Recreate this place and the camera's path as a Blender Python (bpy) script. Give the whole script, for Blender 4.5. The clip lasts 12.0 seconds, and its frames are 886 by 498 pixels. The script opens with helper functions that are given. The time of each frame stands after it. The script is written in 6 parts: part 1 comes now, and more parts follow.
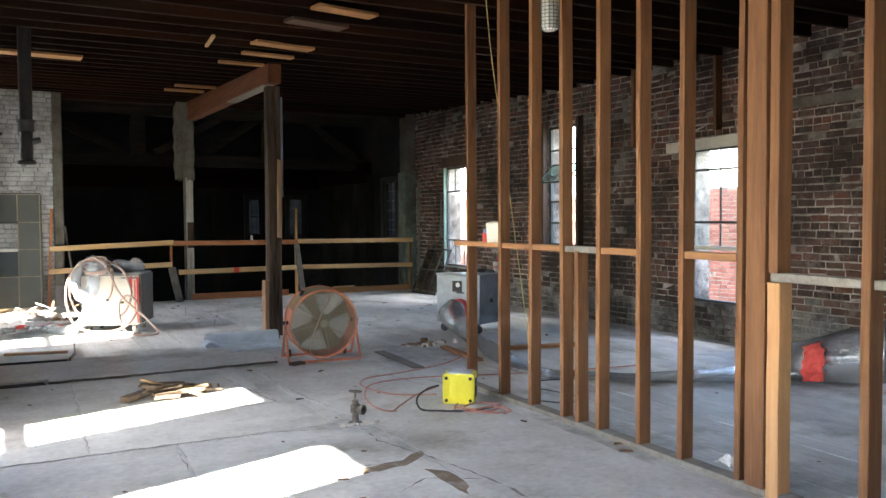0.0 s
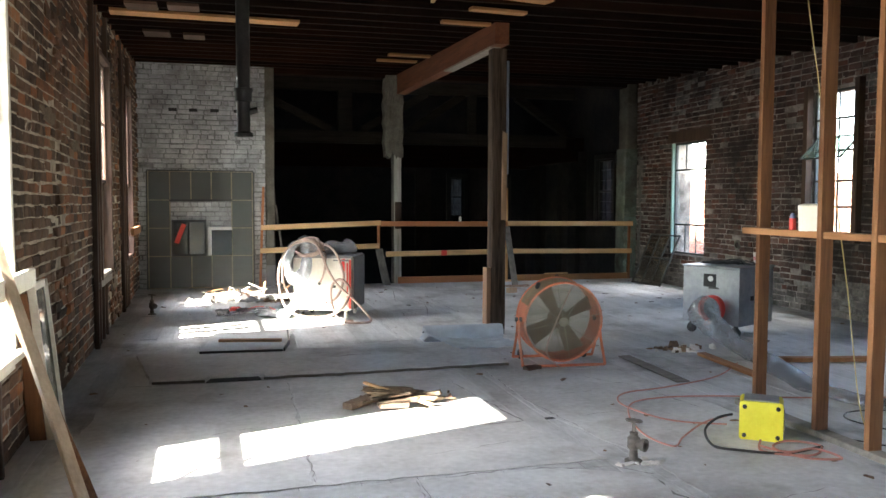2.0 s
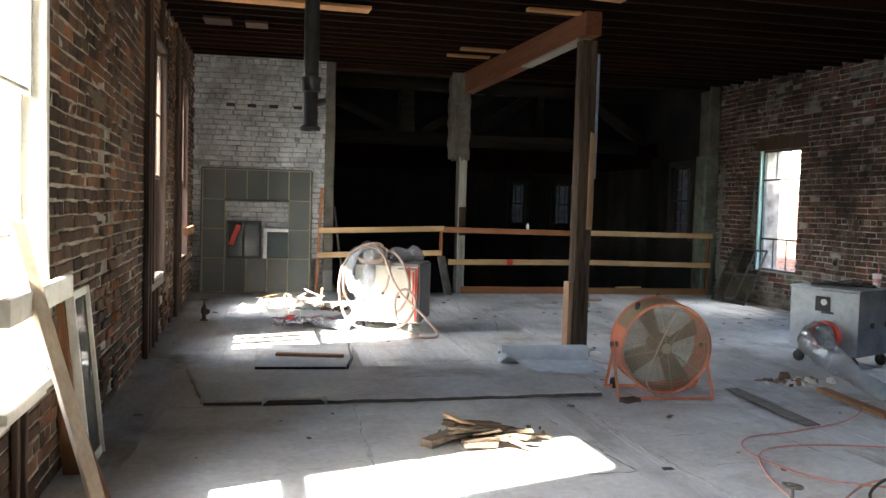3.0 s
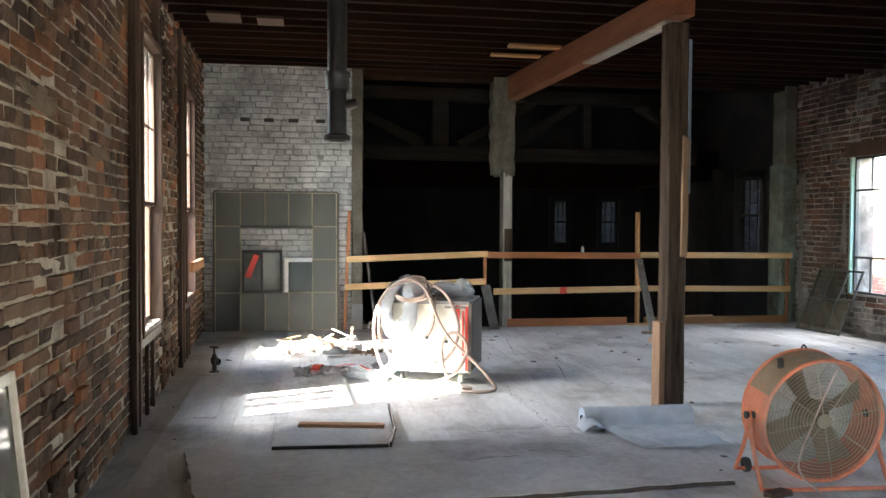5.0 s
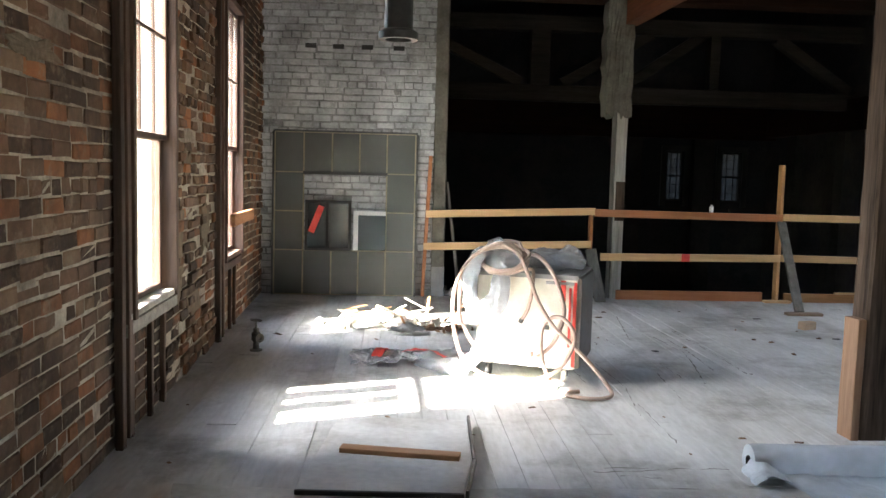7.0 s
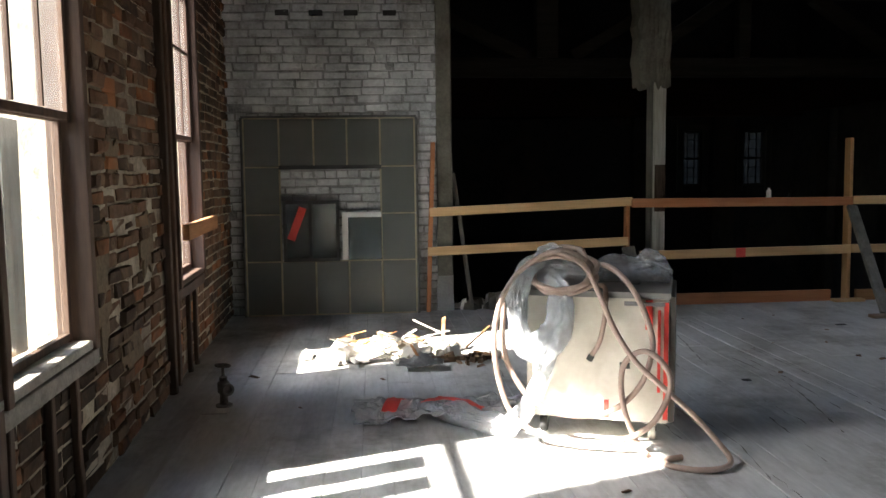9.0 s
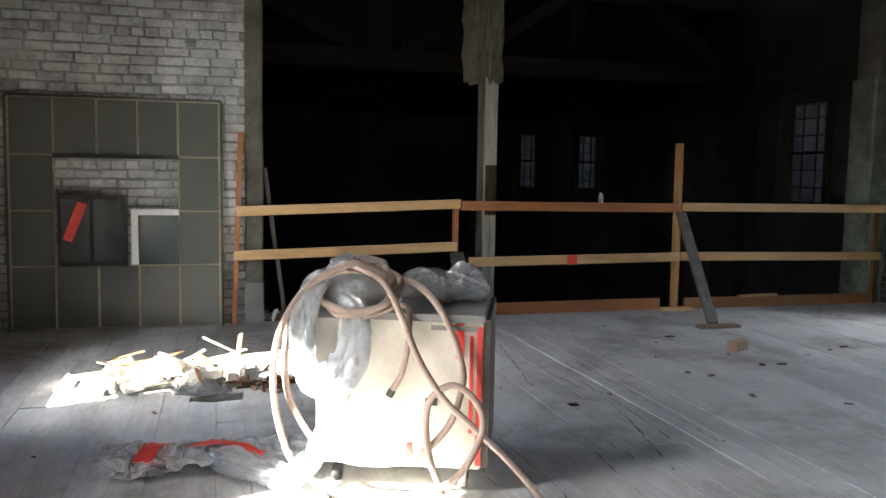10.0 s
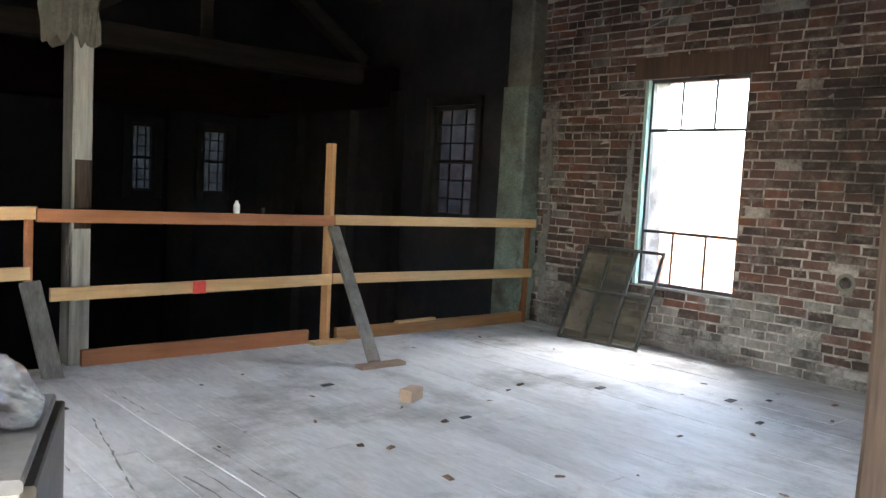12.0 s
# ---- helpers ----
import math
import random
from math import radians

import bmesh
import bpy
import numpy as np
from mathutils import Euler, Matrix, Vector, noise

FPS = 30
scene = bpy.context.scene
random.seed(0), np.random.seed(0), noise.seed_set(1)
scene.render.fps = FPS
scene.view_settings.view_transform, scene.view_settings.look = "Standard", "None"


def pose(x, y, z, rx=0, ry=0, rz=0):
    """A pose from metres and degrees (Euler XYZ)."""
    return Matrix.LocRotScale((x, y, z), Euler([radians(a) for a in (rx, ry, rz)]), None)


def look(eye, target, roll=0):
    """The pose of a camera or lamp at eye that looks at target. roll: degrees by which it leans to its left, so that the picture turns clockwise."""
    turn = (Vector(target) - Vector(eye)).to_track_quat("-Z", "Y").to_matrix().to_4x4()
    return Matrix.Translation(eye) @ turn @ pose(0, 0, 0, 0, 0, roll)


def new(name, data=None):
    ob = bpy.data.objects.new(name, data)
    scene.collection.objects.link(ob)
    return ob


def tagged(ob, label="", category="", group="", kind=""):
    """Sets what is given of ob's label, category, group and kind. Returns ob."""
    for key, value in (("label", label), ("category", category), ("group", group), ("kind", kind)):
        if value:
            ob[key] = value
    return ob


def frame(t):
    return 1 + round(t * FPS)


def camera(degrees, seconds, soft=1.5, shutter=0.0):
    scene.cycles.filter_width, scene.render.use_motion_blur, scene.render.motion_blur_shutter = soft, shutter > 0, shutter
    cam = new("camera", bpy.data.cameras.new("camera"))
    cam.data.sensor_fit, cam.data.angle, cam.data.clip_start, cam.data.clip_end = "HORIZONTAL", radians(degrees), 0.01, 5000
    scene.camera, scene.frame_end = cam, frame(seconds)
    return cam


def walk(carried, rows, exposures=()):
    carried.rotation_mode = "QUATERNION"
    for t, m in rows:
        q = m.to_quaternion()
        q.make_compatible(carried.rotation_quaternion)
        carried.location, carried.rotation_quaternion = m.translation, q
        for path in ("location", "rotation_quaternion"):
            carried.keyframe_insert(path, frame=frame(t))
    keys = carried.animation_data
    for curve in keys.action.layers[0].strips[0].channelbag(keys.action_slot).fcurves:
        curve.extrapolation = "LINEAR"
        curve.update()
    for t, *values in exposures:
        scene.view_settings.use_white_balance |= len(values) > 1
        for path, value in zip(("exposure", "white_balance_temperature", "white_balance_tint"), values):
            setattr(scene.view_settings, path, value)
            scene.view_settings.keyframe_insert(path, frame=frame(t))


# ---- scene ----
cam = camera(56.6, 12.0)
PATH = [
    (0, (0.28, 0.415, 1.479), (1.194, 2.192, 1.403), -0.3),
    (0.5, (0.211, 0.692, 1.486), (0.974, 2.539, 1.404), -0.3),
    (1, (0.276, 1.098, 1.463), (0.836, 3.016, 1.371), -0.1),
    (1.5, (0.27, 1.459, 1.476), (0.767, 3.392, 1.348), 1.6),
    (2, (0.233, 1.815, 1.463), (0.732, 3.748, 1.343), 0.2),
    (2.5, (0.247, 2.246, 1.475), (0.645, 4.204, 1.39), -0.7),
    (3, (0.127, 2.682, 1.451), (0.516, 4.641, 1.343), 1.6),
    (5, (0.152, 4.285, 1.509), (0.483, 6.256, 1.444), 0.3),
    (5.5, (0.218, 4.7, 1.531), (0.421, 6.688, 1.442), 0.8),
    (6, (0.258, 5.179, 1.497), (0.526, 7.154, 1.334), 2.0),
    (6.5, (0.294, 5.648, 1.526), (0.597, 7.617, 1.353), 0.8),
    (7, (0.363, 6.1, 1.47), (0.48, 8.088, 1.286), 1.5),
    (9, (0.186, 7.784, 1.41), (0.35, 9.768, 1.215), -0.7),
    (9.5, (0.272, 8.167, 1.402), (0.546, 10.138, 1.204), -1.1),
    (10, (0.571, 8.495, 1.394), (1.098, 10.415, 1.196), 1.0),
    (10.5, (0.703, 8.946, 1.395), (1.593, 10.728, 1.219), 2.5),
    (11, (0.882, 9.372, 1.385), (1.948, 11.061, 1.29), 0.3),
    (11.5, (1.054, 9.686, 1.426), (2.107, 11.38, 1.27), 1.0),
    (12, (1.217, 10.03, 1.395), (2.53, 11.53, 1.235), 3.1),
]
EXPOSURE = [(0, 4.66), (1.5, 4.52), (3, 4.55), (5.5, 5.0), (6.5, 4.95), (7, 4.85), (8.5, 4.12), (9.5, 3.27), (10.0, 4.3), (10.5, 4.95), (11, 5.5), (12, 5.45)]
walk(cam, [(t, look(eye, target, roll)) for t, eye, target, roll in PATH], EXPOSURE)

# ---- world, sun, exposure ----
SUN_TRAVEL = Vector((1.0, 0.35, -1.0)).normalized()
world = bpy.data.worlds.new("world")
scene.world = world
world.use_nodes = True
wn = world.node_tree.nodes
sky = wn.new("ShaderNodeTexSky")
sky.sky_type = "NISHITA"
sky.sun_disc = False
sky.sun_elevation = radians(43.3)
sky.sun_rotation = radians(250.7)
wn["Background"].inputs[1].default_value = 0.15
world.node_tree.links.new(sky.outputs[0], wn["Background"].inputs[0])
sun = new("sun", bpy.data.lights.new("sun", "SUN"))
sun.data.energy, sun.data.angle, sun.data.color = 4.5, radians(1.1), (1.0, 0.95, 0.87)
sun.matrix_world = look((0, 0, 30), Vector((0, 0, 30)) + SUN_TRAVEL)
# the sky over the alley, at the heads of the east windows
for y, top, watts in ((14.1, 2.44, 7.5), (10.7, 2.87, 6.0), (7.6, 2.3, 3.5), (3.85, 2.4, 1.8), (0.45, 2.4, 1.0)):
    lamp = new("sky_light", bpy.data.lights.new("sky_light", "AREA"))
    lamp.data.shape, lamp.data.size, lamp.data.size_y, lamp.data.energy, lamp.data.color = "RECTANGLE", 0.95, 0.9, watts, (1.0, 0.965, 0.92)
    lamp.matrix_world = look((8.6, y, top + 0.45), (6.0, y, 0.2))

# the open sky over the west side, at the heads of the tall windows
for y, watts in ((2.0, 3.0), (4.1, 6.0), (6.2, 9.0), (10.9, 15.0), (13.55, 9.0)):
    lamp = new("sky_light", bpy.data.lights.new("sky_light", "AREA"))
    lamp.data.shape, lamp.data.size, lamp.data.size_y, lamp.data.energy, lamp.data.color = "RECTANGLE", 0.9, 1.2, watts, (1.0, 0.99, 0.97)
    lamp.matrix_world = look((-3.2, y, 3.3), (1.2, y, 0.0))


# ---- materials ----
def material(name, dark, light, scale=3.0, fine=40.0, rough=0.8, metal=0.0, bump=0.3, stretch=(1, 1, 1), vary=0.0, stain=None, stain_at=0.6, spec=0.4, stain_scale=None, smear=None, smear_at=0.55, palette=None):
    """Two tones mixed by a coarse and a fine noise in world space, a stain on top, fine relief."""
    m = bpy.data.materials.new(name)
    m.use_nodes = True
    t = m.node_tree
    n, l = t.nodes, t.links
    bs = n["Principled BSDF"]
    bs.inputs["Roughness"].default_value, bs.inputs["Metallic"].default_value = rough, metal
    bs.inputs["Specular IOR Level"].default_value = spec
    geo = n.new("ShaderNodeNewGeometry")
    mp = n.new("ShaderNodeMapping")
    mp.inputs["Scale"].default_value = stretch
    l.new(geo.outputs["Position"], mp.inputs[0])
    n1, n2 = n.new("ShaderNodeTexNoise"), n.new("ShaderNodeTexNoise")
    n1.inputs["Scale"].default_value, n2.inputs["Scale"].default_value = scale, fine
    n1.inputs["Detail"].default_value, n2.inputs["Detail"].default_value = 6, 4
    n1.inputs["Roughness"].default_value = 0.65
    l.new(mp.outputs[0], n1.inputs[0]), l.new(mp.outputs[0], n2.inputs[0])
    mix = n.new("ShaderNodeMath")
    mix.operation = "MULTIPLY_ADD"
    l.new(n2.outputs[0], mix.inputs[0])
    mix.inputs[1].default_value = 0.45
    l.new(n1.outputs[0], mix.inputs[2])
    fac = mix
    if vary:
        info = n.new("ShaderNodeObjectInfo")
        add = n.new("ShaderNodeMath")
        l.new(info.outputs["Random"], add.inputs[0]), l.new(geo.outputs["Random Per Island"], add.inputs[1])
        fr = n.new("ShaderNodeMath")
        fr.operation = "FRACT"
        l.new(add.outputs[0], fr.inputs[0])
        va = n.new("ShaderNodeMath")
        va.operation = "MULTIPLY_ADD"
        l.new(fr.outputs[0], va.inputs[0])
        va.inputs[1].default_value = vary
        l.new(mix.outputs[0], va.inputs[2])
        fac = n.new("ShaderNodeMath")
        fac.operation = "SUBTRACT"
        l.new(va.outputs[0], fac.inputs[0])
        fac.inputs[1].default_value = vary * 0.5
    ramp = n.new("ShaderNodeValToRGB")
    ramp.color_ramp.elements[0].position, ramp.color_ramp.elements[1].position = 0.42, 1.0
    ramp.color_ramp.elements[0].color, ramp.color_ramp.elements[1].color = (*dark, 1), (*light, 1)
    l.new(fac.outputs[0], ramp.inputs[0])
    out = ramp.outputs[0]
    if palette:
        rp, mp2 = n.new("ShaderNodeValToRGB"), n.new("ShaderNodeMix")
        rp.color_ramp.interpolation = "CONSTANT"
        while len(rp.color_ramp.elements) < len(palette):
            rp.color_ramp.elements.new(1.0)
        for k, c in enumerate(palette):
            rp.color_ramp.elements[k].position, rp.color_ramp.elements[k].color = k / len(palette), (*c, 1)
        l.new(fr.outputs[0], rp.inputs[0])
        mp2.data_type, mp2.inputs[0].default_value = "RGBA", 0.62
        l.new(out, mp2.inputs[6]), l.new(rp.outputs[0], mp2.inputs[7])
        out = mp2.outputs[2]
    if smear:
        n4, r4, m4 = n.new("ShaderNodeTexNoise"), n.new("ShaderNodeValToRGB"), n.new("ShaderNodeMix")
        n4.inputs["Scale"].default_value, n4.inputs["Detail"].default_value, n4.inputs["Roughness"].default_value = 7.0, 9, 0.75
        l.new(geo.outputs["Position"], n4.inputs[0]), l.new(n4.outputs[0], r4.inputs[0])
        r4.color_ramp.elements[0].position, r4.color_ramp.elements[1].position = smear_at - 0.05, smear_at + 0.16
        m4.data_type = "RGBA"
        l.new(r4.outputs[0], m4.inputs[0]), l.new(out, m4.inputs[6])
        m4.inputs[7].default_value = (*smear, 1)
        out = m4.outputs[2]
    if stain:
        n3, r3, mx = n.new("ShaderNodeTexNoise"), n.new("ShaderNodeValToRGB"), n.new("ShaderNodeMix")
        n3.inputs["Scale"].default_value, n3.inputs["Detail"].default_value = stain_scale or scale * 0.37, 8
        n3.inputs["Roughness"].default_value = 0.7
        l.new(geo.outputs["Position"], n3.inputs[0]), l.new(n3.outputs[0], r3.inputs[0])
        r3.color_ramp.elements[0].position, r3.color_ramp.elements[1].position = stain_at - 0.08, stain_at + 0.1
        mx.data_type = "RGBA"
        l.new(r3.outputs[0], mx.inputs[0]), l.new(out, mx.inputs[6])
        mx.inputs[7].default_value = (*stain, 1)
        out = mx.outputs[2]
    l.new(out, bs.inputs["Base Color"])
    if bump:
        b = n.new("ShaderNodeBump")
        b.inputs["Strength"].default_value, b.inputs["Distance"].default_value = bump, 0.01
        l.new(mix.outputs[0], b.inputs["Height"]), l.new(b.outputs[0], bs.inputs["Normal"])
    return m


def wood(name, dark, light, axis, rough=0.75, vary=0.25, stain=None, spec=0.3):
    s = [14.0, 14.0, 14.0]
    s["xyz".index(axis)] = 0.9
    return material(name, dark, light, 1.0, 6.0, rough, bump=0.25, stretch=s, vary=vary, stain=stain, spec=spec)


def clear(name, tint, gloss=0.07, haze=0.0, hazecol=(0.8, 0.8, 0.8), rough=0.05, patch=0.6, crinkle=0.0, lit=False):
    """A pane or film: see-through, with a gloss and a thin haze of dirt."""
    m = bpy.data.materials.new(name)
    m.use_nodes = True
    n, l = m.node_tree.nodes, m.node_tree.links
    n.remove(n["Principled BSDF"])
    tr, gl, df = n.new("ShaderNodeBsdfTransparent"), n.new("ShaderNodeBsdfGlossy"), n.new("ShaderNodeBsdfTranslucent" if lit else "ShaderNodeBsdfDiffuse")
    tr.inputs[0].default_value, df.inputs[0].default_value = (*tint, 1), (*hazecol, 1)
    gl.inputs["Roughness"].default_value = rough
    m1, m2 = n.new("ShaderNodeMixShader"), n.new("ShaderNodeMixShader")
    geo, no, ra = n.new("ShaderNodeNewGeometry"), n.new("ShaderNodeTexNoise"), n.new("ShaderNodeMath")
    no.inputs["Scale"].default_value, no.inputs["Detail"].default_value = 7.0, 6
    l.new(geo.outputs["Position"], no.inputs[0])
    ra.operation = "MULTIPLY_ADD"
    l.new(no.outputs[0], ra.inputs[0])
    ra.inputs[1].default_value, ra.inputs[2].default_value = haze * 2 * patch, haze * (1 - patch)
    l.new(ra.outputs[0], m1.inputs[0]), l.new(tr.outputs[0], m1.inputs[1]), l.new(df.outputs[0], m1.inputs[2])
    m2.inputs[0].default_value = gloss
    l.new(m1.outputs[0], m2.inputs[1]), l.new(gl.outputs[0], m2.inputs[2])
    if crinkle:
        vo, bu = n.new("ShaderNodeTexVoronoi"), n.new("ShaderNodeBump")
        vo.inputs["Scale"].default_value = 22.0
        bu.inputs["Strength"].default_value, bu.inputs["Distance"].default_value = crinkle, 0.02
        l.new(geo.outputs["Position"], vo.inputs[0]), l.new(vo.outputs[0], bu.inputs["Height"])
        l.new(bu.outputs[0], gl.inputs["Normal"]), l.new(bu.outputs[0], df.inputs["Normal"])
    l.new(m2.outputs[0], n["Material Output"].inputs[0])
    return m


BRICK_W = material("old_brick_brown", (0.030, 0.020, 0.015), (0.28, 0.15, 0.085), 3.4, 26, 0.92, bump=1.0, vary=0.42, smear=(0.25, 0.19, 0.13), smear_at=0.58, spec=0.15, stain=(0.036, 0.026, 0.019), stain_at=0.51, stain_scale=0.6,
                   palette=((0.06, 0.038, 0.027), (0.11, 0.068, 0.045), (0.17, 0.095, 0.055), (0.05, 0.034, 0.026), (0.25, 0.10, 0.045), (0.13, 0.085, 0.06), (0.20, 0.14, 0.09), (0.08, 0.05, 0.035), (0.31, 0.115, 0.04), (0.10, 0.06, 0.042)))
BRICK_E = material("old_brick_red", (0.028, 0.02, 0.017), (0.17, 0.085, 0.064), 3.0, 30, 0.9, bump=0.8, vary=0.45, smear=(0.21, 0.18, 0.155), smear_at=0.55, spec=0.15, stain=(0.032, 0.026, 0.023), stain_at=0.52, stain_scale=0.7,
                   palette=((0.06, 0.04, 0.034), (0.10, 0.058, 0.047), (0.12, 0.066, 0.05), (0.048, 0.035, 0.031), (0.17, 0.07, 0.045), (0.09, 0.062, 0.053), (0.075, 0.047, 0.04), (0.13, 0.085, 0.07)))
BRICK_LIME = material("limed_brick", (0.06, 0.052, 0.046), (0.25, 0.225, 0.20), 4.0, 30, 0.92, bump=0.8, vary=0.4, smear=(0.30, 0.285, 0.26), smear_at=0.53, spec=0.15, stain=(0.05, 0.05, 0.04), stain_at=0.55, stain_scale=1.3)
BRICK_N = material("whitewashed_brick", (0.23, 0.235, 0.235), (0.56, 0.57, 0.57), 2.5, 30, 0.85, bump=0.6, vary=0.22, smear=(0.13, 0.125, 0.115), smear_at=0.57, stain=(0.17, 0.16, 0.14), stain_at=0.585)
BRICK_OUT = material("street_brick", (0.26, 0.09, 0.06), (0.46, 0.20, 0.14), 1.5, 25, 0.9, bump=0.4, vary=0.4)
MORTAR = material("lime_mortar", (0.16, 0.13, 0.095), (0.56, 0.48, 0.37), 5, 60, 0.95, bump=0.9, smear=(0.13, 0.10, 0.08), smear_at=0.57, stain=(0.09, 0.07, 0.056), stain_at=0.57, stain_scale=0.9)
MORTAR_E = material("sooty_mortar", (0.12, 0.10, 0.087), (0.55, 0.49, 0.43), 4, 60, 0.95, bump=0.9, smear=(0.06, 0.048, 0.041), smear_at=0.54, stain=(0.045, 0.037, 0.032), stain_at=0.53, stain_scale=0.7)
MORTAR_N = material("whitewashed_mortar", (0.045, 0.043, 0.042), (0.36, 0.36, 0.355), 5, 60, 0.95, bump=0.7)
PLASTER = material("grey_plaster", (0.075, 0.07, 0.056), (0.19, 0.178, 0.145), 3, 40, 0.9, bump=0.5, stain=(0.07, 0.06, 0.045), stain_at=0.58, spec=0.2)
GREEN = material("green_flaking_paint", (0.075, 0.088, 0.074), (0.23, 0.27, 0.23), 5, 40, 0.8, bump=0.5, stain=(0.09, 0.08, 0.064), stain_at=0.56, spec=0.15)
MINT = material("mint_paint", (0.26, 0.42, 0.36), (0.42, 0.58, 0.51), 4, 40, 0.7, stain=(0.3, 0.28, 0.24), stain_at=0.66)
CONCRETE = material("grey_concrete", (0.16, 0.155, 0.145), (0.30, 0.29, 0.27), 4, 50, 0.9, bump=0.4)
FLOOR = material("dusty_floor_boards", (0.37, 0.37, 0.36), (0.72, 0.722, 0.712), 1.3, 16, 0.62, bump=0.12, stretch=(2.2, 0.5, 1), vary=0.12, stain=(0.22, 0.21, 0.19), stain_at=0.585, stain_scale=0.9, spec=0.35)
SHEET = material("dusty_floor_sheet", (0.38, 0.375, 0.36), (0.72, 0.718, 0.70), 1.6, 22, 0.65, bump=0.12, vary=0.1, stain=(0.26, 0.23, 0.195), stain_at=0.62, spec=0.35)
UNDER = material("gap_dirt_and_lip_shade", (0.05, 0.045, 0.04), (0.14, 0.12, 0.10), 8, 60, 0.95)
# Joist brown taken near black, so the ceiling's shade is in the colour.
JOIST = material("joist_wood_shade_toned", (0.005, 0.0025, 0.0018), (0.026, 0.0105, 0.0056), 1.0, 6.0, 0.8, stretch=(0.9, 14, 14), vary=0.5, bump=0.3, stain=(0.012, 0.008, 0.006), stain_at=0.55, spec=0.06)
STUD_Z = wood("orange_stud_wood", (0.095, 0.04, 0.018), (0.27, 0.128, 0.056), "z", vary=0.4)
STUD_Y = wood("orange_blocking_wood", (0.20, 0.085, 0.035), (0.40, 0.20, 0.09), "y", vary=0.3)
PINE_X = wood("fresh_pine_rail", (0.46, 0.27, 0.12), (0.68, 0.45, 0.235), "x", vary=0.35)
PINE_Z = wood("fresh_pine_post", (0.42, 0.21, 0.09), (0.62, 0.36, 0.17), "z", vary=0.2)
REDPINE_X = wood("reddish_pine_rail", (0.32, 0.12, 0.05), (0.47, 0.21, 0.10), "x", vary=0.2)
BEAM_Y = wood("reddish_beam_wood", (0.09, 0.03, 0.014), (0.19, 0.072, 0.032), "y", vary=0.1)
OLD_Z = wood("dark_old_post_wood", (0.012, 0.008, 0.006), (0.12, 0.085, 0.064), "z", vary=0.2, spec=0.1)
# Truss grey pulled far down to carry the dimness of the hall.
OLD_X = wood("old_truss_wood_gloom_tone", (0.018, 0.015, 0.012), (0.05, 0.042, 0.034), "x", vary=0.2, spec=0.08)
PALE_Z = wood("whitewashed_column_wood", (0.14, 0.13, 0.11), (0.50, 0.48, 0.42), "z", vary=0.2, stain=(0.16, 0.14, 0.11))
GREY_Z = wood("weathered_grey_wood", (0.075, 0.068, 0.06), (0.21, 0.195, 0.17), "z", vary=0.2)
GREY_X = wood("weathered_grey_lumber", (0.12, 0.105, 0.09), (0.30, 0.27, 0.23), "x", vary=0.3)
DARK_Z = wood("dark_window_wood", (0.03, 0.018, 0.012), (0.10, 0.06, 0.04), "z", vary=0.3)
RED_Z = wood("red_brown_window_wood", (0.032, 0.018, 0.013), (0.085, 0.048, 0.034), "z", vary=0.2)
CREAM = material("cream_window_paint", (0.48, 0.44, 0.36), (0.72, 0.69, 0.60), 4, 30, 0.6, bump=0.15, stain=(0.36, 0.31, 0.24), stain_at=0.68)
WHITE = material("white_paint", (0.62, 0.61, 0.58), (0.8, 0.79, 0.76), 3, 30, 0.6, bump=0.1)
BLACK = material("black_iron", (0.012, 0.012, 0.013), (0.045, 0.043, 0.042), 4, 50, 0.45, 0.3, bump=0.2)
STEEL = material("dark_steel_sash", (0.03, 0.032, 0.03), (0.10, 0.10, 0.095), 6, 60, 0.55, 0.5)
GALV = material("galvanised_sheet", (0.24, 0.255, 0.27), (0.46, 0.475, 0.49), 2.2, 20, 0.34, 0.85, bump=0.05, stain=(0.16, 0.16, 0.165), stain_at=0.6)
CREAMBOX = material("cream_enamel", (0.58, 0.54, 0.45), (0.78, 0.75, 0.67), 2.5, 25, 0.5, bump=0.06, stain=(0.42, 0.35, 0.25), stain_at=0.68)
GREYTOP = material("grey_lid_enamel", (0.16, 0.155, 0.15), (0.30, 0.29, 0.28), 3, 30, 0.55)
RED = material("red_tape", (0.62, 0.045, 0.035), (0.82, 0.10, 0.075), 5, 40, 0.5, bump=0.1)
ORANGE = material("orange_enamel", (0.50, 0.13, 0.06), (0.72, 0.24, 0.12), 5, 40, 0.5, bump=0.1, stain=(0.32, 0.20, 0.14), stain_at=0.62)
BLADE = material("grimy_fan_blade", (0.17, 0.135, 0.09), (0.32, 0.26, 0.18), 8, 50, 0.8, 0.0, spec=0.1)
WORNMINT = material("worn_mint_paint", (0.09, 0.125, 0.105), (0.23, 0.32, 0.275), 5, 40, 0.8, bump=0.4, stain=(0.16, 0.145, 0.12), stain_at=0.52)
CRACK = material("dirt_line", (0.13, 0.12, 0.11), (0.27, 0.26, 0.245), 8, 60, 0.95)
FANBLADE = material("dusty_fan_metal", (0.20, 0.18, 0.13), (0.34, 0.31, 0.24), 8, 50, 0.7, 0.2)
YELLOW = material("yellow_plastic", (0.72, 0.62, 0.03), (0.86, 0.78, 0.07), 3, 40, 0.45, bump=0.05)
RUBBER = material("black_rubber", (0.012, 0.012, 0.012), (0.04, 0.04, 0.04), 10, 60, 0.7)
CORD = material("orange_cord", (0.34, 0.13, 0.10), (0.50, 0.24, 0.185), 10, 60, 0.6)
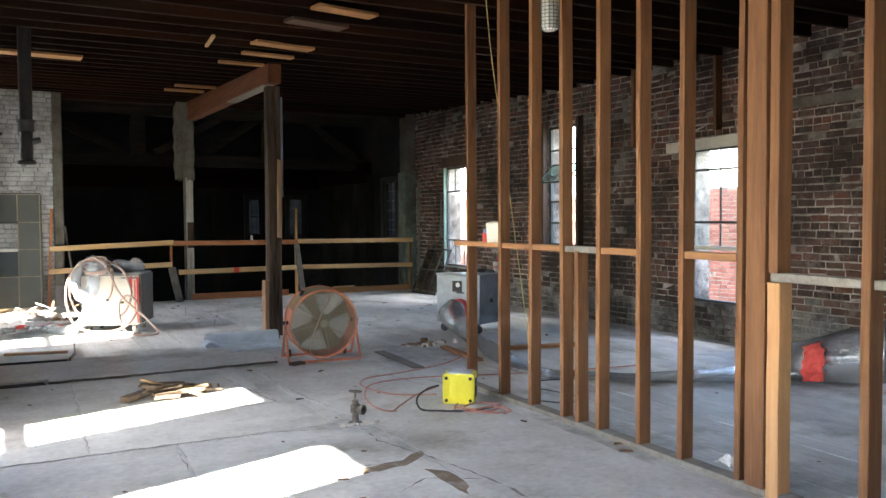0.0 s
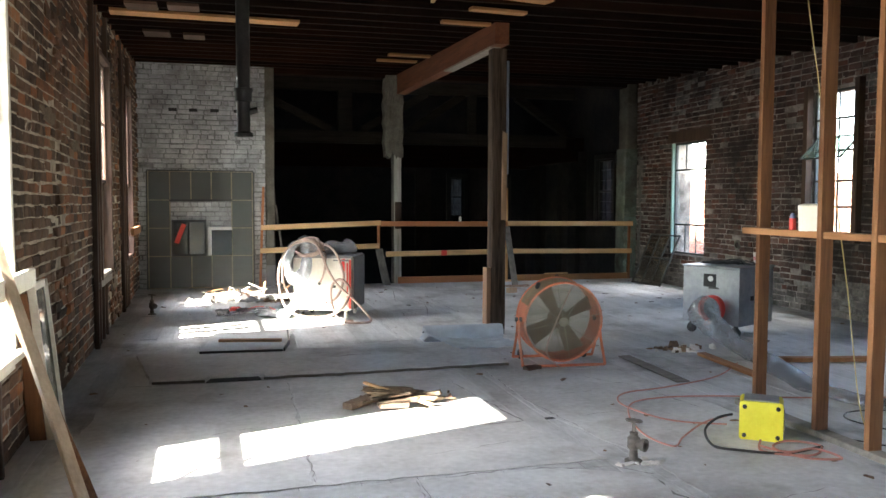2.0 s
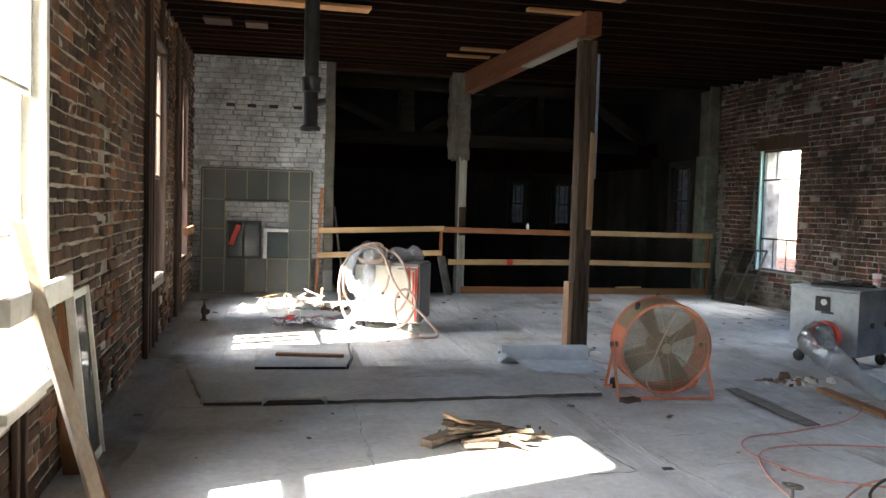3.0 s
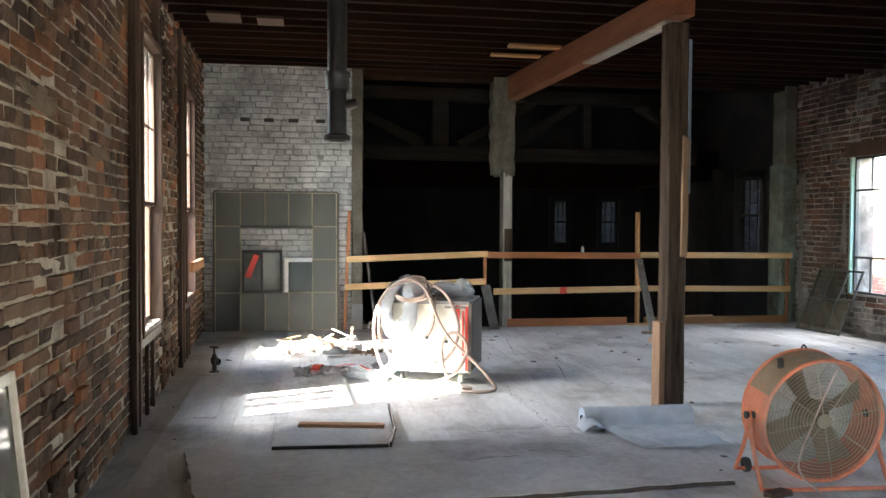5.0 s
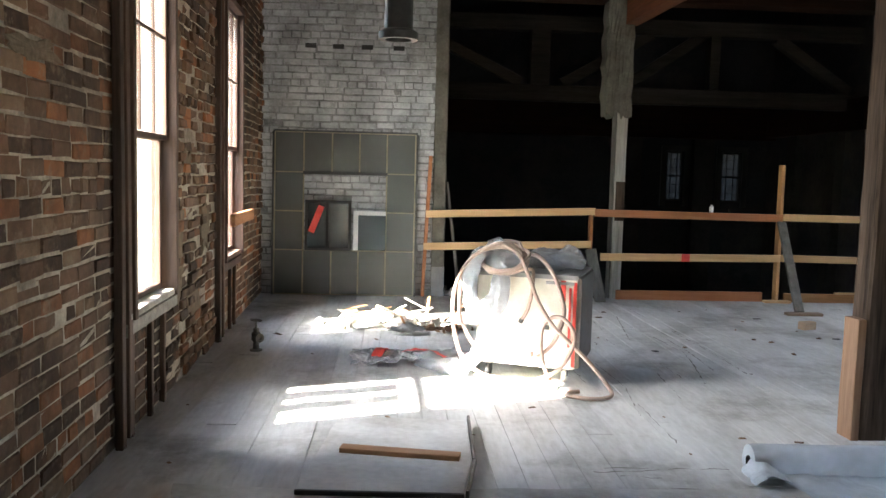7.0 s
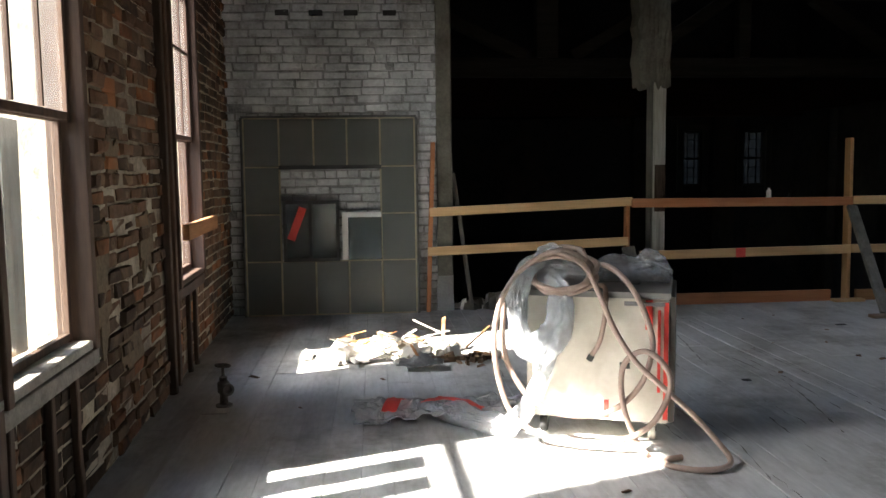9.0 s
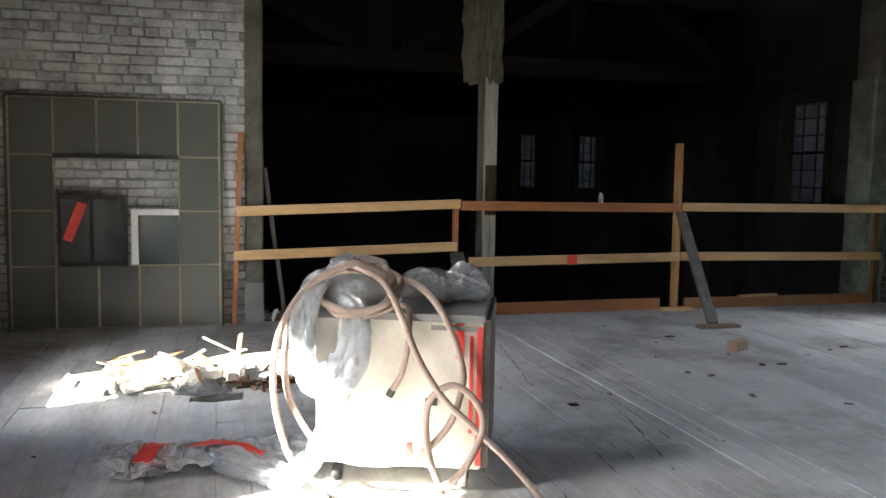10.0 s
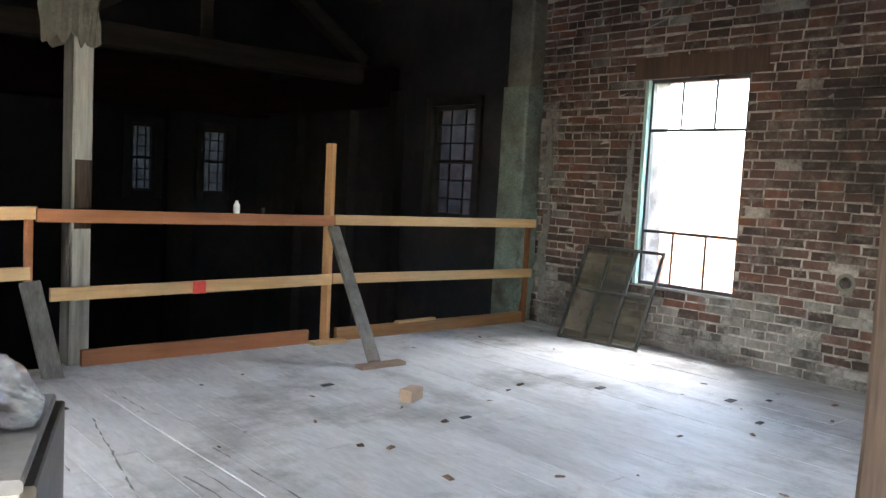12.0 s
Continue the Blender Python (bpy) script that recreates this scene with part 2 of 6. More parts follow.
HOSE = material("tan_rubber_hose", (0.30, 0.21, 0.17), (0.46, 0.35, 0.29), 8, 60, 0.6, bump=0.1)
ROPE = material("yellow_string", (0.42, 0.32, 0.12), (0.56, 0.45, 0.2), 8, 60, 0.8)
RUBBLE = material("plaster_rubble", (0.52, 0.49, 0.43), (0.78, 0.75, 0.68), 6, 40, 0.9, vary=0.3)
SPLINTER = material("splintered_wood", (0.06, 0.035, 0.022), (0.26, 0.165, 0.10), 6, 30, 0.85, vary=0.5)
PAPER = material("pale_paper", (0.62, 0.58, 0.48), (0.76, 0.73, 0.64), 6, 40, 0.8)
# Hall tones set near black: the unlit hall's gloom sits in these colours.
HALL_PLASTER = material("hall_plaster_gloom_tone", (0.018, 0.018, 0.02), (0.04, 0.04, 0.044), 0.9, 14, 0.9, stain=(0.07, 0.06, 0.055), stain_at=0.6, spec=0.08)
HALL = material("hall_gloom_tone", (0.02, 0.018, 0.017), (0.05, 0.046, 0.044), 0.8, 12, 0.9, stain=(0.02, 0.02, 0.02), stain_at=0.6, spec=0.08)
GROUND = material("asphalt_ground", (0.04, 0.04, 0.04), (0.07, 0.07, 0.068), 0.6, 30, 0.9)
LEDGLASS = material("lamp_led_column", (0.62, 0.62, 0.56), (0.85, 0.85, 0.80), 30, 90, 0.35)
GLASS = clear("window_glass", (0.93, 0.95, 0.94), 0.06, 0.04)
DUSTGLASS = clear("dusty_window_glass", (0.9, 0.9, 0.88), 0.06, 0.16)
SMOKED = clear("smoked_panel_glass", (0.26, 0.28, 0.265), 0.05, 0.21, (0.43, 0.45, 0.41), 0.25, 0.08)
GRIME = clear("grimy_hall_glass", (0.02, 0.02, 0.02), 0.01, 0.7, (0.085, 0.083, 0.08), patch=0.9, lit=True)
MESHGLASS = clear("dusty_sash_glass", (0.78, 0.76, 0.71), 0.05, 0.14, (0.30, 0.27, 0.22))
FILM = clear("clear_poly_film", (0.94, 0.95, 0.96), 0.13, 0.3, (0.72, 0.73, 0.74), 0.16, 0.35, 0.3)
DUCTFILM = clear("dusty_poly_film", (0.92, 0.92, 0.93), 0.22, 0.24, (0.66, 0.67, 0.68), 0.16, 0.4, 0.6)
SLEEVE = clear("dusty_sleeve_film", (0.92, 0.93, 0.94), 0.16, 0.5, (0.70, 0.71, 0.72), 0.16, 0.35, 0.4)
THICKFILM = clear("milky_poly_film", (0.95, 0.96, 0.98), 0.14, 0.75, (0.66, 0.73, 0.80), 0.2, 0.3, 0.4)
GUARD = clear("fine_fan_screen", (0.9, 0.89, 0.85), 0.02, 0.13, (0.40, 0.35, 0.27), 0.4)


# ---- builders ----
ORIGIN = {}


class Build:
    """Collects faces in world metres, then makes one mesh object of them."""

    def __init__(self, m=None):
        self.v, self.f, self.m = [], [], m or Matrix()

    def add(self, vs, fs):
        n = len(self.v)
        self.v += [self.m @ Vector(p) for p in vs]
        self.f += [[i + n for i in f] for f in fs]
        return self

    def box(self, x0, x1, y0, y1, z0, z1, j=0.0):
        r = lambda: random.uniform(-j, j)
        vs = [(x + r(), y + r(), z + r()) for z in (z0, z1) for x, y in ((x0, y0), (x1, y0), (x1, y1), (x0, y1))]
        return self.add(vs, [(3, 2, 1, 0), (4, 5, 6, 7), (0, 1, 5, 4), (1, 2, 6, 5), (2, 3, 7, 6), (3, 0, 4, 7)])

    def bar(self, p0, p1, w, h, ch=0.004, up=(0, 0, 1), seg=1, wob=0.0, ragged=0.0):
        """A sawn timber from p0 to p1: w across, h along up, chamfered edges."""
        p0, p1 = Vector(p0), Vector(p1)
        d = (p1 - p0).normalized()
        s = d.cross(Vector(up))
        s = (s if s.length > 1e-4 else d.cross(Vector((1, 0, 0)))).normalized()
        u = s.cross(d).normalized()
        a, b, c = w / 2, h / 2, ch
        prof = [(a - c, -b), (a, -b + c), (a, b - c), (a - c, b), (-a + c, b), (-a, b - c), (-a, -b + c), (-a + c, -b)]
        vs = []
        for k in range(seg + 1):
            q = p0.lerp(p1, k / seg) + (s * random.uniform(-wob, wob) + u * random.uniform(-wob, wob) if 0 < k < seg else Vector())
            for x, y in prof:
                e = d * random.uniform(-ragged, ragged) if k in (0, seg) else Vector()
                vs.append(q + s * x + u * y + e)
        fs = [tuple(reversed(range(8))), tuple(range(seg * 8, seg * 8 + 8))]
        for k in range(seg):
            fs += [(k * 8 + i, k * 8 + (i + 1) % 8, k * 8 + 8 + (i + 1) % 8, k * 8 + 8 + i) for i in range(8)]
        return self.add(vs, fs)

    def cyl(self, p0, p1, r0, r1=None, n=18):
        return self.lathe(p0, Vector(p1) - Vector(p0), [(0, 0), (r0, 0), (r0 if r1 is None else r1, 1), (0, 1)], n, True)

    def lathe(self, base, axis, prof, n=20, unit=False):
        """prof: (radius, height along axis); unit: height counts in lengths of axis."""
        base, axis = Vector(base), Vector(axis)
        d = axis.normalized()
        a = d.orthogonal().normalized()
        b = d.cross(a)
        vs = [base + (axis if unit else d) * z + (a * math.cos(t) + b * math.sin(t)) * max(r, 1e-5) for r, z in prof for t in np.arange(n) * 2 * math.pi / n]
        fs = [(k * n + i, k * n + (i + 1) % n, k * n + n + (i + 1) % n, k * n + n + i) for k in range(len(prof) - 1) for i in range(n)]
        return self.add(vs, fs)

    def tube(self, pts, r, n=8, smooth=6, closed=False):
        pts = [Vector(p) for p in pts]
        if smooth > 1:
            q, m = [], len(pts)
            for i in range(m if closed else m - 1):
                a, b, c, e = (pts[(i + k) % m] if closed else pts[min(max(i + k, 0), m - 1)] for k in (-1, 0, 1, 2))
                for k in range(smooth):
                    t = k / smooth
                    q.append(0.5 * (2 * b + (c - a) * t + (2 * a - 5 * b + 4 * c - e) * t * t + (3 * b - a - 3 * c + e) * t ** 3))
            pts = q + ([] if closed else [pts[-1]])
        m, vs, s = len(pts), [], None
        for i, p in enumerate(pts):
            d = (pts[(i + 1) % m] - pts[i - 1]) if closed else pts[min(i + 1, m - 1)] - pts[max(i - 1, 0)]
            d = d.normalized() if d.length > 1e-6 else Vector((0, 0, 1))
            s = d.orthogonal().normalized() if s is None else (s - d * s.dot(d)).normalized()
            u = d.cross(s)
            rr = r[i * (len(r) - 1) // max(m - 1, 1)] if isinstance(r, (list, tuple)) else r
            vs += [p + (s * math.cos(t) + u * math.sin(t)) * rr for t in np.arange(n) * 2 * math.pi / n]
        fs = [(k * n + i, k * n + (i + 1) % n, (k + 1) % m * n + (i + 1) % n, (k + 1) % m * n + i) for k in range(m if closed else m - 1) for i in range(n)]
        if not closed:
            fs += [tuple(reversed(range(n))), tuple(range(m * n - n, m * n))]
        return self.add(vs, fs)

    def ring(self, c, axis, rad, r, n=40, k=8):
        d = Vector(axis).normalized()
        a = d.orthogonal().normalized()
        b = d.cross(a)
        return self.tube([Vector(c) + (a * math.cos(t) + b * math.sin(t)) * rad for t in np.arange(n) * 2 * math.pi / n], r, k, 1, True)

    def sheet(self, nx, ny, f, thick=0.003):
        """A thin skin f(u, v) with two sides and closed edges."""
        g = [[Vector(f(i / nx, k / ny)) for i in range(nx + 1)] for k in range(ny + 1)]
        top = [p for row in g for p in row]
        nrm = []
        for k in range(ny + 1):
            for i in range(nx + 1):
                e = (g[k][min(i + 1, nx)] - g[k][max(i - 1, 0)]).cross(g[min(k + 1, ny)][i] - g[max(k - 1, 0)][i])
                nrm.append(e.normalized() if e.length > 1e-9 else Vector((0, 0, 1)))
        m, w = len(top), nx + 1
        fs = []
        for k in range(ny):
            for i in range(nx):
                q = (k * w + i, k * w + i + 1, k * w + w + i + 1, k * w + w + i)
                fs += [q, tuple(m + j for j in reversed(q))]
        rim = [i for i in range(w)] + [k * w + nx for k in range(1, ny + 1)] + [ny * w + i for i in range(nx - 1, -1, -1)] + [k * w for k in range(ny - 1, 0, -1)]
        fs += [(rim[i - 1], rim[i - 1] + m, rim[i] + m, rim[i]) for i in range(len(rim))]
        return self.add(top + [p - q * thick for p, q in zip(top, nrm)], fs)

    def chunk(self, c, sx, sy, sz, turn=0.0, rough=0.25):
        """A broken lump."""
        rot = Matrix.Rotation(turn, 3, "Z")
        vs = []
        for x, y, z in ((-1, -1, 0), (1, -1, 0), (1, 1, 0), (-1, 1, 0), (-.8, -.7, 1), (.7, -.8, 1), (.8, .7, 1), (-.7, .8, 1)):
            p = Vector((x * sx / 2 * random.uniform(1 - rough, 1 + rough), y * sy / 2 * random.uniform(1 - rough, 1 + rough), z * sz * random.uniform(1 - rough, 1 + rough)))
            vs.append(Vector(c) + rot @ p)
        return self.add(vs, [(3, 2, 1, 0), (4, 5, 6, 7), (0, 1, 5, 4), (1, 2, 6, 5), (2, 3, 7, 6), (3, 0, 4, 7)])

    def make(self, name, mat, parent=None, label="", category="", group="", kind="", smooth=False, at=None):
        if parent is not None:
            o = ORIGIN[parent.name]
        elif at is not None:
            o = Vector(at)
        else:
            lo = [min(p[k] for p in self.v) for k in range(3)]
            hi = [max(p[k] for p in self.v) for k in range(3)]
            o = Vector(((lo[0] + hi[0]) / 2, (lo[1] + hi[1]) / 2, lo[2]))
        me = bpy.data.meshes.new(name)
        me.from_pydata([tuple(p - o) for p in self.v], [], self.f)
        me.materials.append(mat)
        if smooth:
            me.polygons.foreach_set("use_smooth", [True] * len(me.polygons))
            me.set_sharp_from_angle(angle=radians(42))
        me.update()
        ob = new(name, me)
        if parent is not None:
            ob.parent = parent
        else:
            ob.location = o
        ORIGIN[ob.name] = o
        return tagged(ob, label, category, group, kind)


def base(name, at, label, category, group="", kind=""):
    ob = new(name)
    ob.empty_display_size = 0.1
    ob.location = at
    ORIGIN[ob.name] = Vector(at)
    return tagged(ob, label, category, group, kind)


def ceil_z(y):
    """Underside of the joists: the ceiling climbs a little towards the far end."""
    return 3.385 + (0.042 if y > 10.5 else 0.012) * (y - 10.5)


# ---- walls: masonry cores with openings, and bricks on their faces ----
WEST = Matrix.Translation((-1.035, 9, 0)) @ Matrix.Rotation(radians(1.49), 4, "Z") @ Matrix.Translation((0, -9, 0))
EAST = Matrix.Translation((7.62, 16, 0)) @ Matrix.Rotation(math.pi, 4, "Z")
NORTH = Matrix.Translation((0, 15.87, 0)) @ Matrix.Rotation(-math.pi / 2, 4, "Z")
STREET = Matrix.Translation((12.6, 30, 0)) @ Matrix.Rotation(math.pi, 4, "Z")
TOP, SOUTH = 4.0, -4.0
# openings: along, along, low, high
# first two west, and east ones at 3.4 and 0.0: unseen, added for light
WEST_HOLES = [(-1.6, -0.75, 0.66, 3.22), (1.6, 2.45, 0.66, 3.22), (3.72, 4.55, 0.66, 3.22), (5.83, 6.62, 0.62, 3.22), (10.44, 11.4, 0.66, 2.92), (13.12, 14.02, 0.66, 2.92)]
EAST_HOLES = [(16 - y1, 16 - y0, a, b) for y0, y1, a, b in ((13.6, 14.6, 0.555, 2.44), (10.27, 11.1, 1.04, 2.87), (7.13, 8.06, 0.44, 2.3), (3.4, 4.3, 0.5, 2.4), (0.0, 0.9, 0.5, 2.4), (12.635, 12.735, 0.75, 0.85))]


def wall_core(m, a0, a1, z0, z1, holes, thick):
    b = Build(m)
    cuts = sorted({a0, a1, *[c for h in holes for c in h[:2]]})
    for c0, c1 in zip(cuts, cuts[1:]):
        mid, z = (c0 + c1) / 2, z0
        for h in sorted((h for h in holes if h[0] < mid < h[1]), key=lambda h: h[2]):
            b.box(-thick, 0, c0, c1, z, h[2])
            z = h[3]
        b.box(-thick, 0, c0, c1, z, z1)
    return b


def brick_spans(a0, a1, z0, z1, holes, seed, length=0.203, height=0.066, joint=0.0125):
    """Bricks as (along0, along1, low, high, whole), stretchers with a header course at every seventh."""
    rnd, out, z, row = random.Random(seed), [], z0, 0
    wave = lambda a, r: 0.018 * noise.noise(Vector((a * 0.9, r * 0.12, seed * 3.1))) + 0.004 * noise.noise(Vector((a * 3.1, r * 0.9, seed)))
    while z < z1 - 0.02:
        ln = 0.098 if row % 7 == 3 else length
        a = a0 - rnd.uniform(0, ln)
        while a < a1:
            e = a + ln * rnd.uniform(0.95, 1.04)
            lo, hi, whole = max(a, a0), min(e, a1), a >= a0 and e <= a1 and ln > 0.15
            for h in holes:
                if h[2] - 0.03 < z + height / 2 < h[3] + 0.03:
                    if lo < h[0] < hi:
                        hi, whole = h[0], False
                    elif lo < h[1] < hi:
                        lo, whole = h[1], False
                    elif h[0] <= lo and hi <= h[1]:
                        hi = lo
            if hi - lo > 0.035 and rnd.random() > 0.012:
                dz = wave((lo + hi) / 2, row)
                out.append((lo, hi, z + dz + rnd.uniform(-.004, .005), z + dz + height + rnd.uniform(-.007, .004), whole and rnd.random() < 0.8))
            a = e + joint * rnd.uniform(0.6, 1.5)
        z += height + joint
        row += 1
    return out


def brick_wall(wall, m, spans, mat, pick, seed, proud=0.007, broken=lambda a: False, limed=lambda a, z: False, lime=None):
    """The bricks in the stretch that pick names are parts of their own on shared meshes; the rest is one joined part."""
    rnd = random.Random(seed)
    shapes = []
    for k in range(9):
        j = lambda s=0.007: rnd.uniform(-s, s)
        a, h = 0.1, 0.033
        me = bpy.data.meshes.new("brick")
        vs = [(-0.01, -a, -h), (-0.01, a, -h), (-0.01, a, h), (-0.01, -a, h)]
        vs += [(proud * 0.3, y * a + j(), z * h + j(.005)) for y, z in ((-1, -1), (1, -1), (1, 1), (-1, 1))]
        vs += [(proud + j(.004), y * (a - 0.006) + j(.004), z * (h - 0.005) + j()) for y, z in ((-1, -1), (1, -1), (1, 1), (-1, 1))]
        fs = [(8, 9, 10, 11)] + [(i + o, (i + 1) % 4 + o, (i + 1) % 4 + 4 + o, i + 4 + o) for o in (0, 4) for i in range(4)]
        me.from_pydata(vs, [], fs)
        me.materials.append(mat)
        shapes.append(me)
    b, pale, singles, count = Build(m), Build(m), [], 0
    for lo, hi, z0, z1, whole in spans:
        if whole and count < 300 and pick((lo + hi) / 2, (z0 + z1) / 2):
            singles.append(((lo + hi) / 2, (z0 + z1) / 2))
            count += 1
            continue
        j = lambda s=0.006: rnd.uniform(-s, s)
        p = proud + rnd.uniform(-0.005, 0.004)
        if rnd.random() < 0.03:
            p *= 0.3
        if broken((lo + hi) / 2):
            if rnd.random() < 0.03:
                continue
            p += rnd.uniform(-0.008, 0.022)
            j = lambda s=0.006: rnd.uniform(-1.6 * s, 1.6 * s)
        e, g = 0.006, 0.005
        vs = [(-0.01, lo, z0), (-0.01, hi, z0), (-0.01, hi, z1), (-0.01, lo, z1)]
        vs += [(p * 0.3, y + j(), z + j(.005)) for y, z in ((lo, z0), (hi, z0), (hi, z1), (lo, z1))]
        vs += [(p + j(.0045), y + j(), z + j(.004)) for y, z in ((lo + e, z0 + g), (hi - e, z0 + g), (hi - e, z1 - g), (lo + e, z1 - g))]
        (pale if limed((lo + hi) / 2, (z0 + z1) / 2) else b).add(vs, [(8, 9, 10, 11)] + [(i + o, (i + 1) % 4 + o, (i + 1) % 4 + 4 + o, i + 4 + o) for o in (0, 4) for i in range(4)])
    b.make("brickwork", mat, wall, kind="stuff")
    if pale.v:
        pale.make("limed_brickwork", lime, wall, "bricks whitened by lime and damp", kind="stuff")
    inv = Matrix.Translation(-ORIGIN[wall.name])
    for a, z in singles:
        ob = new("brick", rnd.choice(shapes))
        ob.parent = wall
        ob.matrix_basis = inv @ m @ Matrix.Translation((rnd.uniform(-0.003, 0.004), a, z)) @ Matrix.Rotation(rnd.uniform(-.012, .012), 4, "X")


wall_west = wall_core(WEST, SOUTH, 16.0, -0.3, TOP, WEST_HOLES, 0.3).make("wall_west", MORTAR, kind="structure", at=(-1.1, 6, 0), label="old brown brick wall with tall window openings")
wall_east = wall_core(EAST, 0.0, 20.0, -0.3, TOP, EAST_HOLES, 0.35).make("wall_east", MORTAR_E, kind="structure", at=(7.8, 6, 0), label="sooty red brick wall with three window openings")
# Unseen wall, added only to keep sun off the building across the alley.
b = Build()
b.box(7.62, 7.97, SOUTH, 11.0, TOP, 9.0)
b.make("wall_upper_storey", MORTAR_E, kind="structure", label="unseen wall added to shade the alley building")
b = Build()
b.box(-1.6, 0.80, 15.87, 16.25, -0.3, TOP)
wall_north = b.make("wall_north", MORTAR_N, kind="structure", label="whitewashed brick wall end beside the open bay")
b = Build()
b.box(-1.5, 8.0, SOUTH - 0.3, SOUTH, -0.3, TOP)
wall_south = b.make("wall_south", PLASTER, kind="structure", label="plain grey plaster wall closing the room")

# ---- floor: bearers below, boards and thin sheets on top ----
b = Build()
b.box(-1.4, 8.0, SOUTH, 15.92, -0.32, -0.04)
floor = b.make("floor", UNDER, kind="structure", at=(3, 6, -0.04), label="dusty grey board floor patched with thin sheets")
rnd = random.Random(5)
x = -1.28
while x < 7.9:
    w = rnd.choice((0.135, 0.15, 0.15, 0.17)) if x < 3.0 else rnd.choice((0.19, 0.21, 0.235))
    if x < 2.98 < x + w:
        w = 2.98 - x
    y = SOUTH - rnd.uniform(0, 2)
    while y < 15.9:
        e = min(y + rnd.uniform(2.4, 4.6), 15.9)
        if e > SOUTH:
            b = Build()
            dz = rnd.uniform(-0.003, 0.002)
            b.box(x + 0.0012, x + w - 0.0012, max(y, SOUTH) + 0.002, e - 0.002, -0.04, dz, 0.0012)
            b.make("plank", FLOOR, floor)
        y = e
    x += w


def sheet_panel(name, pts, z0, z1, mat, parent, label="", chew=0.012):
    """A flat floor sheet with a chewed outline."""
    rn = random.Random(len(pts) * 7 + int(pts[0][0] * 100))
    ring = []
    for (xa, ya), (xb, yb) in zip(pts, pts[1:] + pts[:1]):
        n = max(2, int(math.hypot(xb - xa, yb - ya) / 0.09))
        for k in range(n):
            ring.append((xa + (xb - xa) * k / n + rn.uniform(-chew, chew), ya + (yb - ya) * k / n + rn.uniform(-chew, chew)))
    n = len(ring)
    vs = [(px, py, z) for z in (z0, z1) for px, py in ring]
    b = Build()
    b.add(vs, [tuple(range(n, 2 * n)), tuple(reversed(range(n)))] + [(i, (i + 1) % n, n + (i + 1) % n, n + i) for i in range(n)])
    return b.make(name, mat, parent, label)


WORN = material("bare_worn_wood", (0.12, 0.085, 0.055), (0.34, 0.27, 0.20), 5, 40, 0.9, bump=0.6, smear=(0.40, 0.39, 0.37), smear_at=0.55, spec=0.15)
sheet_panel("worn_patch", [(1.92, 4.86), (2.3, 4.93), (2.52, 5.07), (2.47, 4.96), (2.3, 4.84), (2.1, 4.80)], 0.0065, 0.0088, WORN, floor, "bare brown patch where the sheet broke away", 0.02)
sheet_panel("worn_patch", [(2.36, 4.72), (2.46, 4.6), (2.44, 4.3), (2.38, 4.2), (2.34, 4.5)], 0.0065, 0.0088, WORN, floor, "bare brown patch where the sheet broke away", 0.02)
# thin sheets laid over the boards at the near end, and the raised layer further on
sheet_panel("floor_sheet", [(-0.62, 8.5), (-0.75, 5.9), (0.62, 5.95), (0.66, 8.5)], 0.003, 0.007, SHEET, floor)
sheet_panel("floor_sheet", [(0.68, 8.5), (0.64, 5.95), (2.28, 6.0), (2.02, 7.05), (1.93, 8.1), (2.1, 8.5)], 0.003, 0.0075, SHEET, floor)
sheet_panel("floor_sheet", [(-0.8, 5.88), (-0.8, 3.2), (1.1, 3.2), (1.15, 5.9)], 0.003, 0.007, SHEET, floor)
sheet_panel("floor_sheet", [(1.17, 5.9), (1.12, 3.2), (2.6, 3.2), (2.42, 5.3), (2.33, 5.75), (1.9, 5.93)], 0.003, 0.0075, SHEET, floor)
sheet_panel("floor_sheet", [(2.32, 8.45), (2.3, 7.0), (2.5, 5.95), (2.5, 3.2), (3.6, 3.2), (3.6, 6.6), (3.45, 8.3)], 0.003, 0.006, SHEET, floor)
sheet_panel("floor_sheet", [(-0.80, 3.15), (-0.8, -3.8), (3.6, -3.8), (3.6, 3.15)], 0.003, 0.006, SHEET, floor)
sheet_panel("raised_sheet", [(0.50, 8.57), (1.3, 8.59), (2.6, 8.66), (2.62, 9.75), (0.95, 9.75), (-0.08, 9.74), (-0.62, 9.8), (-0.40, 8.62), (0.02, 8.57), (0.05, 8.66), (0.48, 8.67)], -0.002, 0.03, SHEET, floor, "raised floor sheet with a dark broken edge", 0.008)

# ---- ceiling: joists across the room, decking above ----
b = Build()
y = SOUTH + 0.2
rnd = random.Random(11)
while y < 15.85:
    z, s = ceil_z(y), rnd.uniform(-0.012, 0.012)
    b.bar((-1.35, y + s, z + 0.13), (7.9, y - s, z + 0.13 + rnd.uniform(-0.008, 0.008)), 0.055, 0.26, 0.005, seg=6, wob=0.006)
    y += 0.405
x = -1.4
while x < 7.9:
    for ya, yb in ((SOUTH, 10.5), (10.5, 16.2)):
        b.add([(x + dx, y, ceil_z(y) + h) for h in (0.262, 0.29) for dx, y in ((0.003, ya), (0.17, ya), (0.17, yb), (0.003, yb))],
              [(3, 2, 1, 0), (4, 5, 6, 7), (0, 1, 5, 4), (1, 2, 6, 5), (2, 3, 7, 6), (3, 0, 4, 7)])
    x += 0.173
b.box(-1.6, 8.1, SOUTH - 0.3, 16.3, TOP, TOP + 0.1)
ceiling = b.make("ceiling", JOIST, kind="structure", label="timber joists and roof decking, ceiling shade put in their colour")

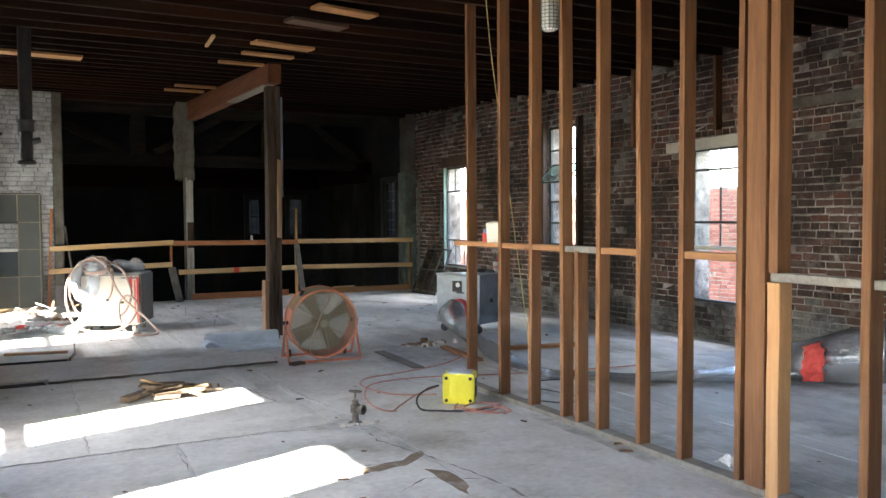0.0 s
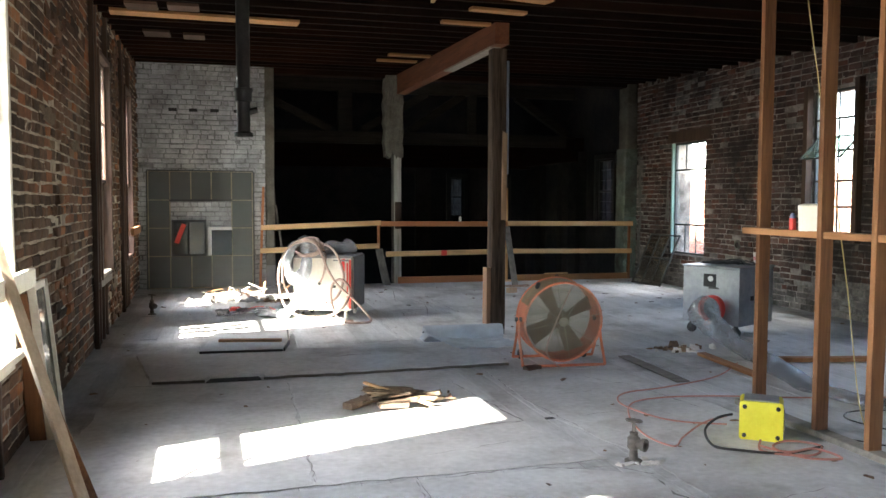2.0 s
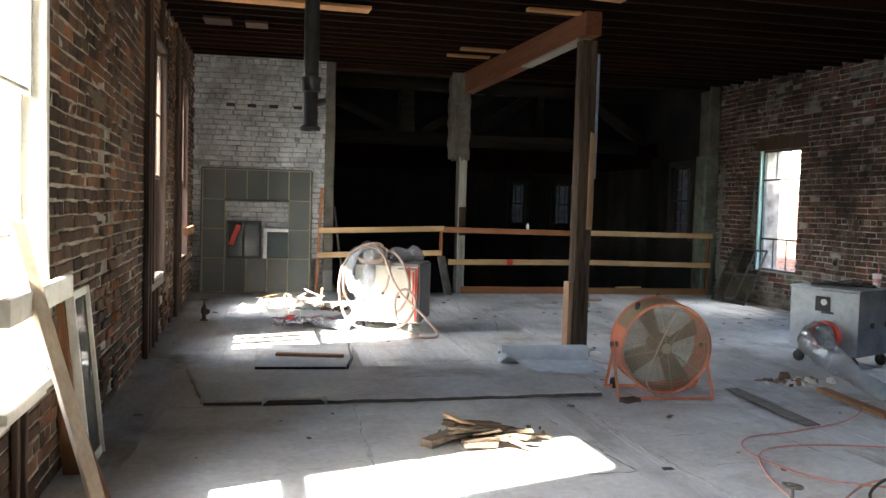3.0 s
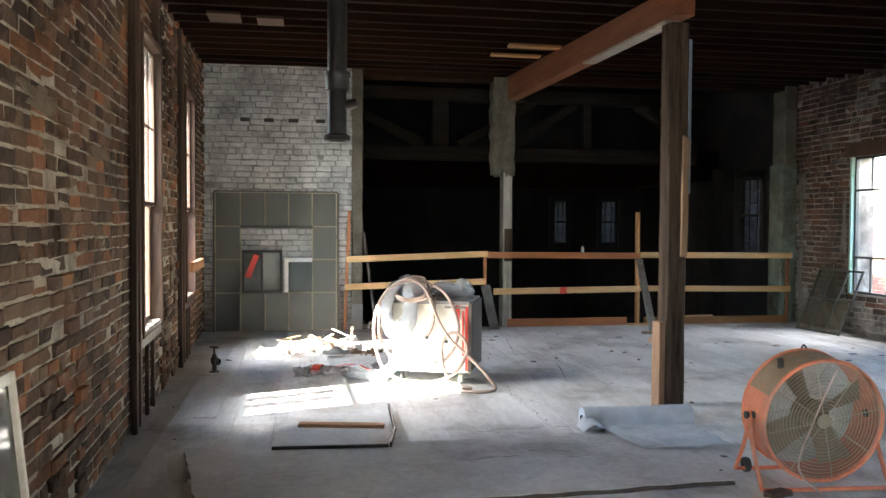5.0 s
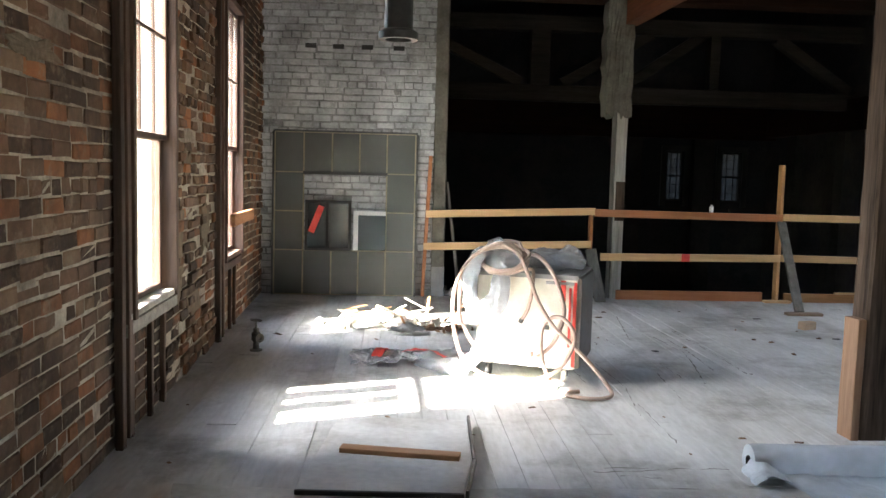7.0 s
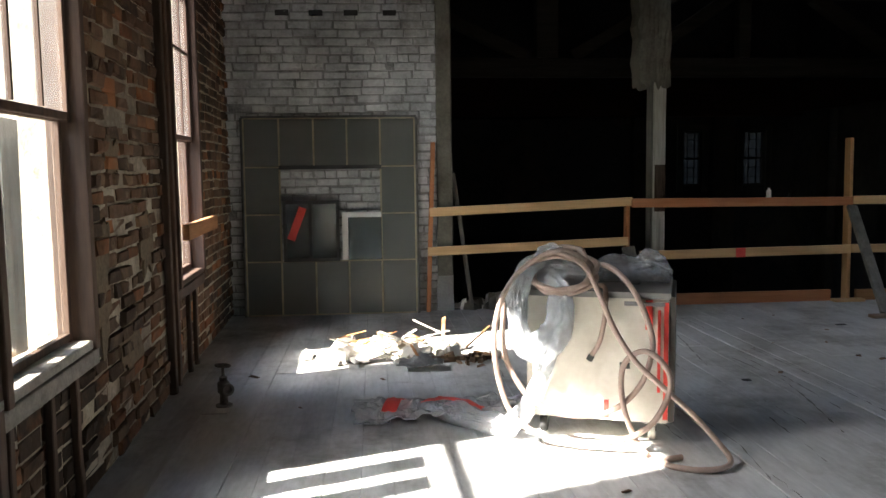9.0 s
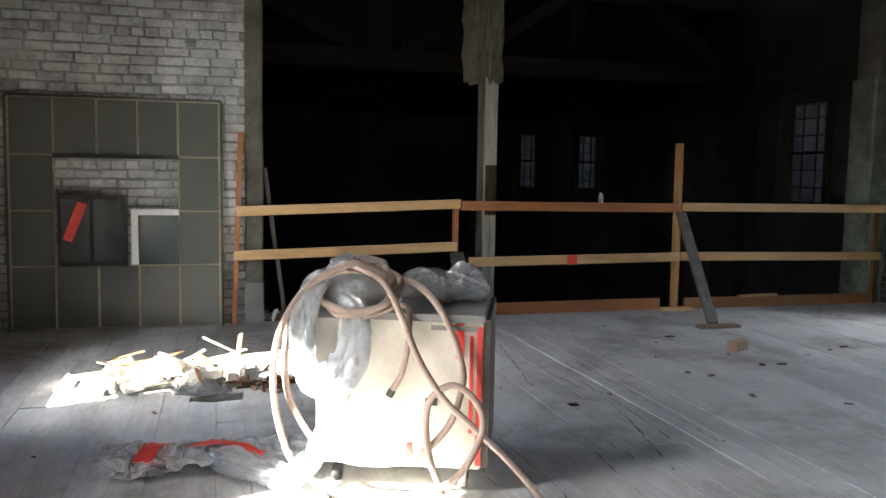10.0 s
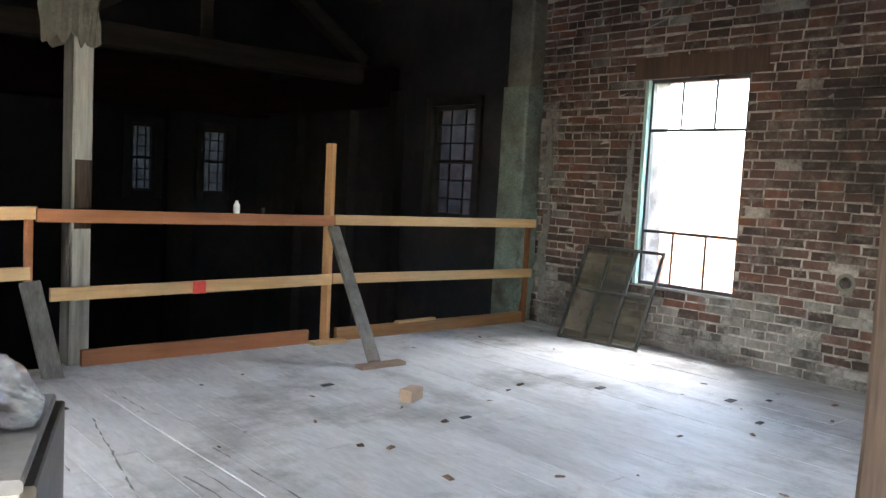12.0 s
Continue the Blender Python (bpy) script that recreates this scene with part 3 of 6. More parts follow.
# short boards nailed under the joists
def ceiling_board(p0, p1, w, mat, label):
    z0, z1 = ceil_z(p0[1]) - 0.016, ceil_z(p1[1]) - 0.016
    Build().bar((*p0, z0), (*p1, z1), w, 0.03, 0.003).make("ceiling_board", mat, label=label, category="board", group="boards under the joists")


SCRAP = wood("dull_board_scrap", (0.035, 0.02, 0.013), (0.10, 0.058, 0.038), "x", vary=0.3)
PINE_DARK = wood("dull_pine_board", (0.24, 0.115, 0.045), (0.42, 0.22, 0.095), "x", vary=0.3)
ceiling_board((-0.95, 11.0), (0.98, 11.12), 0.22, PINE_DARK, "long dull orange pine board nailed under joists")
ceiling_board((2.53, 9.15), (3.21, 9.3), 0.17, PINE_DARK, "short orange pine board nailed under the joists")
ceiling_board((2.57, 9.8), (3.17, 9.87), 0.11, PINE_DARK, "short orange pine board nailed under the joists")
ceiling_board((2.45, 10.5), (3.0, 10.52), 0.09, PINE_DARK, "short orange pine board nailed under the joists")
ceiling_board((2.4, 13.3), (3.0, 13.32), 0.12, PINE_DARK, "short dull pine board beside the beam")
ceiling_board((2.35, 13.95), (2.95, 13.97), 0.1, PINE_DARK, "short dull pine board beside the beam")
ceiling_board((-0.75, 10.6), (-0.45, 10.6), 0.3, SCRAP, "dull brown board scrap under the joists")
ceiling_board((-0.35, 10.55), (-0.05, 10.55), 0.26, SCRAP, "dull brown board scrap under the joists")
ceiling_board((-0.75, 12.4), (-0.45, 12.4), 0.34, SCRAP, "dull brown board scrap under the joists")
ceiling_board((-0.3, 12.5), (-0.05, 12.5), 0.3, SCRAP, "dull brown board scrap under the joists")
ceiling_board((2.56, 7.98), (3.15, 8.1), 0.2, SCRAP, "dull brown board scrap under the joists")
ceiling_board((2.62, 7.38), (3.22, 7.5), 0.17, PINE_DARK, "short orange pine board nailed under the joists")
ceiling_board((2.13, 9.6), (2.09, 9.05), 0.035, PINE_X, "thin pale stick nailed under the joists")

# ---- piers at the far bay ----
def ragged_slab(b, x0, x1, y0, y1, z0, z1, seed, amp=0.05):
    """A plaster casing broken off raggedly along its foot and sides."""
    rn = random.Random(seed)
    n = 14
    low = [z0 + rn.uniform(0, amp * 2.6) + abs(k / n - 0.6) * amp * 2 for k in range(n + 1)]
    rows = 12
    def px(k, r):
        e = rn.uniform(-amp, amp) * 0.35 if k in (0, n) else 0
        return x0 + (x1 - x0) * k / n + e
    grid = [[(px(k, r), low[k] + (z1 - low[k]) * r / rows) for k in range(n + 1)] for r in range(rows + 1)]
    w = n + 1
    fr = [(x + 0, y0 + rn.uniform(-.006, .006), z) for row in grid for x, z in row]
    bk = [(x, y1, z) for row in grid for x, z in row]
    m = len(fr)
    fs = []
    for r in range(rows):
        for k in range(n):
            q = (r * w + k, r * w + k + 1, r * w + w + k + 1, r * w + w + k)
            fs += [q, tuple(m + i for i in reversed(q))]
    rim = list(range(w)) + [r * w + n for r in range(1, rows + 1)] + [rows * w + k for k in range(n - 1, -1, -1)] + [r * w for r in range(rows - 1, 0, -1)]
    fs += [(rim[i - 1], rim[i - 1] + m, rim[i] + m, rim[i]) for i in range(len(rim))]
    b.add(fr + bk, fs)
    return b


grey_pier = base("pier", (0.875, 16.03, 0), "grey plastered pier at the edge of the bay", "pier")
Build().bar((0.875, 16.03, 0.35), (0.875, 16.03, ceil_z(16) + 0.05), 0.16, 0.34, 0.015, (0, 1, 0), 10, 0.004).make("shaft", PLASTER, grey_pier)
Build().bar((0.875, 16.03, -0.3), (0.875, 16.03, 0.35), 0.168, 0.35, 0.012, (0, 1, 0), 4, 0.004).make("worn_foot", CONCRETE, grey_pier)
pier = base("timber_column", (3.03, 15.98, 0), "grey timber column with broken plaster casing on top", "column")
Build().bar((3.05, 15.98, -0.3), (3.05, 15.98, 3.5), 0.128, 0.18, 0.008, (0, 1, 0), 12, 0.003).make("shaft", PALE_Z, pier)
Build().bar((2.978, 15.985, 0.0), (2.978, 15.985, 2.3), 0.014, 0.17, 0.004, (0, 1, 0), 8, 0.002).make("side_board", GREY_Z, pier)
Build().bar((3.055, 15.883, 0.95), (3.055, 15.883, 1.42), 0.11, 0.012, 0.002, (0, 1, 0)).make("dark_patch", OLD_Z, pier, "dark stained splice patch")
ragged_slab(Build(), 2.82, 3.135, 15.86, 16.12, 2.13, ceil_z(15.9) - 0.02, 4).make("plaster_casing", PLASTER, pier, "broken grey plaster casing")
green_pier = base("pier", (7.37, 16.05, 0), "plastered pier with flaking green paint by wall", "pier")
Build().bar((7.48, 16.05, -0.3), (7.48, 16.05, 2.42), 0.26, 0.36, 0.02, (0, 1, 0), 14, 0.006).make("lower_shaft", GREEN, green_pier)
Build().bar((7.50, 16.05, 2.42), (7.50, 16.05, ceil_z(16)), 0.22, 0.33, 0.02, (0, 1, 0), 6, 0.006).make("upper_shaft", PLASTER, green_pier, "bare stained plaster upper part")
ragged_slab(Build(), 7.365, 7.6, 15.855, 15.875, 0.02, 1.15, 9, 0.09).make("paint_skin", WORNMINT, green_pier, "peeling mint paint skin")
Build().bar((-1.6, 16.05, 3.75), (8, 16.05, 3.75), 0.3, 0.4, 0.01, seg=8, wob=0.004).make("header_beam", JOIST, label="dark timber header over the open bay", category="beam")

# ---- post and beam in the middle of the room ----
def beam_foot(y):
    return 3.15 + 0.022 * (y - 10.42)


post = base("timber_post", (3.135, 10.65, 0), "dark old timber post carrying the beam end", "post")
Build().bar((3.135, 10.65, 0), (3.135, 10.65, 3.13), 0.168, 0.168, 0.012, (0, 1, 0), 14, 0.003).make("shaft", OLD_Z, post)
Build().bar((3.022, 10.64, 0), (3.022, 10.64, 0.70), 0.05, 0.15, 0.004, (0, 1, 0), 3, 0.002, 0.006).make("side_board", wood("brown_side_board", (0.16, 0.09, 0.055), (0.32, 0.20, 0.13), "z"), post, "short brown board at its foot")
Build().bar((3.185, 10.55, 1.25), (3.195, 10.55, 2.2), 0.055, 0.03, 0.004, (0, 1, 0), 6, 0.002, 0.03).make("cleat", wood("brown_cleat", (0.13, 0.08, 0.048), (0.30, 0.19, 0.115), "z"), post, "split brown cleat")
Build().bar((3.236, 10.6, 1.75), (3.236, 10.6, 3.0), 0.026, 0.05, 0.003, (0, 1, 0)).make("conduit", material("blue_grey_conduit", (0.10, 0.13, 0.18), (0.2, 0.25, 0.32), 4, 40, 0.5), post, "blue-grey conduit strip")
beam = base("ceiling_beam", (3.13, 13.2, 3.13), "heavy reddish timber beam from post to column", "beam")
b = Build()
b.add([(3.03 + dx, y, z + s) for y, z, s in ((10.42, 0, 0), (15.95, 0, 0)) for dx, z, s in ((0, beam_foot(y), 0), (0.16, beam_foot(y), 0), (0.16, ceil_z(y) - 0.004, 0), (0, ceil_z(y) - 0.004, 0))],
      [(0, 1, 2, 3), (7, 6, 5, 4), (0, 4, 5, 1), (1, 5, 6, 2), (2, 6, 7, 3), (3, 7, 4, 0)])
b.make("timber", BEAM_Y, beam)
b = Build()
b.add([(3.02 + dx, y, z) for y in (10.6, 12.6) for dx, z in ((0, beam_foot(y) - 0.025), (0.13, beam_foot(y) - 0.025), (0.13, beam_foot(y) - 0.002), (0, beam_foot(y) - 0.002))],
      [(0, 1, 2, 3), (7, 6, 5, 4), (0, 4, 5, 1), (1, 5, 6, 2), (2, 6, 7, 3), (3, 7, 4, 0)])
b.make("pale_strip", GREY_X, beam, "pale strip nailed under the beam")

# ---- black drain stack hanging from the ceiling ----
px, py = 0.36, 9.75
pipe = base("drain_pipe", (px, py, 2.04), "black cast-iron drain pipe cut off below the ceiling", "pipe")
Build().lathe((px, py, 2.06), (0, 0, 1), [(0.062, 0), (0.062, 1.7), (0.052, 1.7), (0.052, 0), (0.062, 0)], 22).make("barrel", BLACK, pipe, smooth=True)
Build().lathe((px, py, 2.04), (0, 0, 1), [(0.058, 0), (0.085, 0), (0.087, 0.03), (0.066, 0.045), (0.058, 0.045), (0.058, 0)], 22).make("flange", BLACK, pipe, smooth=True)
Build().lathe((px, py, 2.36), (0, 0, 1), [(0.062, 0), (0.078, 0.01), (0.08, 0.09), (0.088, 0.1), (0.088, 0.125), (0.062, 0.13)], 22).make("hub", BLACK, pipe, smooth=True)
Build().cyl((px + 0.05, py, 2.27), (px + 0.13, py - 0.01, 2.29), 0.033, 0.03, 14).make("cleanout_plug", BLACK, pipe, smooth=True)

# ---- west windows: timber boxes with two sashes each ----
def west_window(i, a0, a1, z0, z1, cream, board, furring):
    m = WEST
    o = m @ Vector((0, (a0 + a1) / 2, z0))
    side, cover = (CREAM, "cream painted") if cream else (DARK_Z, "dark weathered")
    w = base("window_%d" % i, o, "tall %s timber sash window%s" % (cover, ", lower sash raised" if cream else ""), "window", kind="structure")
    fr = CREAM if cream else (RED_Z if i == 6 else DARK_Z)
    t = 0.05
    o1 = 0.07
    zm = 1.87 if cream else 1.62
    b = Build(m)
    for a, s in ((a0, 1), (a1, -1)):
        b.bar((o1 - 0.06, a + s * t / 2, z0), (o1 - 0.06, a + s * t / 2, z1), 0.16, t, 0.004, (0, 1, 0), 6, 0.002)
    b.bar((o1 - 0.06, a0 + t, z1 - t / 2), (o1 - 0.06, a1 - t, z1 - t / 2), 0.16, t, 0.004)
    b.make("frame", fr, w)
    b = Build(m)
    b.bar((o1 - 0.06, a0 - 0.03, z0 + 0.02), (o1 - 0.06, a1 + 0.03, z0 + 0.02), 0.13 if not cream else 0.26, 0.04, 0.006, (0, 0, 1), 4, 0.002)
    b.make("sill", CREAM if cream else (GREY_X if i == 5 else RED_Z), w, "worn window sill")
    lo, hi = a0 + t, a1 - t
    for n, (s0, s1, off, mid) in enumerate(((zm, z1 - t, o1 - 0.05, True), (1.25 if cream else z0 + 0.04, zm + 0.04, o1 - 0.09, False))):
        b = Build(m)
        sashwood = CREAM if cream else (RED_Z if i == 6 else DARK_Z)
        for a in (lo + 0.02, hi - 0.02):
            b.bar((off, a, s0), (off, a, s1), 0.03, 0.032, 0.003, (0, 1, 0))
        for z in (s0 + 0.022, s1 - 0.022):
            b.bar((off, lo + 0.04, z), (off, hi - 0.04, z), 0.02 if cream else 0.03, 0.02 if cream else 0.034, 0.003)
        s = b.make("sash", sashwood, w)
        if mid:
            for k in () if cream else (1, 2):
                a = lo + (hi - lo) * k / 3
                Build(m).bar((off, a, s0 + 0.044), (off, a, s1 - 0.044), 0.022, 0.016, 0.002, (0, 1, 0)).make("muntin", sashwood, s)
            z = s0 + (s1 - s0) * 0.5
            if not cream:
                Build(m).bar((off + 0.003, lo + 0.04, z), (off + 0.003, hi - 0.04, z), 0.022, 0.016, 0.002).make("muntin", sashwood, s)
        p = Build(m).box(off - 0.003, off + 0.001, lo + 0.035, hi - 0.035, s0 + 0.03, s1 - 0.03).make("pane", DUSTGLASS if mid else GLASS, s)
        p.visible_shadow = False
    if i == 5:
        for k, c in ((0.35, DARK_Z), (0.66, GREY_Z)):
            a = lo + (hi - lo) * k
            Build(m).bar((-0.12, a, z0 + 0.05), (-0.12, a + 0.03, zm), 0.02, 0.17, 0.003, (0, 1, 0)).make("shutter_strip", c, w, "loose vertical strip outside the glass")
    if board:
        Build(m).bar((0.15, a0 - 0.1, board), (0.15, a1 + 0.1, board), 0.04, 0.1, 0.004, (0, 0, 1)).make("guard_board", CREAM if cream else STUD_Y, w, "guard board nailed across")
    if furring:
        for k, (a, za, zb, n) in enumerate(((a0 - 0.09, 0.0, 3.45, 0.045), (a0 - 0.025, 0.05, 3.3, 0.06), (a1 + 0.03, z0 - 0.05, 3.4, 0.05), (a0 + 0.12, 0.0, z0 - 0.06, 0.03), (a0 + 0.5, 0.0, z0 - 0.06, 0.03), (a1 - 0.16, 0.0, z0 - 0.06, 0.03))):
            Build(m).bar((n / 2 + 0.012, a, za), (n / 2 + 0.012, a + random.uniform(-.01, .01), zb), n, 0.06 if k < 3 else 0.04, 0.004, (0, 1, 0), 6, 0.003, 0.01).make("furring_strip", DARK_Z, w)
        Build(m).bar((0.03, a0 - 0.06, z0 - 0.05), (0.03, a1 + 0.06, z0 - 0.05), 0.07, 0.07, 0.004, (0, 0, 1), 4, 0.002).make("apron", CREAM if cream else (GREY_X if i == 5 else RED_Z), w)
    return w


for i, h in enumerate(WEST_HOLES):
    west_window(i + 1, *h, cream=i in (0, 1, 2, 3), board=1.03 if i in (3, 5) else 0, furring=i >= 3)

# ---- east windows: steel sashes in the brick ----
def east_window(i, y0, y1, z0, z1, cols, rows, bars, skip=()):
    """bars: fractions of the height at which a heavier bar crosses; small panes outside the middle part."""
    x = 7.68
    w = base("window_%d" % i, (x, (y0 + y1) / 2, z0), "tall steel-framed window in deep brick opening", "window", kind="structure")
    b = Build()
    t = 0.035
    for y in (y0 + t / 2, y1 - t / 2):
        b.bar((x, y, z0), (x, y, z1), t, 0.05, 0.003, (1, 0, 0))
    for z in (z0 + t / 2, z1 - t / 2):
        b.bar((x, y0 + t, z), (x, y1 - t, z), 0.05, t, 0.003)
    b.make("frame", STEEL, w)
    for f in bars:
        z = z0 + (z1 - z0) * f
        Build().bar((x, y0 + t, z), (x, y1 - t, z), 0.04, 0.028, 0.003).make("transom", STEEL, w)
    edges = [0, *bars, 1]
    for r, (f0, f1) in enumerate(zip(edges, edges[1:])):
        za, zb = z0 + (z1 - z0) * f0, z0 + (z1 - z0) * f1
        if r in cols:
            for k in range(1, cols[r]):
                y = y0 + (y1 - y0) * k / cols[r]
                Build().bar((x, y, za + 0.014), (x, y, zb - 0.014), 0.02, 0.016, 0.002, (1, 0, 0)).make("muntin", STEEL, w)
        if r not in skip:
            p = Build().box(x - 0.002, x + 0.002, y0 + t, y1 - t, za + 0.014, zb - 0.014).make("pane", GLASS, w)
            p.visible_shadow = False
    return w


wr = east_window(7, 13.6, 14.6, 0.555, 2.44, {0: 3, 2: 3}, 0, (0.265, 0.755))
Build().box(7.605, 7.97, 13.45, 14.75, 2.44, 2.64, 0.006).make("lintel", DARK_Z, wr, "dark stained timber lintel")
Build().box(7.62, 7.97, 13.56, 14.64, 0.50, 0.555, 0.004).make("sill", CONCRETE, wr)
Build().box(7.606, 7.66, 14.585, 14.625, 0.56, 2.43, 0.003).make("jamb_paint", MINT, wr, "mint green painted jamb")
wa = east_window(8, 10.27, 11.1, 1.04, 2.87, {0: 2, 1: 2, 2: 2, 3: 2, 4: 2}, 0, (0.19, 0.37, 0.58, 0.80), skip=(2,))
b = Build()
q = [Vector((7.68, 10.32, 2.28)), Vector((7.68, 11.05, 2.28)), Vector((7.40, 11.05, 2.0)), Vector((7.40, 10.32, 2.0))]
for k in range(4):
    b.bar(q[k], q[(k + 1) % 4], 0.025, 0.02, 0.002)
b.bar((q[0] + q[1]) / 2, (q[2] + q[3]) / 2, 0.016, 0.016, 0.002)
hop = b.make("hopper_sash", STEEL, wa, "tilted open hopper sash")
hop_pane = Build().sheet(2, 2, lambda u, v: q[0].lerp(q[1], u).lerp(q[3].lerp(q[2], u), v), 0.004).make("pane", clear("greenish_hopper_glass", (0.72, 0.84, 0.80), 0.12, 0.15, (0.6, 0.72, 0.68)), hop)
hop_pane.visible_shadow = False
for y in (10.23, 11.14):
    Build().bar((7.58, y, 0.95), (7.58, y, 2.95), 0.08, 0.10, 0.004, (1, 0, 0)).make("casing", DARK_Z, wa)
wb = east_window(9, 7.13, 8.06, 0.44, 2.3, {0: 1, 1: 2, 2: 2, 3: 2}, 0, (0.36, 0.52, 0.86), skip=(0,))
for y in (7.10,):
    Build().bar((7.60, y, 0.40), (7.60, y, 2.3), 0.07, 0.09, 0.004, (1, 0, 0)).make("casing", CREAM, wb)
Build().bar((7.57, 6.95, 2.36), (7.57, 8.38, 2.33), 0.05, 0.13, 0.005).make("head_board", CREAM, wb, "cream painted head board")
Build().bar((7.60, 7.1, 1.1), (7.60, 8.1, 1.1), 0.05, 0.05, 0.004).make("meeting_rail", CREAM, wb)
# two windows out of view, put in to light the near end
for i, (y0, y1) in enumerate(((3.4, 4.3), (0.0, 0.9))):
    east_window(10 + i, y0, y1, 0.5, 2.4, {0: 2, 1: 2}, 0, (0.5,))
for y0, y1, z in ((9.0, 9.1, 2.9), (7.55, 7.75, 3.0)):
    Build().bar((7.58, y0, z - 0.5), (7.58, y0, z + 0.55), 0.05, 0.12, 0.004, (1, 0, 0), 3, 0.003, 0.02).make("wall_strip", STUD_Z, label="upright timber strip left on brick wall", category="timber strip")
Build().box(7.595, 7.62, 4.2, 6.6, 2.62, 2.72, 0.008).make("ledge", PLASTER, label="pale plaster ledge across the brick wall", category="ledge")
Build().lathe((7.618, 12.685, 0.80), (-1, 0, 0), [(0.045, 0), (0.075, 0), (0.072, 0.014), (0.047, 0.014), (0.045, 0)], 24).make("wall_collar", PLASTER, label="round plaster collar of pipe hole through wall", category="pipe hole", smooth=True)

# ---- stud partition ----
part_x = 3.78
wall_p = base("stud_partition", (part_x, 4.9, 0), "open stud partition of orange-brown timber", "partition")
Build().bar((part_x, 6.95, 0.02), (part_x, 3.28, 0.02), 0.1, 0.04, 0.004, (0, 0, 1), 8, 0.002).make("bottom_plate", GREY_X, wall_p, "dusty grey bottom plate")
for y in (6.13, 5.69, 5.27, 4.86, 4.45, 4.08, 3.64):
    dx = random.uniform(-0.01, 0.01)
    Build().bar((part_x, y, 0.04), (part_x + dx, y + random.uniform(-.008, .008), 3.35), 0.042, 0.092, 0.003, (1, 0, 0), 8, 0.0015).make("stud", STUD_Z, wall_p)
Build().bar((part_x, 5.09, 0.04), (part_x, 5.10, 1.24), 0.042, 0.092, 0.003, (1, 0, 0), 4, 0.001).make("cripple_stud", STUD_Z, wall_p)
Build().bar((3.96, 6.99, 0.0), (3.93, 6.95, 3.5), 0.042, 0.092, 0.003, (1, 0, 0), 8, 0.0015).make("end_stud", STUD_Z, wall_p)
for y0, y1 in ((6.93, 6.16), (6.105, 5.715), (5.665, 5.295), (5.245, 4.885), (4.835, 4.475), (4.055, 3.665)):
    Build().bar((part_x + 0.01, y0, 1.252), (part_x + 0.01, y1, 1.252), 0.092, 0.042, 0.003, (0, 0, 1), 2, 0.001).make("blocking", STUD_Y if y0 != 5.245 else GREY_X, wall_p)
Build().bar((part_x, 3.52, 0.0), (part_x, 3.52, 3.4), 0.13, 0.1, 0.004, (1, 0, 0), 8, 0.0015).make("door_stud", STUD_Z, wall_p)
Build().bar((part_x, 3.405, 1.185), (part_x, 3.40, 3.4), 0.06, 0.1, 0.004, (1, 0, 0), 6, 0.0015).make("door_stud", STUD_Z, wall_p)
Build().bar((part_x - 0.01, 3.395, 0.0), (part_x - 0.01, 3.395, 1.135), 0.08, 0.095, 0.004, (1, 0, 0), 4, 0.0015).make("trimmer", PINE_Z, wall_p, "short paler trimmer under the blocking")
Build().bar((part_x + 0.02, 3.44, 1.16), (part_x + 0.02, 2.3, 1.16), 0.09, 0.045, 0.003).make("blocking", GREY_X, wall_p)
for y in (2.88, 2.32):
    Build().bar((part_x, y, 0.0), (part_x, y, 3.5), 0.05, 0.1, 0.004, (1, 0, 0), 8, 0.0015).make("stud", STUD_Z, wall_p)

# ---- guard rail along the open bay ----
rail = base("guard_rail", (4.0, 15.8, 0), "temporary guard rail of fresh pine boards along the bay", "railing")
Build().bar((0.70, 15.83, 0), (0.765, 15.83, 1.665), 0.04, 0.09, 0.003, (0, 1, 0), 4, 0.001).make("end_post", REDPINE_X, rail)
Build().bar((0.72, 15.79, 0.985), (2.74, 15.79, 1.06), 0.038, 0.085, 0.003, (0, 0, 1), 3, 0.001).make("top_rail", PINE_X, rail)
Build().bar((0.70, 15.79, 0.60), (2.70, 15.79, 0.665), 0.038, 0.085, 0.003, (0, 0, 1), 3, 0.001).make("mid_rail", PINE_X, rail)
Build().bar((2.70, 15.83, 0.60), (2.70, 15.83, 1.10), 0.038, 0.085, 0.003, (0, 1, 0)).make("short_post", REDPINE_X, rail)
Build().bar((2.73, 15.765, 1.045), (5.03, 15.79, 1.03), 0.038, 0.088, 0.003, (0, 0, 1), 3, 0.001).make("top_rail", REDPINE_X, rail)
Build().bar((2.82, 15.765, 0.52), (5.03, 15.79, 0.54), 0.038, 0.088, 0.003, (0, 0, 1), 3, 0.001).make("mid_rail", PINE_X, rail)
Build().bar((3.80, 15.742, 0.53), (3.90, 15.744, 0.531), 0.004, 0.094, 0.001).make("tape_wrap", RED, rail, "red tape wrapped round the rail")
Build().bar((5.04, 15.79, 1.04), (7.49, 15.79, 1.03), 0.038, 0.085, 0.003, (0, 0, 1), 3, 0.001).make("top_rail", PINE_X, rail)
Build().bar((5.04, 15.79, 0.545), (7.47, 15.79, 0.52), 0.038, 0.085, 0.003, (0, 0, 1), 3, 0.001).make("mid_rail", PINE_X, rail)
Build().bar((5.03, 15.85, 0), (5.02, 15.85, 1.67), 0.038, 0.1, 0.003, (0, 1, 0), 4, 0.001).make("tall_post", PINE_Z, rail)
Build().bar((7.44, 15.85, 0), (7.44, 15.85, 1.08), 0.038, 0.09, 0.003, (0, 1, 0)).make("end_post", STUD_Z, rail)
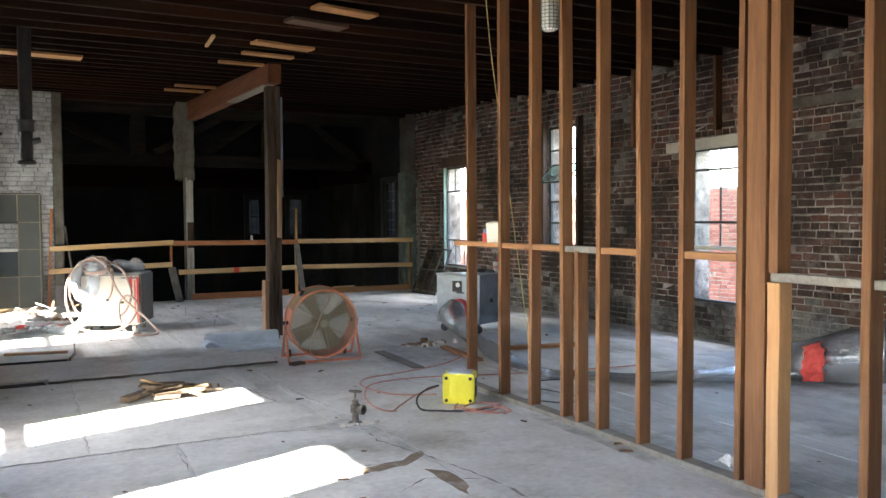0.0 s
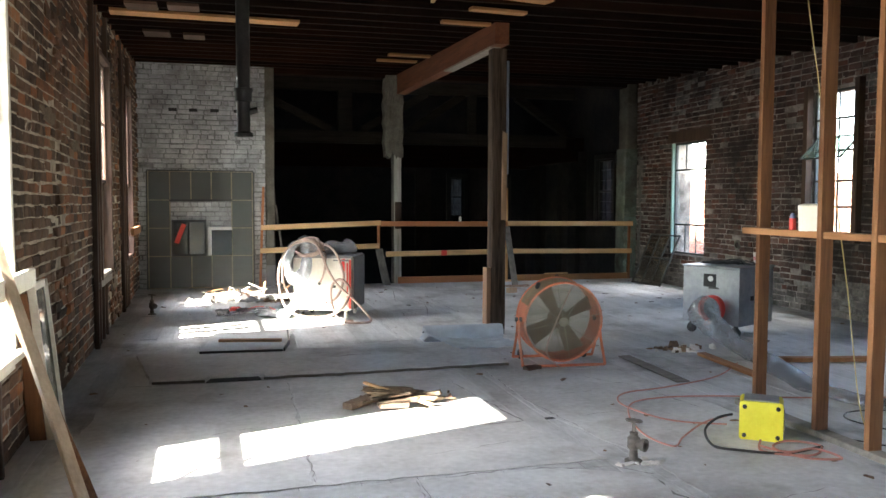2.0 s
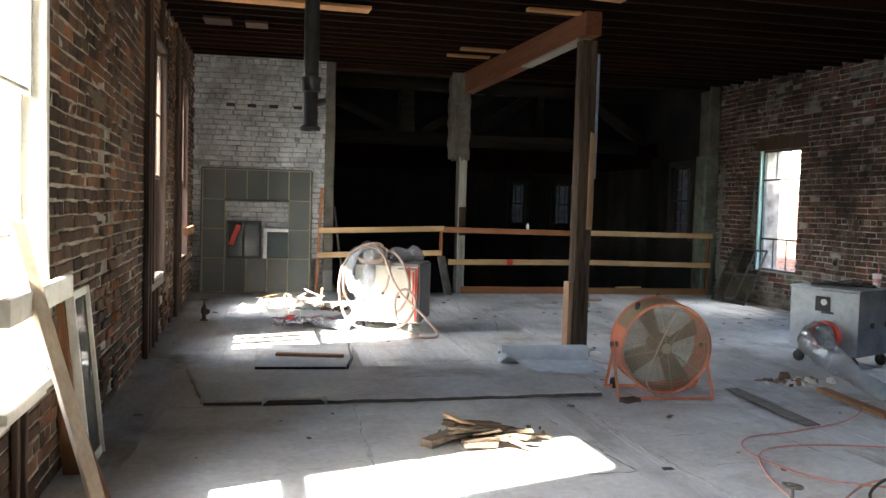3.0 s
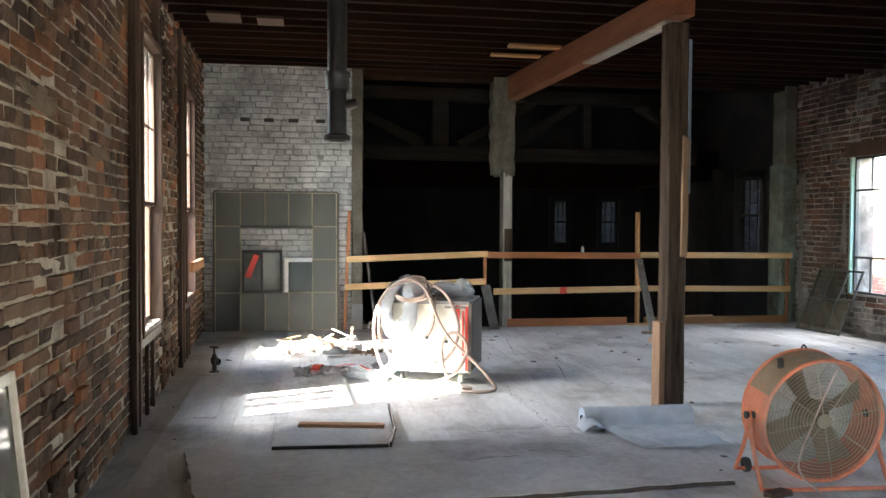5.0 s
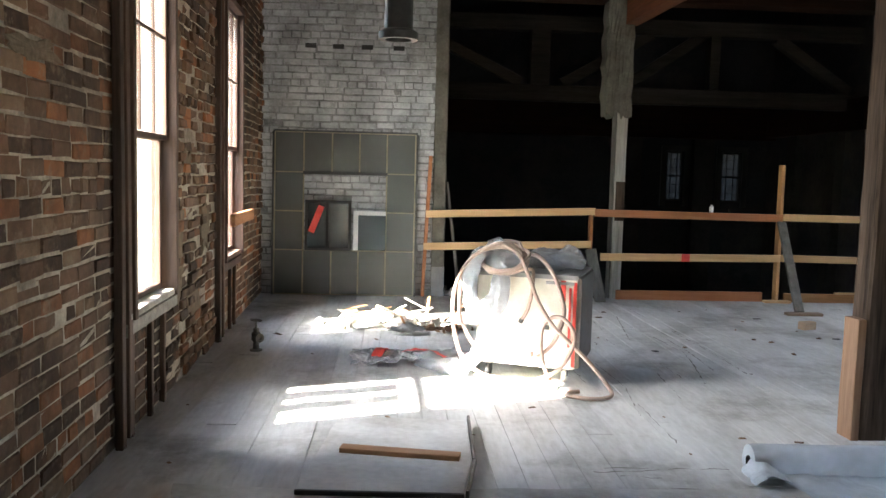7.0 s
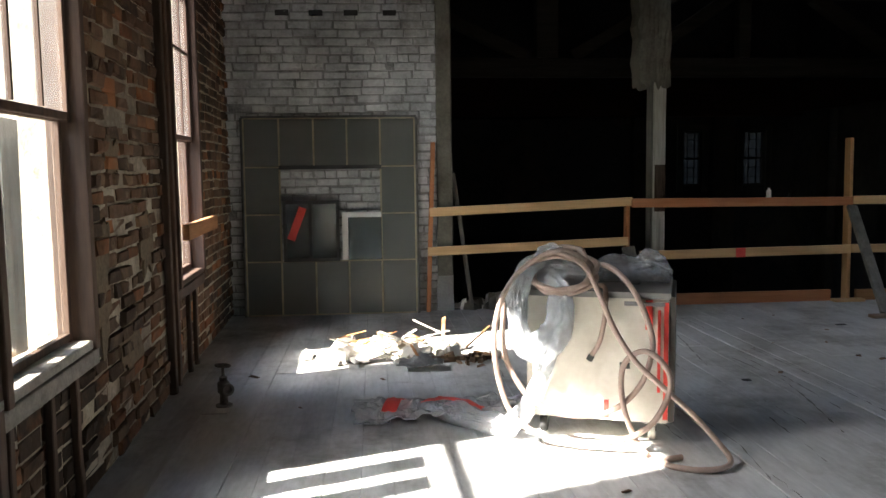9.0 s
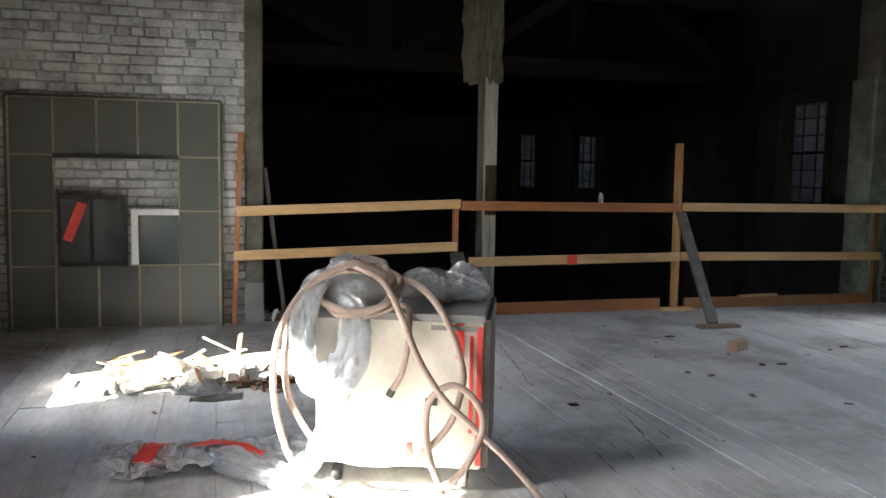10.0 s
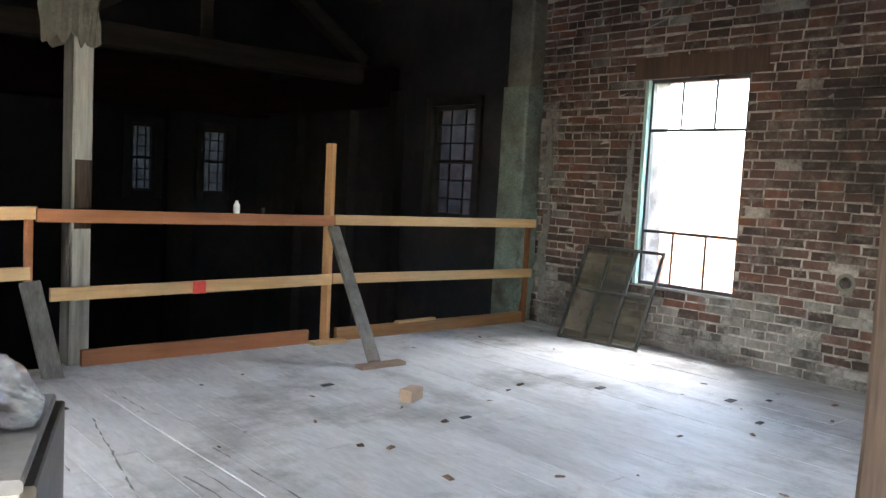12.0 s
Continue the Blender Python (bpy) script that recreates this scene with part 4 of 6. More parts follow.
Build().bar((3.05, 15.85, 0.055), (4.86, 15.85, 0.06), 0.04, 0.115, 0.003, (0, 0, 1), 3, 0.002).make("toe_board", REDPINE_X, rail)
Build().bar((5.14, 15.85, 0.055), (7.42, 15.85, 0.055), 0.04, 0.11, 0.003, (0, 0, 1), 3, 0.002).make("toe_board", PINE_DARK, rail)
Build().bar((5.75, 15.79, 0.125), (6.2, 15.80, 0.13), 0.06, 0.02, 0.003).make("splinter_strip", PINE_X, rail)
Build().bar((4.86, 15.78, 0.014), (5.18, 15.78, 0.014), 0.1, 0.028, 0.003).make("foot_block", PINE_X, rail)
Build().bar((4.88, 14.93, 0.03), (5.0, 15.74, 0.98), 0.04, 0.1, 0.004, (1, 0, 0), 4, 0.001).make("brace", GREY_Z, rail, "weathered grey diagonal brace")
Build().bar((4.70, 14.87, 0.016), (5.10, 14.87, 0.016), 0.1, 0.03, 0.003, (0, 0, 1)).make("brace_foot", wood("brown_foot", (0.20, 0.13, 0.09), (0.34, 0.25, 0.18), "x"), rail)
Build().bar((1.15, 15.95, 0.0), (0.97, 15.95, 1.36), 0.035, 0.085, 0.004, (0, 1, 0), 4, 0.002).make("brace", GREY_Z, rail, "weathered grey diagonal brace")
Build().bar((2.80, 15.60, 0.0), (2.70, 15.78, 0.60), 0.035, 0.13, 0.004, (1, 0, 0), 3, 0.002, 0.02).make("brace", GREY_Z, rail, "short weathered grey brace")
b = Build()
b.lathe((4.15, 15.79, 1.075), (0, 0, 1), [(0, 0), (0.022, 0), (0.024, 0.01), (0.024, 0.07), (0.012, 0.085), (0.012, 0.1), (0, 0.1)], 16)
b.make("bottle", WHITE, label="small white plastic bottle standing on the rail", category="bottle", smooth=True)
Build().chunk((4.37, 15.79, 1.075), 0.025, 0.02, 0.05).make("clip", RUBBER, label="small dark clip on the rail", category="clip")

# ---- dark hall beyond the bay ----
HX = 7.66
b = Build()
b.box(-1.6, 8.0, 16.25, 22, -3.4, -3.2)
b.make("hall_floor", HALL, kind="structure", label="lower hall floor, gloom put in its colour")
# openings along each wall: from, to, low, high
FAR_WINDOWS = [(5.62, 5.98, 1.04, 2.02), (6.72, 7.14, 1.04, 2.02)]
SIDE_WINDOWS = [(-17.68, -16.92, 1.0, 2.3)]
FARM = Matrix.Translation((0, 22, 0)) @ Matrix.Rotation(-math.pi / 2, 4, "Z")
SIDEM = Matrix.Translation((HX, 0, 0)) @ Matrix.Rotation(math.pi, 4, "Z")
wall_core(FARM, -1.6, 8.0, -3.4, 4.9, FAR_WINDOWS, 0.3).make("hall_wall_north", HALL_PLASTER, kind="structure", label="grey plastered far hall wall, gloom put in its colour", at=(6, 22, 0))
wall_core(SIDEM, -22, -16.02, -3.4, 4.9, SIDE_WINDOWS, 0.33).make("hall_wall_east", HALL_PLASTER, kind="structure", label="grey plastered hall wall with a window, gloom put in its colour", at=(7.8, 19, 0))
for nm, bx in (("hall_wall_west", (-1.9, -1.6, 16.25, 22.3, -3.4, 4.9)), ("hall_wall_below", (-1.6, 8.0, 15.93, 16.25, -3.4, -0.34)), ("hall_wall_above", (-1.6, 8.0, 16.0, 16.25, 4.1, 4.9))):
    Build().box(*bx).make(nm, HALL, kind="structure", label="plain hall wall, gloom put in its colour")
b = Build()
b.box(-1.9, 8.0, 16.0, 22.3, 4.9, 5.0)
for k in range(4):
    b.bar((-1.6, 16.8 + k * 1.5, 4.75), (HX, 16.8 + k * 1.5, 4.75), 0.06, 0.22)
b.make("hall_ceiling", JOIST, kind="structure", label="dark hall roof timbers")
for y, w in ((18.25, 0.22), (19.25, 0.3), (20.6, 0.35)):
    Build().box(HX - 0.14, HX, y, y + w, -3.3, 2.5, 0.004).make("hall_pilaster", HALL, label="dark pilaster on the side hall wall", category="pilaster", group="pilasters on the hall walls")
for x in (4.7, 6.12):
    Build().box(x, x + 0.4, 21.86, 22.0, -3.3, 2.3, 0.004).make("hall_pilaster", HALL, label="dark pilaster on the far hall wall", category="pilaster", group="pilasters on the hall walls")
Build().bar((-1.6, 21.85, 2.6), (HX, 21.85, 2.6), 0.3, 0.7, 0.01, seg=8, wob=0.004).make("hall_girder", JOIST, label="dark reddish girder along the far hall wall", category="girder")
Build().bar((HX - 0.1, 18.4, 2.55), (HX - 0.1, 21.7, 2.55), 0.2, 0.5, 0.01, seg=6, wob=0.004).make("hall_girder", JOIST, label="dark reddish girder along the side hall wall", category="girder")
for n, (m, (a, c, d, e)) in enumerate([(FARM, w) for w in FAR_WINDOWS] + [(SIDEM, w) for w in SIDE_WINDOWS]):
    w = base("window_%d" % (20 + n), m @ Vector((0, (a + c) / 2, d)), "dim grimy multi-pane window in dark hall", "window", kind="structure")
    b = Build(m)
    for y in (a + 0.02, c - 0.02):
        b.bar((-0.06, y, d), (-0.06, y, e), 0.08, 0.05, 0.004, (0, 1, 0))
    for z in (d + 0.02, e - 0.02, (d + e) / 2):
        b.bar((-0.06, a, z), (-0.06, c, z), 0.08, 0.045, 0.004)
    b.make("frame", BLACK, w)
    b = Build(m)
    for y in (a - 0.05, c + 0.05):
        b.bar((0.02, y, d - 0.1), (0.02, y, e + 0.1), 0.05, 0.1, 0.004, (0, 1, 0))
    b.bar((0.02, a - 0.1, e + 0.05), (0.02, c + 0.1, e + 0.05), 0.05, 0.1, 0.004)
    b.make("casing", BLACK, w)
    for k in (1, 2):
        y = a + (c - a) * k / 3
        Build(m).bar((-0.06, y, d), (-0.06, y, e), 0.02, 0.02, 0.002, (0, 1, 0)).make("muntin", BLACK, w)
    for k in (1, 2, 4, 5):
        z = d + (e - d) * k / 6
        Build(m).bar((-0.06, a, z), (-0.06, c, z), 0.02, 0.02, 0.002).make("muntin", BLACK, w)
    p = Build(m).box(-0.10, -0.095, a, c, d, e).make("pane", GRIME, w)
    p.visible_shadow = False
TY = 19.0
truss = base("roof_truss", (3, TY, 2.64), "heavy grey timber roof truss across the dark hall", "truss")
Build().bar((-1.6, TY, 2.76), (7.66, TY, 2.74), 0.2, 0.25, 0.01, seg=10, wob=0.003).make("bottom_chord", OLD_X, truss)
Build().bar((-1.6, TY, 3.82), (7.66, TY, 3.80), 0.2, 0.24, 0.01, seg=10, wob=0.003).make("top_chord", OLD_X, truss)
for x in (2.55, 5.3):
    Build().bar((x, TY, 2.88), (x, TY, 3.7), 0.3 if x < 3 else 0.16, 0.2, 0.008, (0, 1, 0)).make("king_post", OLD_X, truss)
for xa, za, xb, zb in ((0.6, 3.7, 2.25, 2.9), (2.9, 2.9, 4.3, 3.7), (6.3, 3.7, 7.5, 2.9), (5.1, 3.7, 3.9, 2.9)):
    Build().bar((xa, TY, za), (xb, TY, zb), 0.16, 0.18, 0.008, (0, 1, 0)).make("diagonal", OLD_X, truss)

# ---- outside ----
b = Build()
b.box(-400, 400, -400, 400, -4.6, -4.2)
b.make("ground", GROUND, kind="structure", label="asphalt ground around the building")
b = Build()
b.box(12.6, 20, -6, 36, -4.3, 2.05)
out_wall = b.make("street_building", MORTAR, label="sunlit red brick building across the alley", category="building")


# ---- loose things ----
def crumple(f, amp, scale, seed):
    """f(u, v) with sharp folds on top."""
    def g(u, v):
        p = Vector(f(u, v))
        q = p * scale + Vector((seed, seed * 1.7, 0))
        d = Vector((noise.noise(q), noise.noise(q + Vector((9, 0, 0))), noise.noise(q + Vector((0, 9, 0)))))
        e = Vector((noise.noise(q * 2.7), noise.noise(q * 2.7 + Vector((5, 0, 0))), noise.noise(q * 2.7 + Vector((0, 5, 0)))))
        r = abs(noise.noise(q * 1.6)) * amp
        p = p + d * amp + e * amp * 0.5 + Vector((0, 0, r))
        p.z = max(p.z, 0.006)
        return p
    return g


# orange drum fan
fc, fn = Vector((3.06, 8.62, 0.405)), Vector((-0.08, -0.99, -0.07)).normalized()
fs = Vector((0, 0, 1)).cross(fn).normalized()
fu = fn.cross(fs)
fan = base("drum_fan", (fc.x, fc.y, 0), "dusty orange drum fan on a tubular stand", "fan")
R, D = 0.345, 0.27
back, front = fc - fn * D / 2, fc + fn * D / 2
Build().lathe(back, fn, [(R, 0), (R, D), (R - 0.004, D), (R - 0.004, 0), (R, 0)], 56).make("drum", ORANGE, fan, smooth=True)
Build().sheet(28, 6, lambda u, v: back + fn * (0.012 + v * (D - 0.03)) + (fs * math.sin((u - 0.5) * 2.3) + fu * math.cos((u - 0.5) * 2.3)) * (R + 0.0035 + 0.001 * noise.noise(Vector((u * 9, v * 4, 2)))), 0.002).make("dust_coat", material("tan_settled_dust", (0.20, 0.15, 0.095), (0.36, 0.28, 0.185), 9, 60, 0.95, stain=(0.42, 0.18, 0.09), stain_at=0.56, stain_scale=5.0, spec=0.1), fan, "tan dust settled on the drum", smooth=True)
Build().bar(fc + fu * (R + 0.02) * 0.86 - fs * R * 0.55 - fn * 0.03, fc + fu * (R + 0.02) * 0.80 - fs * R * 0.63 + fn * 0.03, 0.035, 0.03, 0.006, (0, 0, 1)).make("switch_box", RUBBER, fan, "small black switch box")
Build().ring(front, fn, R + 0.004, 0.011, 56).make("front_rim", ORANGE, fan, smooth=True)
Build().ring(back, fn, R + 0.004, 0.011, 56).make("back_rim", ORANGE, fan, smooth=True)
for end, label in ((front + fn * 0.004, "front"), (back - fn * 0.004, "back")):
    guard = Build().cyl(end - fn * 0.003, end + fn * 0.004, 0.042, n=20).make("guard_hub", FANBLADE, fan, "dusty %s guard hub" % label)
    for k in range(3, 17):
        Build().ring(end, fn, R * k / 17, 0.0015, 40, 4).make("guard_ring", FANBLADE, guard)
    for k in range(8):
        t = k * math.pi / 4 + 0.2
        d = fs * math.cos(t) + fu * math.sin(t)
        Build().cyl(end + d * 0.04, end + d * R, 0.0028, n=5).make("guard_spoke", FANBLADE, guard)
Build().sheet(20, 20, lambda u, v: front - fn * 0.01 + (fs * (2 * u - 1) * math.sqrt(1 - (2 * v - 1) ** 2 / 2) + fu * (2 * v - 1) * math.sqrt(1 - (2 * u - 1) ** 2 / 2)) * (R - 0.008), 0.001).make("dust_screen", GUARD, fan, "dust-clogged screen")
motor = Build().lathe(fc - fn * 0.10, fn, [(0, 0), (0.07, 0), (0.085, 0.02), (0.085, 0.14), (0.06, 0.16), (0.03, 0.175), (0, 0.175)], 24).make("motor", BLADE, fan, smooth=True)
for k in range(4):
    t = k * math.pi / 2 + 0.5
    d = fs * math.cos(t) + fu * math.sin(t)
    e = fn.cross(d)
    Build().sheet(5, 4, lambda u, v: fc + fn * (0.02 + (v - 0.5) * 0.09) + d * (0.06 + u * 0.25) + e * (v - 0.5) * (0.08 + 0.08 * u), 0.003).make("blade", BLADE, fan)
for s in (-1, 1):
    p = fc + fs * s * (R + 0.03)
    b = Build()
    f0, f1 = Vector((p.x, p.y, 0.03)) + fn * 0.17, Vector((p.x, p.y, 0.03)) - fn * 0.17
    b.tube([f1, p + Vector((0, 0, -0.16)) - fn * 0.05, p + Vector((0, 0, 0.02)), p + Vector((0, 0, -0.16)) + fn * 0.05, f0], 0.0125, 8, 5)
    b.make("stand_leg", ORANGE, fan, smooth=True)
    Build().cyl(p - fs * s * 0.05, p + fs * s * 0.025, 0.022, n=14).make("pivot_knob", RUBBER, fan, smooth=True)
for q in (fn * 0.17, -fn * 0.17):
    c = Vector((fc.x, fc.y, 0.03)) + q
    Build().tube([c - fs * (R + 0.03), c + fs * (R + 0.03)], 0.0125, 8, 1).make("stand_rail", ORANGE, fan, smooth=True)
for s in (-1, 1):
    c = Vector((fc.x, fc.y, 0.045)) + fs * s * 0.3 - fn * 0.19
    Build().lathe(c - fs * 0.018, fs, [(0.012, 0), (0.04, 0), (0.045, 0.008), (0.045, 0.028), (0.04, 0.036), (0.012, 0.036)], 20).make("wheel", RUBBER, fan, smooth=True)
Build().tube([back + Vector((0, 0, R)), back + Vector((0, 0, R + 0.03)) + fs * 0.02, back + Vector((0, 0, R)) + fs * 0.04], 0.005, 6, 4).make("lift_loop", STEEL, fan, smooth=True)
Build().tube([front + Vector((0, 0, 0.3)) + fn * 0.02 + fs * 0.06, front + fn * 0.03 - fs * 0.08, front + fn * 0.03 - fs * 0.16 + Vector((0, 0, -0.25)), front + fn * 0.07 - fs * 0.05 + Vector((0, 0, -0.385))], 0.006, 6, 8).make("cord", HOSE, fan, "tan power cord", smooth=True)
Build().chunk((2.74, 8.43, 0.0), 0.17, 0.09, 0.035, 0.4).make("wood_chock", SPLINTER, label="wooden chock beside the fan stand", category="wood block")

# silver duct heater
HM = Matrix.Translation((5.40, 9.37, 0)) @ Matrix.Rotation(radians(25), 4, "Z")
heat = base("duct_heater", HM.translation, "galvanised steel construction heater on black casters", "heater")
b = Build(HM)
b.bar((0.34, 0, 0.435), (0.34, 0.68, 0.435), 0.68, 0.61, 0.012)
b.make("body", GALV, heat)
Build(HM).bar((0.34, -0.012, 0.748), (0.34, 0.69, 0.748), 0.70, 0.02, 0.004).make("lid", GALV, heat)
Build(HM).bar((-0.006, 0.28, 0.60), (-0.006, 0.42, 0.60), 0.012, 0.14, 0.003).make("control_panel", BLACK, heat, "black control panel")
Build(HM).lathe((-0.012, 0.33, 0.62), (-1, 0, 0), [(0.03, 0), (0.03, 0.012), (0.02, 0.014), (0, 0.014)], 18).make("gauge", WHITE, heat, "round white gauge", smooth=True)
Build(HM).bar((-0.003, 0.24, 0.52), (-0.003, 0.36, 0.52), 0.004, 0.02, 0.001).make("label_strip", STEEL, heat, "small unreadable dark label strip")
Build(HM).lathe((0, 0.30, 0.30), (-1, 0, 0), [(0.12, 0), (0.145, 0), (0.145, 0.07), (0.12, 0.07), (0.12, 0)], 28).make("outlet_collar", RED, heat, "red duct collar", smooth=True)
Build(HM).bar((0.22, -0.012, 0.42), (0.26, -0.012, 0.42), 0.02, 0.05, 0.003).make("latch", BLACK, heat)
Build(HM).bar((0.5, -0.012, 0.42), (0.54, -0.012, 0.42), 0.02, 0.05, 0.003).make("latch", BLACK, heat)
for lx, ly in ((0.07, 0.07), (0.61, 0.07), (0.07, 0.61), (0.61, 0.61)):
    c = Build(HM).lathe((lx - 0.02, ly, 0.055), (1, 0, 0), [(0.012, 0), (0.05, 0), (0.055, 0.01), (0.055, 0.03), (0.05, 0.04), (0.012, 0.04)], 20).make("caster", RUBBER, heat, smooth=True)
    Build(HM).bar((lx, ly, 0.055), (lx, ly, 0.135), 0.05, 0.03, 0.003, (0, 1, 0)).make("caster_fork", STEEL, c)
top = HM @ Vector((0.55, 0.12, 0.758))
b = Build().lathe(top, (0, 0, 1), [(0, 0), (0.032, 0), (0.043, 0.13), (0.045, 0.135), (0.04, 0.135), (0.03, 0.008), (0, 0.008)], 20)
cup = b.make("drink_cup", WHITE, label="pale paper cup with a straw on the heater", category="cup", smooth=True)
Build().lathe(top + Vector((0, 0, 0.05)), (0, 0, 1), [(0.0365, 0), (0.0408, 0.04)], 20).make("pink_band", material("pink_print", (0.6, 0.25, 0.25), (0.75, 0.4, 0.4), 6, 40, 0.6), cup, smooth=True)
Build().cyl(top + Vector((0.01, 0, 0.02)), top + Vector((0.02, 0.01, 0.2)), 0.004, n=8).make("straw", RED, cup)
b = Build()
rr = random.Random(3)
c0 = HM @ Vector((0.3, 0.3, 0.765))
b.tube([c0 + Vector((rr.uniform(-.26, .26), rr.uniform(-.2, .2), rr.uniform(0, .04))) for _ in range(22)], 0.007, 6, 5)
b.make("cable_heap", RUBBER, label="tangle of dark cable heaped on the heater", category="cable", smooth=True)

# poly duct from the heater along the floor to a taped end
p0 = HM @ Vector((-0.1, 0.30, 0.30))
path = [p0, p0 + Vector((-0.12, -0.05, -0.04)), (5.10, 9.28, 0.13), (5.02, 8.95, 0.08), (4.92, 8.6, 0.065), (4.80, 8.1, 0.06), (4.64, 7.6, 0.055), (4.48, 7.1, 0.05), (4.58, 6.6, 0.045), (5.12, 6.15, 0.04), (5.9, 5.78, 0.05), (6.5, 5.55, 0.12), (7.05, 4.95, 0.30), (7.2, 4.5, 0.33)]
path = [Vector(p) for p in path]
fine = []
for a, c in zip(path, path[1:]):
    fine += [a.lerp(c, k / 5) for k in range(5)]
fine.append(path[-1])
duct = base("poly_duct", (5.2, 7.3, 0), "long clear plastic air duct lying slack on floor", "duct")
prof = [0.155, 0.14, 0.115, 0.10, 0.105, 0.11, 0.105, 0.09, 0.085, 0.09, 0.13, 0.21, 0.27, 0.26]


def duct_skin(u, v):
    t = u * (len(fine) - 1)
    i = min(int(t), len(fine) - 2)
    p, d = fine[i].lerp(fine[i + 1], t - i), (fine[min(i + 2, len(fine) - 1)] - fine[max(i - 1, 0)]).normalized()
    s = d.cross(Vector((0, 0, 1))).normalized()
    up = s.cross(d)
    k = t / 5
    r = prof[min(int(k), 13)] * (1 - k + int(k)) + prof[min(int(k) + 1, 13)] * (k - int(k))
    flat = min(1.0, max(0.42, p.z / 0.2)) if 2.5 < k < 11 else 1.0
    a = v * 2 * math.pi
    w = 1 + 0.16 * noise.noise(Vector((t * 0.9, math.cos(a) * 1.6, math.sin(a) * 1.6))) + 0.09 * noise.noise(Vector((t * 3, math.cos(a) * 4, math.sin(a) * 4)))
    q = p + s * math.cos(a) * r * w * (1.25 if flat < 1 else 1) + up * math.sin(a) * r * w * flat
    q.z = max(q.z, 0.012)
    return q


Build().sheet(130, 22, duct_skin, 0.002).make("film", DUCTFILM, duct, smooth=True)
b = Build()
t0 = path[11]
dd = (path[12] - path[11]).normalized()
b.sheet(6, 12, lambda u, v: t0 + dd * (0.05 + u * 0.17 + 0.06 * noise.noise(Vector((v * 5, 3, u)))) + (dd.cross(Vector((0, 0, 1))).normalized() * math.cos(v * 1.3 - 0.45) + Vector((0, 0, 1)) * math.sin(v * 1.3 - 0.45)) * (0.245 + 0.05 * u + 0.02 * noise.noise(Vector((u * 5, v * 9, 0)))), 0.002)
b.make("tape_patch", RED, duct, "torn patch of red tape")

# cream generator box with hoses and plastic
GM = Matrix.Translation((0.97, 11.99, 0)) @ Matrix.Rotation(radians(-21), 4, "Z")
gen = base("equipment_box", GM.translation, "cream enamelled equipment cabinet on small casters", "cabinet")
Build(GM).bar((0.36, 0, 0.43), (0.36, 0.63, 0.43), 0.72, 0.64, 0.012).make("body", CREAMBOX, gen)
Build(GM).bar((0.36, -0.01, 0.762), (0.36, 0.64, 0.762), 0.735, 0.03, 0.006).make("lid", GREYTOP, gen, "dusty grey lid")
Build(GM).bar((0.735, 0.0, 0.44), (0.735, 0.63, 0.44), 0.03, 0.64, 0.005).make("side_panel", material("brown_side_enamel", (0.05, 0.042, 0.036), (0.14, 0.12, 0.10), 3, 30, 0.6), gen, "dark brown side panel")
Build(GM).bar((0.605, -0.004, 0.665), (0.64, -0.004, 0.665), 0.008, 0.15, 0.001).make("stripe", RED, gen, "red stripe")
Build(GM).bar((0.665, -0.004, 0.48), (0.68, -0.004, 0.48), 0.008, 0.42, 0.001).make("stripe", RED, gen, "red stripe")
Build(GM).bar((0.695, -0.004, 0.43), (0.718, -0.004, 0.43), 0.008, 0.6, 0.001).make("stripe", RED, gen, "red stripe")
Build(GM).bar((0.40, -0.004, 0.17), (0.425, -0.004, 0.17), 0.008, 0.09, 0.001).make("stripe", RED, gen, "short red mark")
Build(GM).bar((0.5, -0.006, 0.72), (0.70, -0.006, 0.72), 0.01, 0.02, 0.002).make("trim", GREYTOP, gen)
Build(GM).bar((0.48, -0.008, 0.40), (0.53, -0.008, 0.40), 0.016, 0.03, 0.003).make("latch", STEEL, gen)
for lx, ly in ((0.08, 0.08), (0.64, 0.08), (0.08, 0.55), (0.64, 0.55)):
    c = Build(GM).lathe((lx - 0.018, ly, 0.045), (1, 0, 0), [(0.01, 0), (0.04, 0), (0.045, 0.008), (0.045, 0.028), (0.04, 0.036), (0.01, 0.036)], 18).make("caster", RUBBER if lx < 0.3 else CREAMBOX, gen, smooth=True)
    Build(GM).bar((lx, ly, 0.045), (lx, ly, 0.115), 0.045, 0.03, 0.003, (0, 1, 0)).make("caster_fork", STEEL, c)


def hose(pts, label, r=0.0145, smooth=6):
    return Build().tube([GM @ Vector(p) for p in pts], r, 9, smooth).make("rubber_hose", HOSE, label=label, category="hose", group="hoses on the cabinet", smooth=True)


hose([(0.30, 0.05, 0.93), (0.17, -0.02, 0.985), (0.0, -0.07, 0.90), (-0.10, -0.11, 0.76), (-0.143, -0.13, 0.59), (-0.13, -0.15, 0.375), (-0.05, -0.17, 0.16), (0.08, -0.19, 0.075), (0.22, -0.2, 0.05), (0.45, -0.2, 0.055), (0.63, -0.18, 0.14), (0.72, -0.14, 0.285), (0.726, -0.12, 0.395), (0.66, -0.1, 0.477), (0.585, -0.09, 0.495), (0.51, -0.09, 0.433), (0.495, -0.1, 0.32), (0.52, -0.13, 0.18), (0.585, -0.18, 0.05), (0.63, -0.22, 0.017)], "tan rubber hose in a wide loop round cabinet front")
